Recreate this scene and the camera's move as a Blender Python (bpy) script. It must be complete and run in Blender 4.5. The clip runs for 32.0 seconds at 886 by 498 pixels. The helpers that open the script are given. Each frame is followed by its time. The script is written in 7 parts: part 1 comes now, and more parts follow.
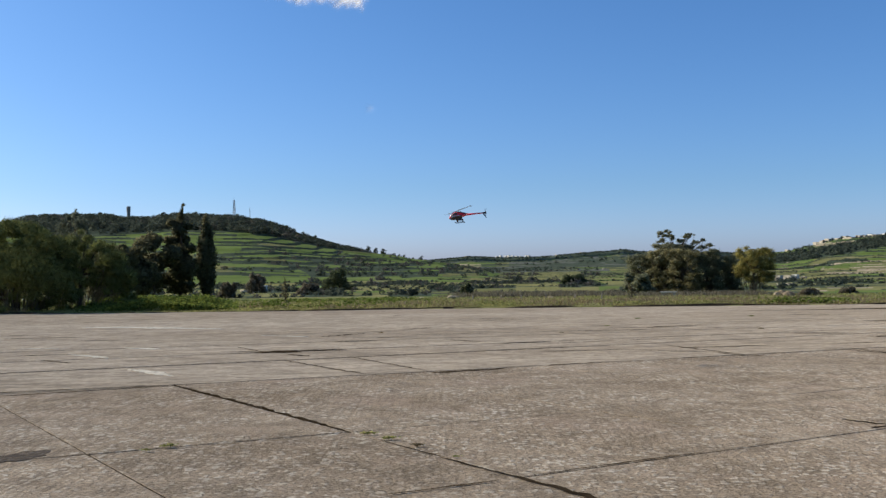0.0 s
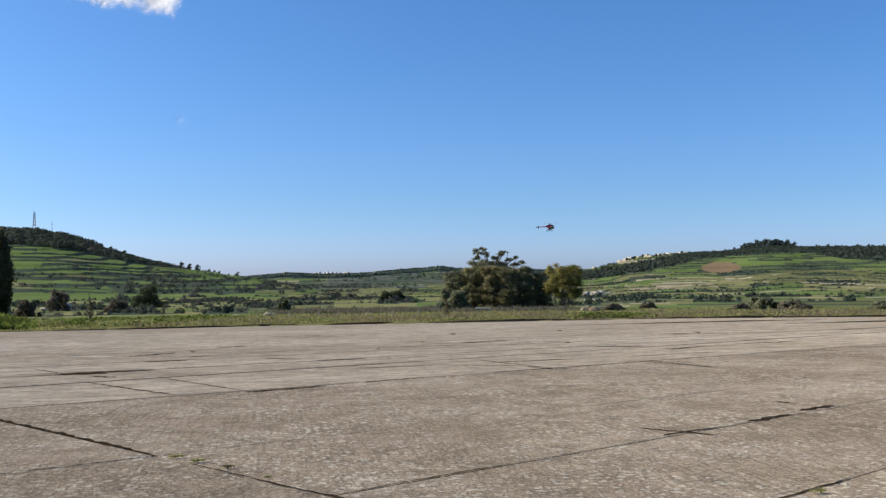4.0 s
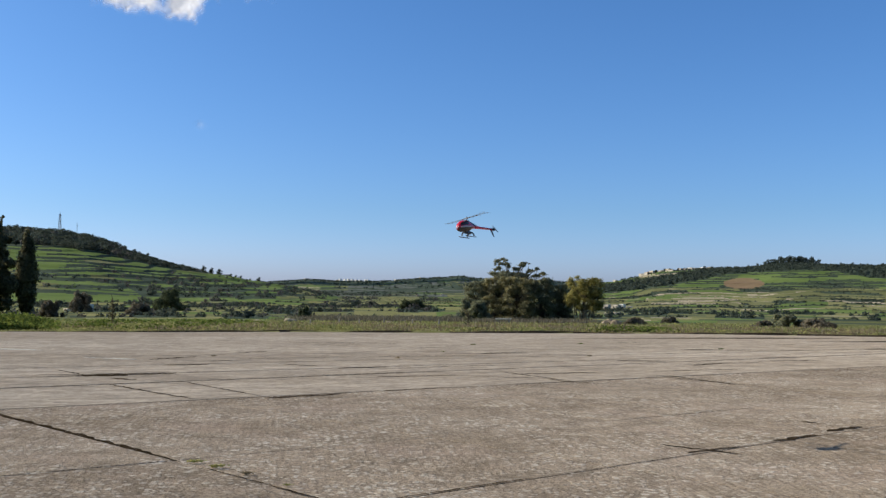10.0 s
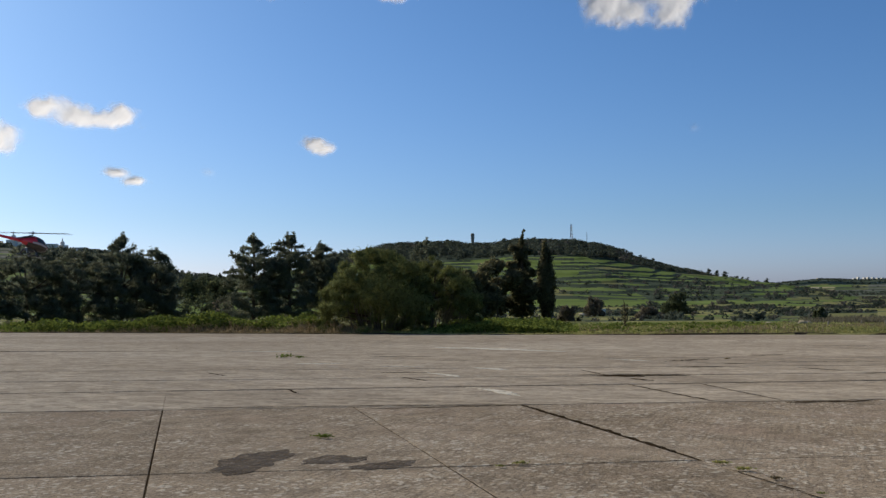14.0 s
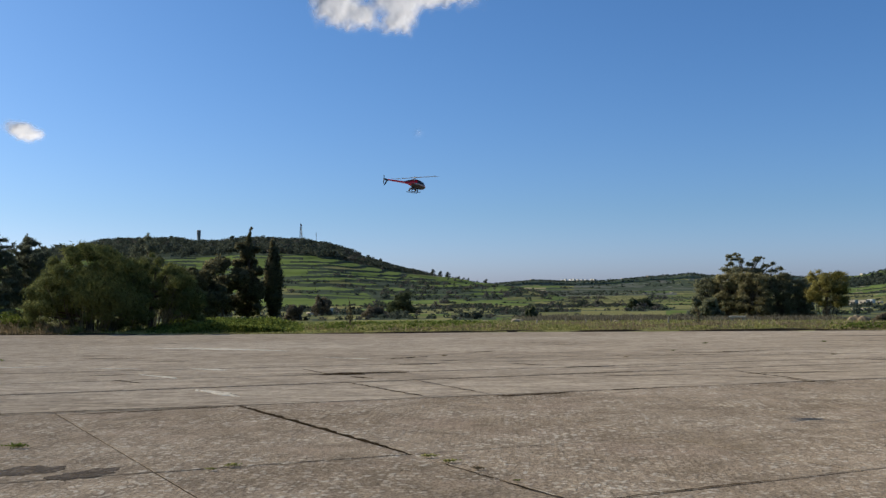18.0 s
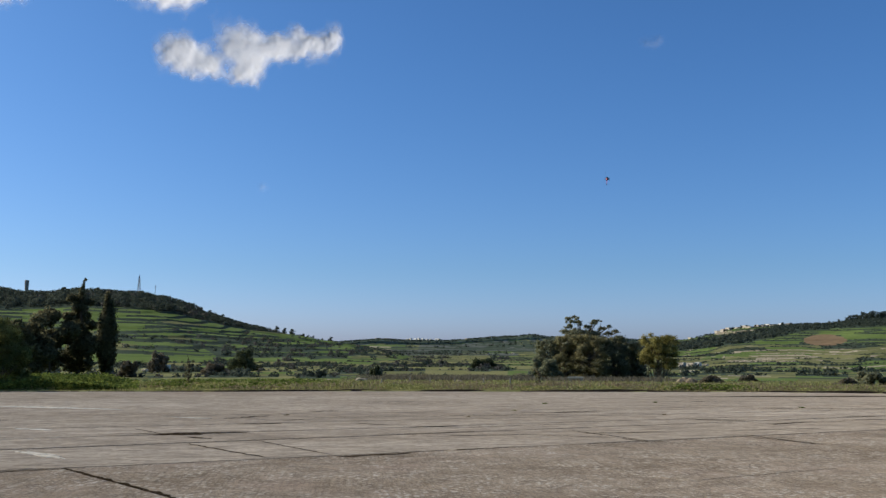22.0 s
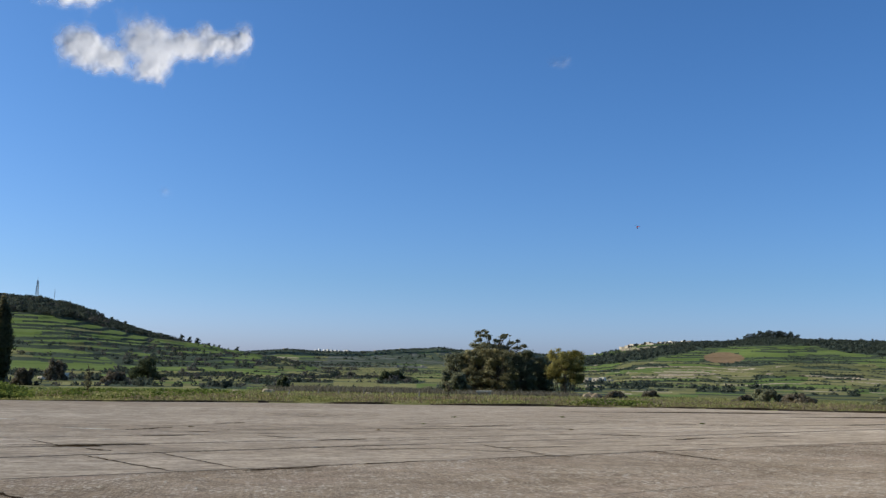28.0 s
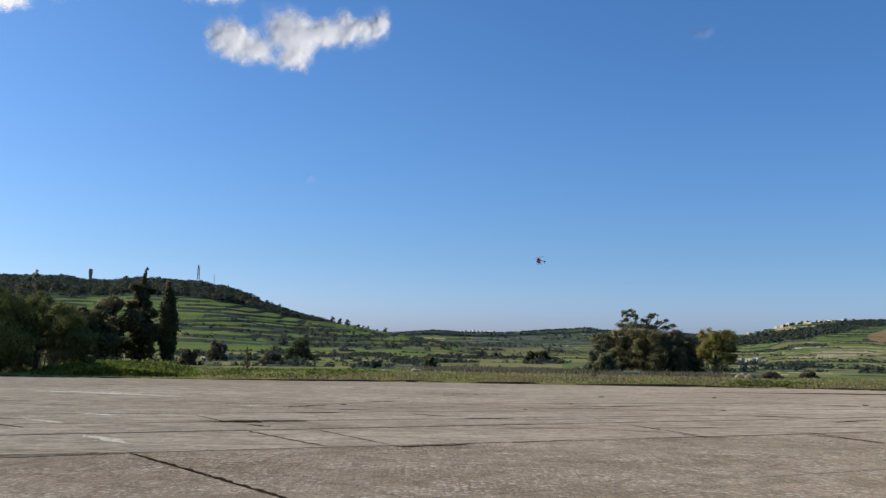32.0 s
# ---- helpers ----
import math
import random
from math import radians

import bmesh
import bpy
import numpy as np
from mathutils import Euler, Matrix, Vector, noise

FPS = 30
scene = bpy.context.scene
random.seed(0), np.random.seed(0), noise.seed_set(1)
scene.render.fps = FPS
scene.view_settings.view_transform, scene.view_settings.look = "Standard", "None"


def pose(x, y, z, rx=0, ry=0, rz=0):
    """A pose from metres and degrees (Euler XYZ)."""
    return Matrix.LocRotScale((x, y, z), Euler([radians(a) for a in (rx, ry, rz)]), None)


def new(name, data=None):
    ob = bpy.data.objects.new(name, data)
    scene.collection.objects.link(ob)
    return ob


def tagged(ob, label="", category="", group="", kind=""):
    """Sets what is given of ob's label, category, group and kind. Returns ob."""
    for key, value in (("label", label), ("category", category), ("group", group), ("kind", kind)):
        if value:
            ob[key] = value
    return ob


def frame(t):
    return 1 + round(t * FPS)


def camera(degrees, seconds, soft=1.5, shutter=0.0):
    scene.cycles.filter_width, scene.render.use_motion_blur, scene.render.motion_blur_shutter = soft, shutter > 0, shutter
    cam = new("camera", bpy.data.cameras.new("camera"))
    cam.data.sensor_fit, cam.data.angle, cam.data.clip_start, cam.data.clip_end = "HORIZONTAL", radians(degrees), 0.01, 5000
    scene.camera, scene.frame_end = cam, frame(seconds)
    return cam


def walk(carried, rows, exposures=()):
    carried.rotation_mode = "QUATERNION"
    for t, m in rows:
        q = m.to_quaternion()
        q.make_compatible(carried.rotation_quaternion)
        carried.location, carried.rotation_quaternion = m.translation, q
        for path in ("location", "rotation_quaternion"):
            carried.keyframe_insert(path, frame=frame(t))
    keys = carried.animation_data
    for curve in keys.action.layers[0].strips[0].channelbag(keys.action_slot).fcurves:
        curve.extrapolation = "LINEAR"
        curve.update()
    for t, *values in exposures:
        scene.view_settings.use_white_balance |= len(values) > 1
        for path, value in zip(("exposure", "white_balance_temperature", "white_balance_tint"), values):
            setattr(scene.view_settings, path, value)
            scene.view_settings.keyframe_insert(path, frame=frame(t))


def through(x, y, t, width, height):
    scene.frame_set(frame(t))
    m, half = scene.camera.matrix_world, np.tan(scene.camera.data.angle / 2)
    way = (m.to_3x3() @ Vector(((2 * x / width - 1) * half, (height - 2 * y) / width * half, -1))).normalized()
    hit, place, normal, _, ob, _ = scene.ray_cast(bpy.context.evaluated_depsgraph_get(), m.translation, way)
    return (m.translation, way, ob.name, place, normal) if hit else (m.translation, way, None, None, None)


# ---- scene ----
# a phone held by a standing onlooker on an old airfield apron: it hardly moves, and pans after a model helicopter
cam = camera(50.15, 32.0, soft=1.35, shutter=0.15)


def aim(yaw, pitch, roll, x, y, z):
    """Degrees: yaw to the left, pitch upwards, roll clockwise."""
    return pose(x, y, z, 0, 0, yaw) @ pose(0, 0, 0, 90 + pitch, 0, 0) @ pose(0, 0, 0, 0, 0, -roll)


PATH = [
    (0, 0.24, 1.216, 0.834, -0.009, 0.024, 1.694),
    (0.5, -3.507, 0.842, 1.436, 0.019, 0.023, 1.7),
    (1, -4.608, 0.322, 1.507, 0.019, 0.013, 1.697),
    (1.5, -5.082, 0.276, 1.204, 0.015, 0.001, 1.693),
    (2, -5.852, 1.065, 0.624, 0.011, -0.014, 1.695),
    (2.5, -6.999, 1.465, 0.513, 0.01, -0.025, 1.697),
    (3, -8.325, 1.73, 0.632, 0.019, -0.028, 1.7),
    (3.5, -9.76, 1.895, 0.732, 0.034, -0.032, 1.7),
    (4, -10.7, 2.05, 0.85, 0.03, -0.03, 1.705),
    (4.5, -11.15, 2.15, 0.95, 0.025, -0.02, 1.708),
    (5, -11.3, 2.25, 0.95, 0.02, -0.015, 1.711),
    (5.5, -11.188, 2.34, 0.907, 0.019, -0.014, 1.713),
    (6, -10.759, 2.453, 0.663, 0.024, -0.021, 1.711),
    (6.5, -10.559, 2.568, 0.358, 0.014, -0.021, 1.71),
    (7, -10.445, 2.697, 0.301, 0.008, -0.013, 1.709),
    (7.5, -10.171, 2.724, 0.228, 0.014, 0.016, 1.712),
    (8, -10.157, 2.703, 0.065, 0.018, 0.031, 1.714),
    (8.5, -10.189, 2.824, -0.126, 0.012, 0.035, 1.711),
    (9, -10.166, 2.61, -0.303, 0.019, 0.051, 1.711),
    (9.5, -9.674, 2.723, -0.372, 0.005, 0.053, 1.711),
    (10, -9.425, 2.634, -0.45, 0.008, 0.057, 1.709),
    (10.5, -9.295, 2.2, -0.552, 0.005, 0.055, 1.711),
    (11, -8.847, 1.982, -0.497, -0.006, 0.029, 1.702),
    (11.5, -6.361, 2.511, -0.43, -0.031, 0.006, 1.707),
    (12, -1.728, 3.086, -0.318, -0.043, -0.018, 1.712),
    (12.5, 6.336, 3.078, -0.357, -0.041, -0.037, 1.702),
    (13, 12.252, 3.262, 0.269, -0.075, -0.043, 1.687),
    (13.5, 16.954, 3.059, 0.884, -0.088, -0.04, 1.687),
    (14, 20.4, 2.95, 0.9, -0.09, -0.03, 1.69),
    (14.5, 22.2, 2.85, 0.8, -0.085, -0.02, 1.692),
    (15, 21.8, 2.85, 0.7, -0.08, -0.015, 1.694),
    (15.5, 20.001, 2.861, 0.574, -0.077, -0.01, 1.696),
    (16, 18.408, 2.641, 0.247, -0.045, -0.003, 1.688),
    (16.5, 14.312, 2.562, -0.099, -0.023, 0.001, 1.687),
    (17, 8.74, 2.715, 0.156, 0.006, 0.008, 1.688),
    (17.5, 5.812, 2.755, 0.601, 0.017, 0.007, 1.691),
    (18, 4.123, 2.676, 0.663, 0.028, 0, 1.687),
    (18.5, 2.26, 2.548, 0.329, 0.032, -0.007, 1.69),
    (19, 1.312, 5.263, 0.655, 0.039, -0.012, 1.69),
    (19.5, 2.021, 9.453, 0.925, 0.033, -0.011, 1.69),
    (20, 5.098, 10.542, 0.681, 0.029, -0.011, 1.689),
    (20.5, 5.772, 9.952, 0.064, 0.02, -0.002, 1.693),
    (21, 3.931, 8.679, -0.326, 0.011, 0.006, 1.696),
    (21.5, -1.206, 7.099, -0.773, 0.011, 0.007, 1.695),
    (22, -5.159, 6.155, -0.125, 0.016, -0.001, 1.693),
    (22.5, -7.653, 6.404, 0.004, 0.021, -0.006, 1.69),
    (23, -8.927, 6.752, 0.147, 0.03, -0.009, 1.691),
    (23.5, -9.577, 6.887, -0.013, 0.033, -0.01, 1.694),
    (24, -10.348, 7.031, -0.173, 0.032, -0.008, 1.696),
    (24.5, -10.62, 7.176, -0.253, 0.028, -0.005, 1.699),
    (25, -10.736, 8.163, -0.461, 0.025, -0.004, 1.7),
    (25.5, -10.72, 8.618, -0.634, 0.025, -0.004, 1.701),
    (26, -10.9, 8.85, -0.8, 0.015, 0.005, 1.704),
    (26.5, -11.4, 8.9, -1.1, 0, 0.015, 1.708),
    (27, -11.9, 8.5, -1.4, -0.015, 0.025, 1.713),
    (27.5, -11.927, 7.931, -1.462, -0.03, 0.033, 1.716),
    (28, -10.523, 6.942, -0.997, -0.028, 0.03, 1.713),
    (28.5, -10.035, 6.354, -0.753, -0.019, 0.019, 1.714),
    (29, -9.801, 5.444, -0.596, -0.009, -0, 1.695),
    (29.5, -9.063, 5.343, -0.513, -0.013, -0.006, 1.691),
    (30, -8.04, 5.174, -0.618, -0.024, -0.01, 1.69),
    (30.5, -6.994, 4.78, -0.631, -0.03, -0.016, 1.688),
    (31, -5.695, 5.115, -0.65, -0.032, -0.02, 1.687),
    (31.5, -4.177, 5.429, -0.781, -0.042, -0.021, 1.69),
    (32, -1.829, 5.639, -0.857, -0.04, -0.025, 1.694),
]
GAIN = 0.40
walk(cam, [(t, aim(*v)) for t, *v in PATH], exposures=[(t, e + GAIN, k, 10.0) for t, e, k in ((0.0, 0.02, 6650), (1.0, 0.14, 6650), (3.0, 0.20, 6520), (6.0, 0.09, 6500), (11.0, 0.06, 6560), (12.0, 0.01, 6600), (13.0, -0.19, 6750), (16.0, -0.44, 6980), (17.0, -0.30, 6920), (18.0, -0.17, 6760), (19.0, -0.05, 6600), (20.0, -0.30, 6520), (21.0, -0.28, 6480), (22.0, -0.18, 6440), (25.0, -0.12, 6400), (28.0, -0.09, 6430), (29.0, -0.03, 6460), (32.0, -0.05, 6510))])

# ---- world and sun ----
SUN_AZ, SUN_EL = radians(-73), radians(31.25)
world = bpy.data.worlds.new("world")
scene.world = world
world.use_nodes = True
wn, wl = world.node_tree.nodes, world.node_tree.links
sky = wn.new("ShaderNodeTexSky")
sky.sky_type = "NISHITA"
sky.sun_disc = False
sky.sun_elevation, sky.sun_rotation = SUN_EL, SUN_AZ
sky.altitude, sky.air_density, sky.dust_density, sky.ozone_density = 60, 0.8, 1.05, 3.0
wn["Background"].inputs["Strength"].default_value = 0.090
clear = wn.new("ShaderNodeHueSaturation")      # very clean, deep blue winter air
clear.inputs["Saturation"].default_value = 1.10
tint = wn.new("ShaderNodeMix")
tint.data_type, tint.blend_type = "RGBA", "MULTIPLY"
tint.inputs["Factor"].default_value = 1.0
SKY_LOW, SKY_HIGH = (0.79, 0.945, 1.21, 1), (0.715, 1.04, 1.31, 1)     # clean air: little white haze low down
up_way = wn.new("ShaderNodeSeparateXYZ")
wl.new(wn.new("ShaderNodeTexCoord").outputs["Generated"], up_way.inputs[0])
rise = wn.new("ShaderNodeMapRange")
rise.interpolation_type = "SMOOTHSTEP"
rise.inputs["From Min"].default_value, rise.inputs["From Max"].default_value = -0.10, 0.36
wl.new(up_way.outputs["Z"], rise.inputs["Value"])
air = wn.new("ShaderNodeMix")
air.data_type = "RGBA"
air.inputs["A"].default_value, air.inputs["B"].default_value = SKY_LOW, SKY_HIGH
wl.new(rise.outputs[0], air.inputs["Factor"])
overhead = wn.new("ShaderNodeMapRange")
overhead.interpolation_type = "SMOOTHSTEP"
overhead.inputs["From Min"].default_value, overhead.inputs["From Max"].default_value = 0.42, 0.85
wl.new(up_way.outputs["Z"], overhead.inputs["Value"])
dome = wn.new("ShaderNodeMix")
dome.data_type = "RGBA"
dome.inputs["B"].default_value = (1.32, 1.10, 0.84, 1)
wl.new(overhead.outputs[0], dome.inputs["Factor"])
wl.new(air.outputs["Result"], dome.inputs["A"])
edge_rise = wn.new("ShaderNodeMapRange")       # the pale lilac rim of air over the horizon
edge_rise.interpolation_type = "SMOOTHSTEP"
edge_rise.inputs["From Min"].default_value, edge_rise.inputs["From Max"].default_value = -0.02, 0.095
wl.new(up_way.outputs["Z"], edge_rise.inputs["Value"])
rim_tint = wn.new("ShaderNodeMix")
rim_tint.data_type = "RGBA"
rim_tint.inputs["A"].default_value, rim_tint.inputs["B"].default_value = (1.30, 1.17, 1.40, 1), (1, 1, 1, 1)
wl.new(edge_rise.outputs[0], rim_tint.inputs["Factor"])
rimmed = wn.new("ShaderNodeMix")
rimmed.data_type, rimmed.blend_type = "RGBA", "MULTIPLY"
rimmed.inputs["Factor"].default_value = 1.0
wl.new(dome.outputs["Result"], rimmed.inputs["A"])
wl.new(rim_tint.outputs["Result"], rimmed.inputs["B"])
wl.new(rimmed.outputs["Result"], tint.inputs["B"])
wl.new(sky.outputs[0], clear.inputs["Color"])
wl.new(clear.outputs[0], tint.inputs["A"])
wl.new(tint.outputs["Result"], wn["Background"].inputs["Color"])

sun_data = bpy.data.lights.new("sun", "SUN")
sun_data.energy, sun_data.angle, sun_data.color = 4.0, radians(0.53), (1.0, 0.91, 0.78)
sun = new("sun", sun_data)
sun_way = Vector((math.sin(SUN_AZ) * math.cos(SUN_EL), math.cos(SUN_AZ) * math.cos(SUN_EL), math.sin(SUN_EL)))
sun.matrix_world = Matrix.Translation((-300, 120, 300)) @ sun_way.to_track_quat("Z", "Y").to_matrix().to_4x4()


# ---- materials ----
def material(name, rough=0.8, metal=0.0):
    m = bpy.data.materials.new(name)
    m.use_nodes = True
    b = m.node_tree.nodes["Principled BSDF"]
    b.inputs["Roughness"].default_value, b.inputs["Metallic"].default_value = rough, metal
    return m, m.node_tree.nodes, m.node_tree.links, b


def noise_node(n, l, coord, scale, detail=4.0, rough=0.6, stretch=None):
    if stretch:
        mp = n.new("ShaderNodeMapping")
        mp.inputs["Scale"].default_value = stretch
        l.new(coord, mp.inputs["Vector"])
        coord = mp.outputs[0]
    t = n.new("ShaderNodeTexNoise")
    t.inputs["Scale"].default_value, t.inputs["Detail"].default_value, t.inputs["Roughness"].default_value = scale, detail, rough
    l.new(coord, t.inputs["Vector"])
    return t.outputs["Fac"]


def ramp(n, l, fac, stops):
    r = n.new("ShaderNodeValToRGB")
    e = r.color_ramp.elements
    while len(e) < len(stops):
        e.new(0.5)
    for k, (at, c) in enumerate(stops):
        e[k].position, e[k].color = at, (*c, 1)
    l.new(fac, r.inputs["Fac"])
    return r.outputs["Color"]


def blend(n, l, fac, a, b, kind="MIX"):
    x = n.new("ShaderNodeMix")
    x.data_type, x.blend_type = "RGBA", kind
    for sock, v in ((x.inputs["Factor"], fac), (x.inputs["A"], a), (x.inputs["B"], b)):
        if isinstance(v, (int, float)):
            sock.default_value = v
        elif isinstance(v, tuple):
            sock.default_value = (*v, 1)
        else:
            l.new(v, sock)
    return x.outputs["Result"]


def bump(n, l, b, height, strength, distance):
    u = n.new("ShaderNodeBump")
    u.inputs["Strength"].default_value, u.inputs["Distance"].default_value = strength, distance
    l.new(height, u.inputs["Height"])
    l.new(u.outputs[0], b.inputs["Normal"])


def world_place(n):
    return n.new("ShaderNodeNewGeometry").outputs["Position"]


def value_math(n, l, op, a, b):
    x = n.new("ShaderNodeMath")
    x.operation = op
    for sock, v in ((x.inputs[0], a), (x.inputs[1], b)):
        if isinstance(v, (int, float)):
            sock.default_value = v
        else:
            l.new(v, sock)
    return x.outputs[0]


def mat_slab():
    """Worn exposed-aggregate concrete: tan-grey, pale flakes standing proud, brushed streaks and damp brown patches."""
    m, n, l, b = material("worn_concrete", 0.92)
    p = world_place(n)
    big = noise_node(n, l, p, 0.35, 4, 0.6)
    mid = noise_node(n, l, p, 2.2, 5, 0.65)
    base = ramp(n, l, big, [(0.30, (0.280, 0.223, 0.157)), (0.52, (0.352, 0.288, 0.212)), (0.72, (0.428, 0.360, 0.275))])
    c = blend(n, l, 0.8, base, ramp(n, l, mid, [(0.34, (0.66, 0.65, 0.64)), (0.62, (1.16, 1.15, 1.14))]), "MULTIPLY")
    mp = n.new("ShaderNodeMapping")                     # broom lines across the lanes
    mp.inputs["Rotation"].default_value, mp.inputs["Scale"].default_value = (0, 0, radians(-35)), (14.0, 0.9, 1.0)
    l.new(p, mp.inputs["Vector"])
    tine = ramp(n, l, noise_node(n, l, mp.outputs[0], 1.6, 2, 0.5), [(0.42, (0.80, 0.79, 0.78)), (0.58, (1.08, 1.08, 1.07))])
    c = blend(n, l, ramp(n, l, noise_node(n, l, p, 0.30, 2, 0.5), [(0.42, (0.15, 0.15, 0.15)), (0.60, (0.85, 0.85, 0.85))]), c, tine, "MULTIPLY")
    grain = noise_node(n, l, p, 24, 5, 0.7)
    c = blend(n, l, 0.8, c, ramp(n, l, grain, [(0.36, (0.60, 0.59, 0.58)), (0.60, (1.14, 1.13, 1.12))]), "MULTIPLY")
    pits = noise_node(n, l, p, 48, 3, 0.6)
    c = blend(n, l, 0.7, c, ramp(n, l, pits, [(0.36, (0.38, 0.36, 0.34)), (0.48, (1.04, 1.04, 1.04))]), "MULTIPLY")
    # flakes of the old hard surface, ragged at the rim, in patches
    rim = n.new("ShaderNodeTexNoise")
    rim.inputs["Scale"].default_value, rim.inputs["Detail"].default_value = 26.0, 3.0
    l.new(p, rim.inputs["Vector"])
    off = n.new("ShaderNodeVectorMath")
    off.operation = "MULTIPLY_ADD"
    l.new(rim.outputs["Color"], off.inputs[0])
    off.inputs[1].default_value = (0.09, 0.09, 0.0)
    l.new(p, off.inputs[2])
    flakes = None
    for size, reach, share, tone in ((8.6, 0.34, 0.68, 0.82), (15.0, 0.40, 0.44, 0.74)):
        v = n.new("ShaderNodeTexVoronoi")
        v.inputs["Scale"].default_value = size
        l.new(off.outputs[0], v.inputs["Vector"])
        own = n.new("ShaderNodeSeparateColor")
        l.new(v.outputs["Color"], own.inputs[0])
        inside = ramp(n, l, v.outputs["Distance"], [(reach - 0.05, (1, 1, 1)), (reach + 0.03, (0, 0, 0))])
        some = ramp(n, l, own.outputs[0], [(share - 0.02, (0, 0, 0)), (share + 0.02, (tone, tone, tone))])
        one = blend(n, l, 1.0, inside, some, "MULTIPLY")
        flakes = one if flakes is None else blend(n, l, 1.0, flakes, one, "LIGHTEN")
    zone = ramp(n, l, noise_node(n, l, p, 0.7, 4, 0.65), [(0.38, (0.22, 0.22, 0.22)), (0.58, (1.0, 1.0, 1.0))])
    flakes = blend(n, l, 1.0, flakes, zone, "MULTIPLY")
    c = blend(n, l, flakes, c, blend(n, l, 0.6, (0.610, 0.548, 0.450), ramp(n, l, grain, [(0.32, (0.62, 0.61, 0.60)), (0.62, (1.15, 1.15, 1.14))]), "MULTIPLY"))
    rust = ramp(n, l, noise_node(n, l, p, 0.55, 3, 0.5), [(0.54, (0, 0, 0)), (0.74, (0.40, 0.40, 0.40))])
    c = blend(n, l, rust, c, (0.345, 0.255, 0.195))
    oi = n.new("ShaderNodeObjectInfo")
    tone = value_math(n, l, "MULTIPLY_ADD", oi.outputs["Random"], 0.16)
    tone.node.inputs[2].default_value = 0.92
    c = blend(n, l, 1.0, c, tone, "MULTIPLY")
    l.new(c, b.inputs["Base Color"])
    b.inputs["Specular IOR Level"].default_value = 0.05
    b.inputs["Diffuse Roughness"].default_value = 0.32
    bump(n, l, b, blend(n, l, 0.45, blend(n, l, 0.5, grain, flakes), noise_node(n, l, p, 11, 4, 0.65)), 1.0, 0.045)
    return m


def mat_overlay():
    """Smoother grey paving beyond the slabs, with long sweeping pale and dark bands."""
    m, n, l, b = material("smooth_paving", 0.88)
    p = world_place(n)
    band = noise_node(n, l, p, 0.22, 5, 0.6, (0.28, 1.0, 1.0))
    fine = noise_node(n, l, p, 1.6, 5, 0.65, (0.5, 1.0, 1.0))
    base = ramp(n, l, band, [(0.28, (0.340, 0.279, 0.206)), (0.50, (0.407, 0.341, 0.258)), (0.70, (0.484, 0.412, 0.320))])
    c = blend(n, l, 0.55, base, ramp(n, l, fine, [(0.34, (0.74, 0.73, 0.72)), (0.60, (1.12, 1.11, 1.10))]), "MULTIPLY")
    fleck = ramp(n, l, noise_node(n, l, p, 9, 3, 0.6), [(0.36, (0.70, 0.69, 0.68)), (0.58, (1.08, 1.08, 1.07))])
    c = blend(n, l, 0.7, c, fleck, "MULTIPLY")
    mp = n.new("ShaderNodeMapping")
    mp.inputs["Scale"].default_value = (0.45, 1.0, 1.0)
    l.new(p, mp.inputs["Vector"])
    stone = n.new("ShaderNodeTexVoronoi")
    stone.inputs["Scale"].default_value = 6.5
    l.new(mp.outputs[0], stone.inputs["Vector"])
    own = n.new("ShaderNodeSeparateColor")
    l.new(stone.outputs["Color"], own.inputs[0])
    c = blend(n, l, 1.0, c, ramp(n, l, own.outputs[0], [(0.0, (0.78, 0.77, 0.76)), (0.5, (1.0, 1.0, 1.0)), (1.0, (1.20, 1.20, 1.19))]), "MULTIPLY")
    oi = n.new("ShaderNodeObjectInfo")
    tone = value_math(n, l, "MULTIPLY_ADD", oi.outputs["Random"], 0.12)
    tone.node.inputs[2].default_value = 0.94
    c = blend(n, l, 1.0, c, tone, "MULTIPLY")
    l.new(c, b.inputs["Base Color"])
    b.inputs["Specular IOR Level"].default_value = 0.05
    b.inputs["Diffuse Roughness"].default_value = 0.42
    bump(n, l, b, noise_node(n, l, p, 15, 4, 0.7), 0.8, 0.015)
    return m


def mat_mottled(name, low, high, scale, rough=0.9, fine=None, bump_size=0.0, shine=0.02):
    """Two-scale mottled surface between two base colours."""
    m, n, l, b = material(name, rough)
    p = world_place(n)
    a = ramp(n, l, noise_node(n, l, p, scale, 5, 0.6), [(0.30, low), (0.70, high)])
    f = ramp(n, l, noise_node(n, l, p, fine or scale * 7, 4, 0.65), [(0.3, (0.72, 0.72, 0.70)), (0.68, (1.18, 1.18, 1.15))])
    l.new(blend(n, l, 0.8, a, f, "MULTIPLY"), b.inputs["Base Color"])
    b.inputs["Specular IOR Level"].default_value = shine
    if bump_size:
        bump(n, l, b, noise_node(n, l, p, fine or scale * 7, 4, 0.65), 0.7, bump_size)
    return m


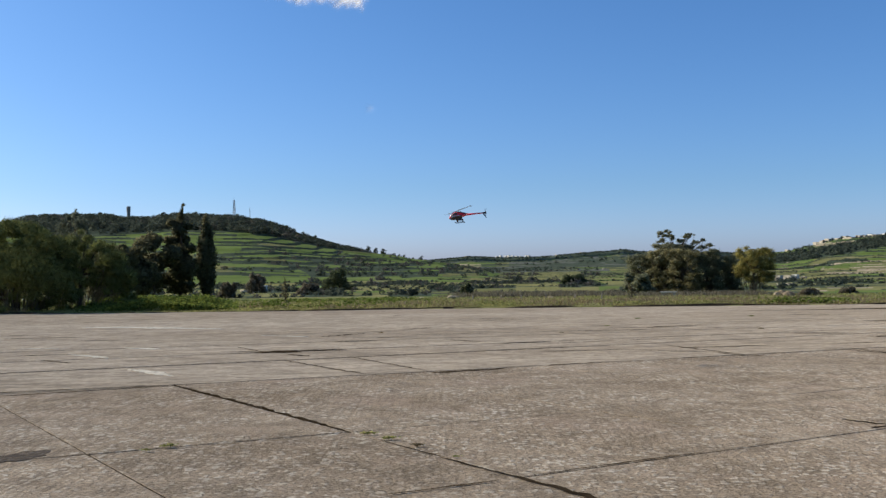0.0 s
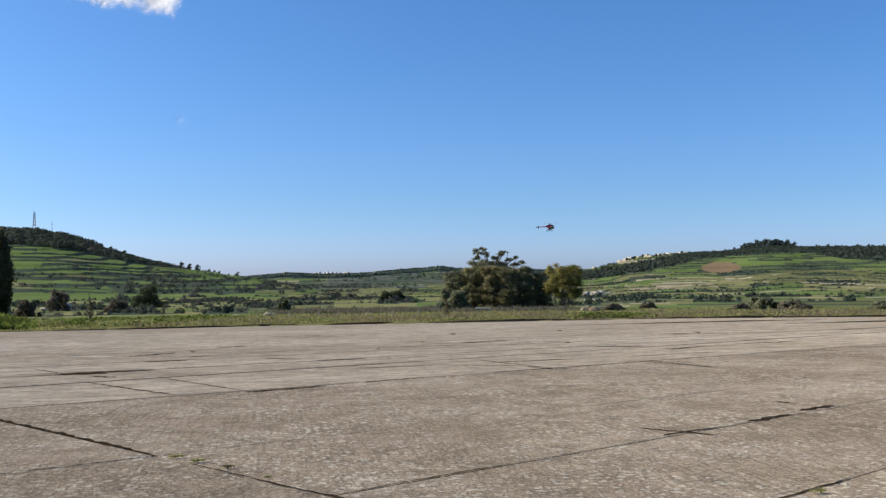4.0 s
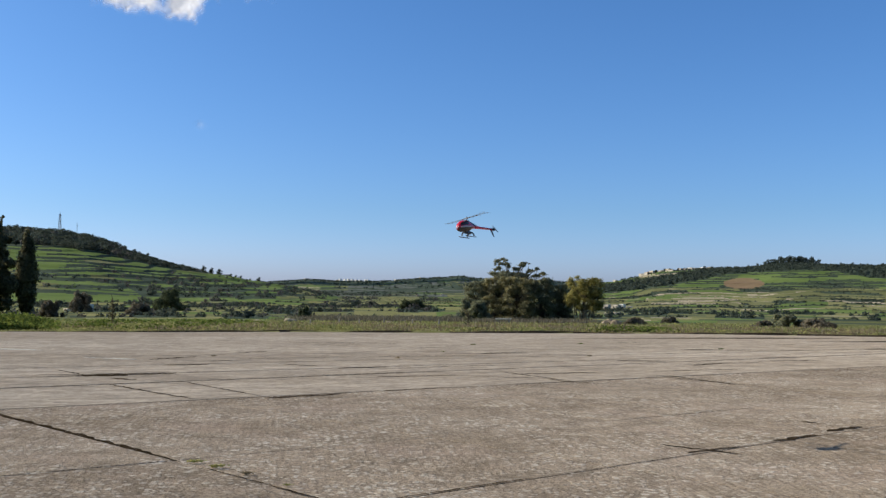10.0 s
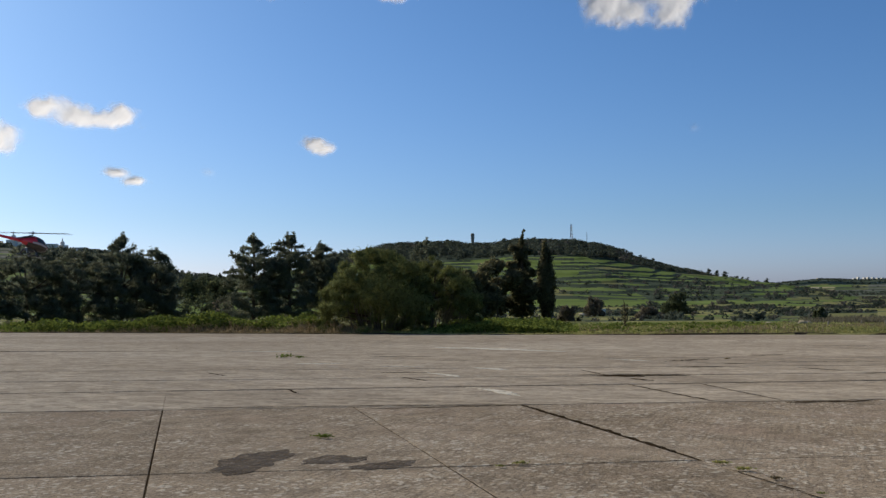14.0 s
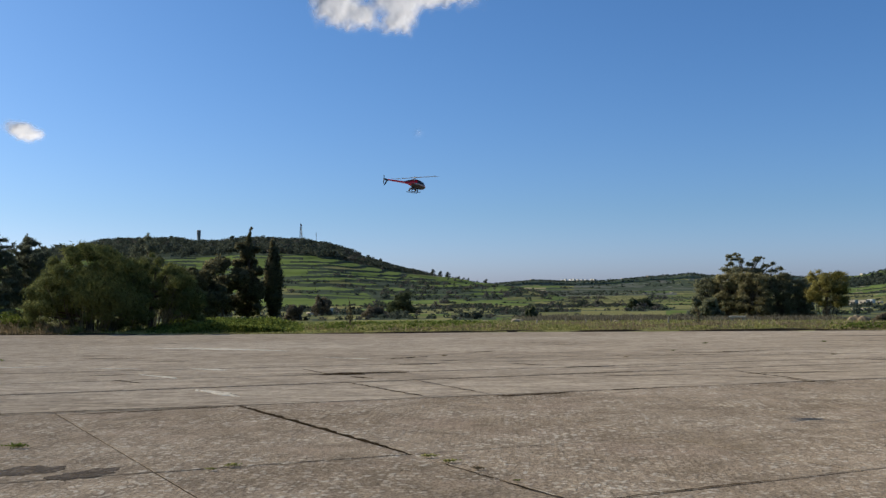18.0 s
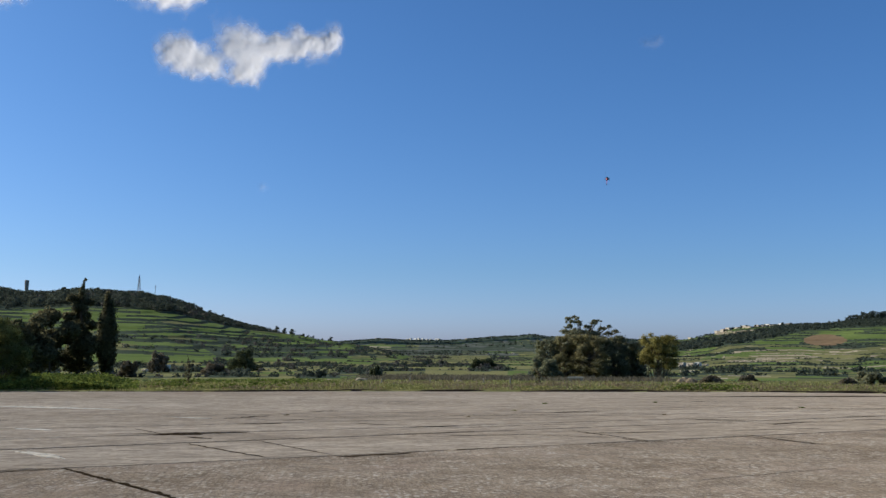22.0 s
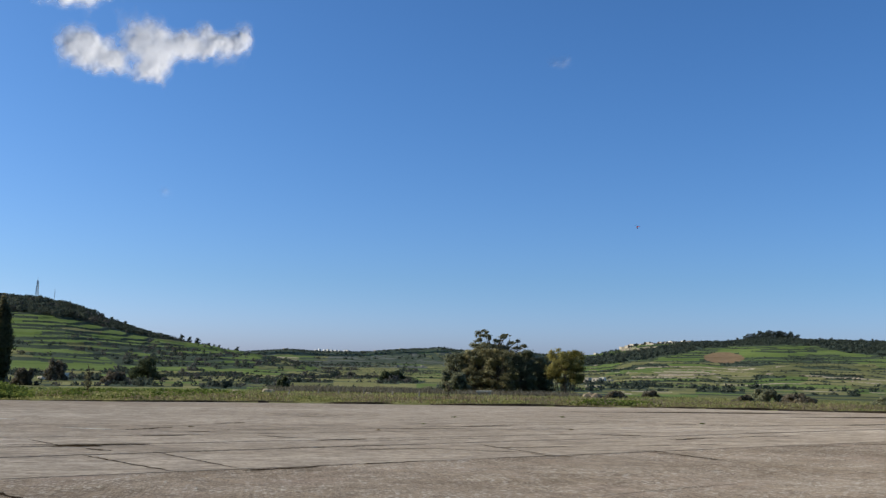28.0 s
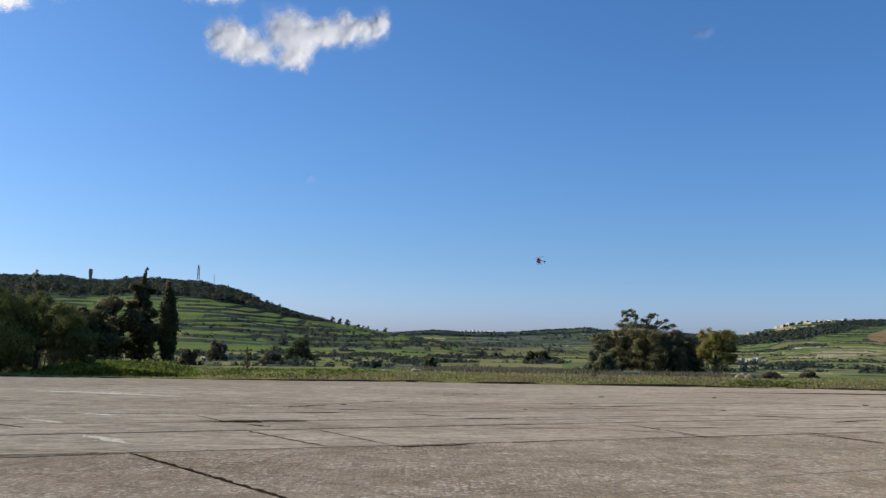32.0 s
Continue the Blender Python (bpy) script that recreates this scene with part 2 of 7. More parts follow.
def mat_leaf(name, low, high, rough=0.8, shine=0.04, through=0.3):
    """Foliage: each leaf or clump takes its own tone, and lets some light through."""
    m, n, l, b = material(name, rough)
    g = n.new("ShaderNodeNewGeometry")
    c = ramp(n, l, g.outputs["Random Per Island"], [(0.0, low), (0.55, tuple((x + y) / 2 for x, y in zip(low, high))), (1.0, high)])
    patch = ramp(n, l, noise_node(n, l, g.outputs["Position"], 0.7, 3, 0.6), [(0.3, (0.70, 0.72, 0.70)), (0.7, (1.22, 1.18, 1.05))])
    c = blend(n, l, 0.8, c, patch, "MULTIPLY")
    l.new(c, b.inputs["Base Color"])
    b.inputs["Specular IOR Level"].default_value = shine
    tr = n.new("ShaderNodeBsdfTranslucent")
    l.new(c, tr.inputs["Color"])
    mx = n.new("ShaderNodeMixShader")
    mx.inputs[0].default_value = through
    l.new(b.outputs[0], mx.inputs[1])
    l.new(tr.outputs[0], mx.inputs[2])
    l.new(mx.outputs[0], n["Material Output"].inputs["Surface"])
    return m


def mat_plain(name, colour, rough=0.5, metal=0.0, wear=0.12, coat=0.0):
    """Painted or plastic surface with slight uneven tone."""
    m, n, l, b = material(name, rough, metal)
    tc = n.new("ShaderNodeTexCoord")
    v = ramp(n, l, noise_node(n, l, tc.outputs["Object"], 9, 4, 0.6), [(0.3, tuple(x * (1 - wear) for x in colour)), (0.7, tuple(min(1, x * (1 + wear)) for x in colour))])
    l.new(v, b.inputs["Base Color"])
    b.inputs["Coat Weight"].default_value = coat
    return m


M_SLAB, M_OVERLAY = mat_slab(), mat_overlay()
M_TAR = mat_mottled("tar_filler", (0.024, 0.018, 0.012), (0.058, 0.043, 0.029), 3.0, 0.97, shine=0.0)


def mat_worn(name, low, high, scale, cover0, cover1):
    """A stain or worn paint, through which the concrete shows in flecks."""
    m = mat_mottled(name, low, high, scale, 0.95, scale * 5)
    n, l = m.node_tree.nodes, m.node_tree.links
    p = world_place(n)
    fac = ramp(n, l, noise_node(n, l, p, 5.5, 6, 0.68), [(cover0, (0, 0, 0)), (cover1, (0.93, 0.93, 0.93))])
    mx = n.new("ShaderNodeMixShader")
    l.new(fac, mx.inputs[0])
    l.new(n.new("ShaderNodeBsdfTransparent").outputs[0], mx.inputs[1])
    l.new(n["Principled BSDF"].outputs[0], mx.inputs[2])
    l.new(mx.outputs[0], n["Material Output"].inputs["Surface"])
    return m


M_STAIN = mat_worn("oil_stain", (0.058, 0.050, 0.046), (0.125, 0.108, 0.094), 5.0, 0.24, 0.60)
M_WHITE = mat_worn("faded_white_paint", (0.46, 0.43, 0.37), (0.66, 0.62, 0.54), 1.4, 0.28, 0.48)
M_EARTH = mat_mottled("dark_earth", (0.030, 0.024, 0.017), (0.070, 0.055, 0.038), 0.6, 0.95)
M_MEADOW = mat_mottled("meadow_soil", (0.122, 0.136, 0.046), (0.257, 0.243, 0.114), 0.16, 0.95, 1.4)
M_FIELD = mat_mottled("green_crop", (0.080, 0.124, 0.031), (0.146, 0.195, 0.061), 0.02, 0.9, 0.09)
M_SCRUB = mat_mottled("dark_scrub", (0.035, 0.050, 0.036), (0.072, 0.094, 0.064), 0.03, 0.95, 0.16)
# far garrigue, with the grey of distance haze mixed into its colour
M_HAZY_GARRIGUE = mat_mottled("hazy_grey_garrigue", (0.078, 0.088, 0.080), (0.150, 0.156, 0.140), 0.02, 0.95, 0.11)
M_ROCK = mat_mottled("limestone_wall", (0.240, 0.205, 0.145), (0.430, 0.375, 0.275), 0.03, 0.95, 0.25)
M_HEAP = mat_mottled("earth_heap", (0.215, 0.170, 0.112), (0.345, 0.285, 0.200), 1.1, 0.95, 9.0)
M_PLOUGH = mat_mottled("ploughed_soil", (0.150, 0.105, 0.062), (0.220, 0.158, 0.095), 0.02, 0.95, 0.2)
M_PALEFIELD = mat_mottled("stubble_field", (0.101, 0.111, 0.043), (0.178, 0.181, 0.082), 0.015, 0.9, 0.12)
M_BARK = mat_mottled("bark", (0.055, 0.042, 0.030), (0.125, 0.098, 0.072), 2.0, 0.95, 14, 0.02)
M_PINE = mat_leaf("pine_needles", (0.102, 0.118, 0.090), (0.205, 0.224, 0.160), through=0.55)
M_CYPRESS = mat_leaf("cypress_scales", (0.098, 0.099, 0.060), (0.205, 0.196, 0.115), through=0.55)
M_BROOM = mat_leaf("broom_twigs", (0.084, 0.106, 0.040), (0.206, 0.226, 0.084), through=0.30)
M_GUM = mat_leaf("gum_leaves", (0.168, 0.170, 0.096), (0.384, 0.348, 0.198), through=0.6)
M_GUM_TOP = mat_leaf("grey_gum_leaves", (0.122, 0.136, 0.090), (0.290, 0.284, 0.184), through=0.5)
M_GUM_DARK = mat_leaf("dull_gum_leaves", (0.139, 0.159, 0.103), (0.317, 0.317, 0.205), through=0.6)
M_YELLOW = mat_leaf("yellowing_leaves", (0.182, 0.174, 0.060), (0.365, 0.330, 0.125), through=0.6)
M_WEED = mat_leaf("weed_leaves", (0.066, 0.098, 0.022), (0.209, 0.252, 0.062), through=0.4)
M_GRASS = mat_leaf("mixed_grass", (0.152, 0.172, 0.058), (0.421, 0.400, 0.174), through=0.45)
M_DRY = mat_leaf("dry_stalks", (0.167, 0.134, 0.085), (0.373, 0.302, 0.193), through=0.4)
M_TWIG = mat_leaf("bare_twigs", (0.110, 0.098, 0.074), (0.225, 0.200, 0.150), through=0.4)
# leaf greens cooled towards blue to paint in the haze of distance
M_HAZY_HILLBUSH = mat_leaf("hazy_hillside_leaves", (0.042, 0.056, 0.049), (0.085, 0.106, 0.085), through=0.4)
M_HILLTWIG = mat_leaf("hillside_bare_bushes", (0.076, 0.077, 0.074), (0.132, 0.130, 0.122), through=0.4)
M_CAROB = mat_leaf("carob_leaves", (0.050, 0.066, 0.040), (0.112, 0.132, 0.074), through=0.45)
M_HOUSE = mat_mottled("limestone_house", (0.40, 0.355, 0.285), (0.60, 0.54, 0.44), 0.08, 0.9, 0.6)
M_PALEHOUSE = mat_mottled("whitewashed_house", (0.60, 0.57, 0.50), (0.80, 0.77, 0.70), 0.08, 0.9, 0.6)
M_ROOF = mat_mottled("terracotta_roof", (0.24, 0.11, 0.06), (0.36, 0.17, 0.10), 0.2, 0.9)
M_WINDOW = mat_plain("dark_window", (0.03, 0.035, 0.04), 0.2)
M_STEEL = mat_plain("grey_steel", (0.16, 0.165, 0.175), 0.5, 0.6)
M_GREYSTONE = mat_mottled("weathered_stone", (0.20, 0.185, 0.155), (0.33, 0.30, 0.25), 0.3, 0.95, 2.5)
M_RED = mat_plain("red_gloss_paint", (0.56, 0.013, 0.034), 0.28, 0.0, 0.06, 0.6)
M_ORANGE = mat_plain("bright_red_paint", (0.62, 0.016, 0.042), 0.3, 0.0, 0.06, 0.5)
M_BLACK = mat_plain("black_carbon", (0.018, 0.018, 0.020), 0.35, 0.0, 0.2, 0.3)
M_SILVER = mat_plain("silver_trim", (0.34, 0.31, 0.32), 0.4, 0.3)
M_BLADE = mat_plain("grey_rotor_blade", (0.10, 0.105, 0.11), 0.4)
M_WHITETIP = mat_plain("white_trim", (0.75, 0.75, 0.74), 0.4)


# ---- small builders ----
def mesh_of(name, verts, faces, mats, index=None, smooth=False):
    me = bpy.data.meshes.new(name)
    me.from_pydata(verts, [], faces)
    for k in (mats if isinstance(mats, (list, tuple)) else [mats]):
        me.materials.append(k)
    if index is not None:
        me.polygons.foreach_set("material_index", np.asarray(index, dtype=np.int32))
    if smooth:
        me.polygons.foreach_set("use_smooth", [True] * len(me.polygons))
    me.update()
    return me


def part(name, bm, mat, parent, label="", smooth=False):
    """Links a bmesh as one mesh object under a thing or a part."""
    me = bpy.data.meshes.new(name)
    bm.to_mesh(me)
    bm.free()
    me.materials.append(mat)
    if smooth:
        me.polygons.foreach_set("use_smooth", [True] * len(me.polygons))
    ob = new(name, me)
    ob.parent = parent
    if label:
        tagged(ob, label)
    return ob


def part_mesh(name, me, parent, label=""):
    ob = new(name, me)
    ob.parent = parent
    if label:
        tagged(ob, label)
    return ob


def thing(name, label, category, x, y, z, group="", turn=0.0):
    ob = new(name)
    ob.empty_display_size = 0.2
    ob.matrix_world = pose(x, y, z, 0, 0, turn)
    return tagged(ob, label, category, group)


def box(bm, x0, y0, z0, x1, y1, z1, m=None):
    r = bmesh.ops.create_cube(bm, size=1.0)
    bmesh.ops.transform(bm, matrix=(m or Matrix()) @ Matrix.Translation(((x0 + x1) / 2, (y0 + y1) / 2, (z0 + z1) / 2)) @ Matrix.Diagonal((x1 - x0, y1 - y0, z1 - z0, 1)), verts=r["verts"])
    return r["verts"]


def rod(bm, a, b, ra, rb, seg=6):
    """A tapered round bar from a to b."""
    a, b = Vector(a), Vector(b)
    d = b - a
    r = bmesh.ops.create_cone(bm, cap_ends=True, segments=seg, radius1=ra, radius2=rb, depth=d.length)
    bmesh.ops.transform(bm, matrix=Matrix.Translation((a + b) / 2) @ d.to_track_quat("Z", "Y").to_matrix().to_4x4(), verts=r["verts"])


def bearing(az, dist, el=None):
    """A place by compass bearing and distance from the onlooker; with el, at that height angle."""
    a = radians(az)
    z = 0.0 if el is None else 1.7 + dist * math.tan(radians(el))
    return dist * math.sin(a), dist * math.cos(a), z


def value_noise(x, y, seed=0):
    """Smooth noise from 0 to 1 on arrays."""
    xi, yi = np.floor(x).astype(np.int64), np.floor(y).astype(np.int64)
    xf, yf = x - xi, y - yi
    xf, yf = xf * xf * (3 - 2 * xf), yf * yf * (3 - 2 * yf)

    def lattice(i, j):
        h = (i * 374761393 + j * 668265263 + seed * 974634777) & 0x7FFFFFFF
        h = ((h ^ (h >> 13)) * 1274126177) & 0x7FFFFFFF
        return ((h ^ (h >> 16)) & 0xFFFF) / 65535.0
    a, b, c, d = lattice(xi, yi), lattice(xi + 1, yi), lattice(xi, yi + 1), lattice(xi + 1, yi + 1)
    return (a * (1 - xf) + b * xf) * (1 - yf) + (c * (1 - xf) + d * xf) * yf


def fractal(x, y, seed=0, octaves=4):
    s, amp, tot = 0.0, 1.0, 0.0
    for k in range(octaves):
        s, tot = s + amp * value_noise(x * 2 ** k, y * 2 ** k, seed + k), tot + amp
        amp *= 0.5
    return s / tot


def smoothstep(x):
    x = np.clip(x, 0, 1)
    return x * x * (3 - 2 * x)


# ---- the land: one sheet to the horizon ----
EDGE_X = [-120, -60, -44, -28, -15, -5, 0, 10, 17, 22, 26, 45, 90]
EDGE_Y = [52, 46, 44.2, 42.8, 40.9, 40.3, 40.9, 40.0, 39.1, 37.8, 35.5, 29, 14]


def edge_y(x):
    return np.interp(x, EDGE_X, EDGE_Y)


LEFT_AZ = [-40, -34, -30, -27, -23.5, -20, -18.6, -17.4, -16, -12.6, -11.1, -9.5, -8, -6.4, -4.5, -3.2, -1.9, -0.6, 2.1, 4.8, 7]
LEFT_EL = [0.4, 1.2, 1.7, 2.3, 3.05, 3.1, 2.95, 3.0, 3.2, 3.05, 2.8, 2.3, 1.88, 1.42, 1.05, 0.88, 0.62, 0.47, -0.05, -0.75, -1.3]
RIGHT_AZ = [10, 14, 18.4, 19.7, 21, 22.3, 24.3, 25.9, 27.5, 28.4, 29.4, 30.5, 31.2, 32.2, 34.5, 42, 55]
RIGHT_EL = [-0.6, 0.1, 0.62, 0.72, 1.0, 1.30, 1.42, 1.48, 1.54, 1.66, 1.74, 1.74, 1.68, 1.64, 1.60, 1.45, 1.1]
FAR_AZ = [-30, -10, -2, 1.4, 3.4, 6.1, 8.3, 9.5, 10.5, 11.5, 14, 18, 25, 55]
FAR_EL = [0.5, 0.5, 0.45, 0.72, 0.60, 0.66, 0.84, 0.88, 1.0, 0.84, 0.75, 0.66, 0.5, 0.5]
CITY_AZ = [-75, -60, -50, -45, -40.7, -38, -36, -33, -28, -20]
CITY_EL = [2.3, 2.8, 3.15, 3.2, 2.88, 2.45, 1.70, 1.2, 0.8, 0.4]
WOOD_AZ = [-30, -20, -16, -13.8, -12.8, -11.8, -10.2, -8.7, -7.1, -3.9, -1.3, 3]
WOOD_EL = [1.9, 2.25, 2.4, 2.43, 2.38, 2.29, 2.01, 1.64, 1.31, 1.00, 0.70, 0.2]


def crest(az, r, azs, els, dist, foot, floor):
    """One hill: rises from foot to its crest, and falls slowly behind it."""
    zc = 1.7 + dist * np.tan(np.radians(np.interp(az, azs, els))) - floor
    up = (r - foot) / (dist - foot)
    s = np.where(up < 1, 0.35 * np.clip(up, 0, 1) + 0.65 * smoothstep(up), 1 - 0.5 * smoothstep((r - dist) / (0.8 * dist)))
    return np.where(zc > 0, zc * s, 0.0)


def land(az, r):
    """Height of the land, the number of the terrace, the place on it from foot to wall, and the height over the valley."""
    x, y = r * np.sin(np.radians(az)), r * np.cos(np.radians(az))
    floor = np.interp(r, [46, 60, 100, 150, 200, 260, 400], [0, -0.35, -1.3, -1.9, -2.3, -2.7, -3.0])
    wob = (fractal(x / 160, y / 160, 5) - 0.5) * 2
    kink = (fractal(x / 38, y / 38, 15, 3) - 0.5) * 2
    left_r = np.interp(az, [-14, -8, 0, 7], [930, 850, 690, 560])
    h = np.maximum.reduce([
        crest(az, r, LEFT_AZ, LEFT_EL, left_r, 250 + 25 * wob, -3),
        crest(az, r, RIGHT_AZ, RIGHT_EL, 1250.0, 300 + 40 * wob, -3),
        crest(az, r, FAR_AZ, FAR_EL, 2900.0, 900.0, -3),
        crest(az, r, CITY_AZ, CITY_EL, 2100.0, 700.0, -3)])
    # terraces, each held up by a rubble wall
    step = np.where(az < 12, 2.5, 1.9) * np.where(r > 1400, 1.7, 1.0)
    swing = 2.6 * wob + 1.5 * kink
    lv = (h + swing) / step
    fr = lv - np.floor(lv)
    ter = 0.62 * h + 0.38 * ((np.floor(lv) + smoothstep((fr - 0.78) / 0.22)) * step - swing)
    k = smoothstep((h - 1.0) / 3.0)
    z = floor + h * (1 - k) + ter * k
    z = z + 0.10 * (fractal(x / 3.1, y / 3.1, 9) - 0.5) * smoothstep((r - 42) / 8) + 0.03
    inside = y < edge_y(x) + 0.02
    z = np.where(inside & (r < 160), -0.16, z)
    return z, np.floor(lv), fr * k + (1 - k) * 0.3, h


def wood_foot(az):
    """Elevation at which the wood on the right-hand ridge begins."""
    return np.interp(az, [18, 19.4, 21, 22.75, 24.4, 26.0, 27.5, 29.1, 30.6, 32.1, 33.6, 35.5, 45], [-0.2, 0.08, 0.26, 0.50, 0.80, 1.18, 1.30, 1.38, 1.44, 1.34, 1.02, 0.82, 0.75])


# hedges and copses on the right-hand slope: bearing, elevation, half width, half height
COPSES = ((29.4, -0.40, 0.8, 0.12), (27.2, -0.72, 1.5, 0.07), (24.4, -0.74, 0.9, 0.07), (31.8, 0.62, 0.75, 0.09), (29.1, 0.33, 1.1, 0.09), (22.9, -1.08, 1.0, 0.06), (33.6, -0.45, 1.0, 0.08), (32.6, 0.22, 0.9, 0.06), (35.8, 0.15, 0.8, 0.08),
          (25.6, -1.12, 1.5, 0.05), (30.4, -1.05, 1.4, 0.06), (34.0, -1.10, 1.4, 0.06), (22.6, -1.32, 1.2, 0.04), (28.6, -1.30, 1.4, 0.04), (32.6, -1.34, 1.6, 0.04), (36.5, -0.75, 1.2, 0.08))


def build_land():
    az = np.concatenate([np.arange(-180, -64, 4.0), np.arange(-64, 54, 0.13), np.arange(54, 180, 4.0)])
    rr = np.concatenate([[3, 12, 22, 30, 34], np.arange(36, 50, 0.7), np.arange(50, 80, 3), np.arange(80, 260, 9), np.arange(260, 980, 3.6), np.arange(980, 1400, 5.5),
                         np.arange(1400, 3000, 26), np.arange(3000, 4900, 190)])
    na, nr = len(az), len(rr)
    A, R = np.meshgrid(az, rr)
    Z = land(A, R)[0]
    X, Y = R * np.sin(np.radians(A)), R * np.cos(np.radians(A))
    verts = np.stack([X, Y, Z], -1).reshape(-1, 3)
    i, j = np.meshgrid(np.arange(nr - 1), np.arange(na), indexing="ij")
    j2 = (j + 1) % na
    faces = np.stack([i * na + j, (i + 1) * na + j, (i + 1) * na + j2, i * na + j2], -1).reshape(-1, 4)
    # land cover
    Ac, Rc = A[:-1] + 0.06, (R[:-1] + R[1:]) / 2
    Zc, terrace, fc, hc = land(Ac, Rc)
    Xc, Yc = Rc * np.sin(np.radians(Ac)), Rc * np.cos(np.radians(Ac))
    el = np.degrees(np.arctan2(Zc - 1.7, Rc))
    n1, n2, n3 = fractal(Xc / 90, Yc / 90, 21), fractal(Xc / 28, Yc / 28, 31), fractal(Xc / 300, Yc / 300, 41)
    riser = fc > 0.76
    # each terrace keeps its crop, and each wall its stone, hedge or painted shade, over a long stretch
    slide = np.mod(terrace * 0.618034, 1.0) * 53
    crop = value_noise(terrace * 7.0 + 0.5, Ac / 2.6 + slide, 77)
    bank = value_noise(terrace * 5.0 + 0.5, Ac / 1.9 + 1.7 * slide, 97)
    rough = fractal(Xc / 55, Yc / 20, 61)
    left = (Ac < 9) & (Rc < 1400)
    right = (Ac > 12) & (Rc < 1500)
    # 0 meadow, 1 green crop, 2 scrub, 3 rubble, 4 ploughed, 5 stubble, 6 hedge and shaded wall face, 7 garrigue greyed
    # by haze
    cover = np.where(crop > 0.78, 5, 1)
    cover = np.where(rough > 0.70, 2, cover)
    # dark cover on the risers paints the shade of their faces, besides hedges
    cover = np.where(riser & (bank > 0.34), 6, cover)
    # the left-hand hill: wood on top, a belt of scrub half-way down that widens along the spur; its dark cover also
    # paints the steep ground's shade
    cover = np.where(left & (el > np.interp(Ac, WOOD_AZ, WOOD_EL) + 0.12 * (n2 - 0.5)), 2, cover)
    band_top = np.interp(Ac, [-16, -13.8, -11.8, -8.8, -5.7, -2.5, 0.8, 2.2, 4.5], [1.05, 1.00, 0.86, 0.76, 0.74, 0.50, 0.16, 0.0, -0.2])
    band_low = np.interp(Ac, [-16, -13.8, -11.2, -9.2, -8.0, -5.7, -1.8, 4.2], [0.80, 0.72, 0.46, 0.22, -0.40, -0.64, -0.70, -0.95])
    belt = left & (el < band_top + 0.20 * (n2 - 0.5)) & (el > band_low + 0.25 * (n2 - 0.5))
    cover = np.where(belt & (rough > 0.30) & ((fc > 0.40) | (bank > 0.66)), 2, cover)
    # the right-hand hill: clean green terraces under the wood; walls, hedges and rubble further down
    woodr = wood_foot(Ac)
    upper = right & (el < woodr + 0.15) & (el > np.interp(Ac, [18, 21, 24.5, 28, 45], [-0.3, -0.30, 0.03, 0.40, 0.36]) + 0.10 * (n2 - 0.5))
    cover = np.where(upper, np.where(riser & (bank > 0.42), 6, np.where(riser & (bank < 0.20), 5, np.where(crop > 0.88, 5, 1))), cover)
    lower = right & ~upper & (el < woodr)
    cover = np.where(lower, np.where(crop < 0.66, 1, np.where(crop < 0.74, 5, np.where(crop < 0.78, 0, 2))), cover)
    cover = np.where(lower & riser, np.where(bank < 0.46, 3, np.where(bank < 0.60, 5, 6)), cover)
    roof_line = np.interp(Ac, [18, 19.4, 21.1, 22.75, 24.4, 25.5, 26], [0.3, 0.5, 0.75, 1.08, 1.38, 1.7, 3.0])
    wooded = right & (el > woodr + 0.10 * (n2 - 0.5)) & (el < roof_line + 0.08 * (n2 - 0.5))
    brown = ((Ac - 27.05) / 1.10) ** 2 + ((el - 0.66) / 0.32) ** 2 < 1 + 0.4 * (n2 - 0.5)
    cover = np.where(right & brown, 4, cover)
    rocks = right & (np.abs(el + 0.26 - 0.06 * (Ac - 25)) < 0.15) & (Ac > 23.3) & (Ac < 27.6) & (n2 > 0.46)
    cover = np.where(rocks, 3, cover)
    hedgerow = right & (np.abs(el - 0.36 + 0.03 * (Ac - 28)) < 0.08) & (Ac > 27.6) & (Ac < 31.2) & (n2 > 0.40)
    cover = np.where(hedgerow, 2, cover)
    cover = np.where(right & (Ac > 21.2) & (Ac < 25.4) & (np.abs(el - np.interp(Ac, [21.2, 25.4], [1.04, 1.30])) < 0.09) & (n2 > 0.40), 3, cover)
    far = (Rc >= 1400) | ((Ac > -2) & (Ac < 12) & (Rc > np.interp(Ac, [-2, 0, 7, 12], [760, 715, 590, 590])))
    cover = np.where(far, np.where(crop < 0.26, 1, np.where(crop < 0.36, 5, np.where(crop < 0.42, 0, 7))), cover)
    cover = np.where(far & (n1 > 0.56) & (n2 > 0.40), 2, cover)
    cover = np.where(far & riser, np.where(bank < 0.25, 3, 2), cover)
    cover = np.where(far & (Ac > -3) & (Ac < 20) & (el > np.interp(Ac, FAR_AZ, FAR_EL) - 0.15 + 0.10 * (n1 - 0.5)), 2, cover)
    # the valley floor: narrow strips of crop, stubble and rough grass parted by hedges and rubble walls
    flat = ((hc < 1.0) & (Rc > 75)) | ((Ac > 12) & (hc < 9) & (Rc < 1400))
    bf = np.where(Rc < 300, Rc / 26, 11.54 + (Rc - 300) / 44) + 2.2 * n1 + 0.8 * n2 + value_noise(Ac / 2.8, Rc / 400, 91) * 1.4
    kind = value_noise(np.floor(bf) * 5.7 + 0.5, np.floor(Ac / 2.6 + 2 * n3) * 3.3 + 0.5, 93)
    strip_cover = np.where(kind < 0.34, 1, np.where(kind < 0.58, 0, np.where(kind < 0.80, 5, 2)))
    near_left = (Ac < 9) & (Rc < 330)
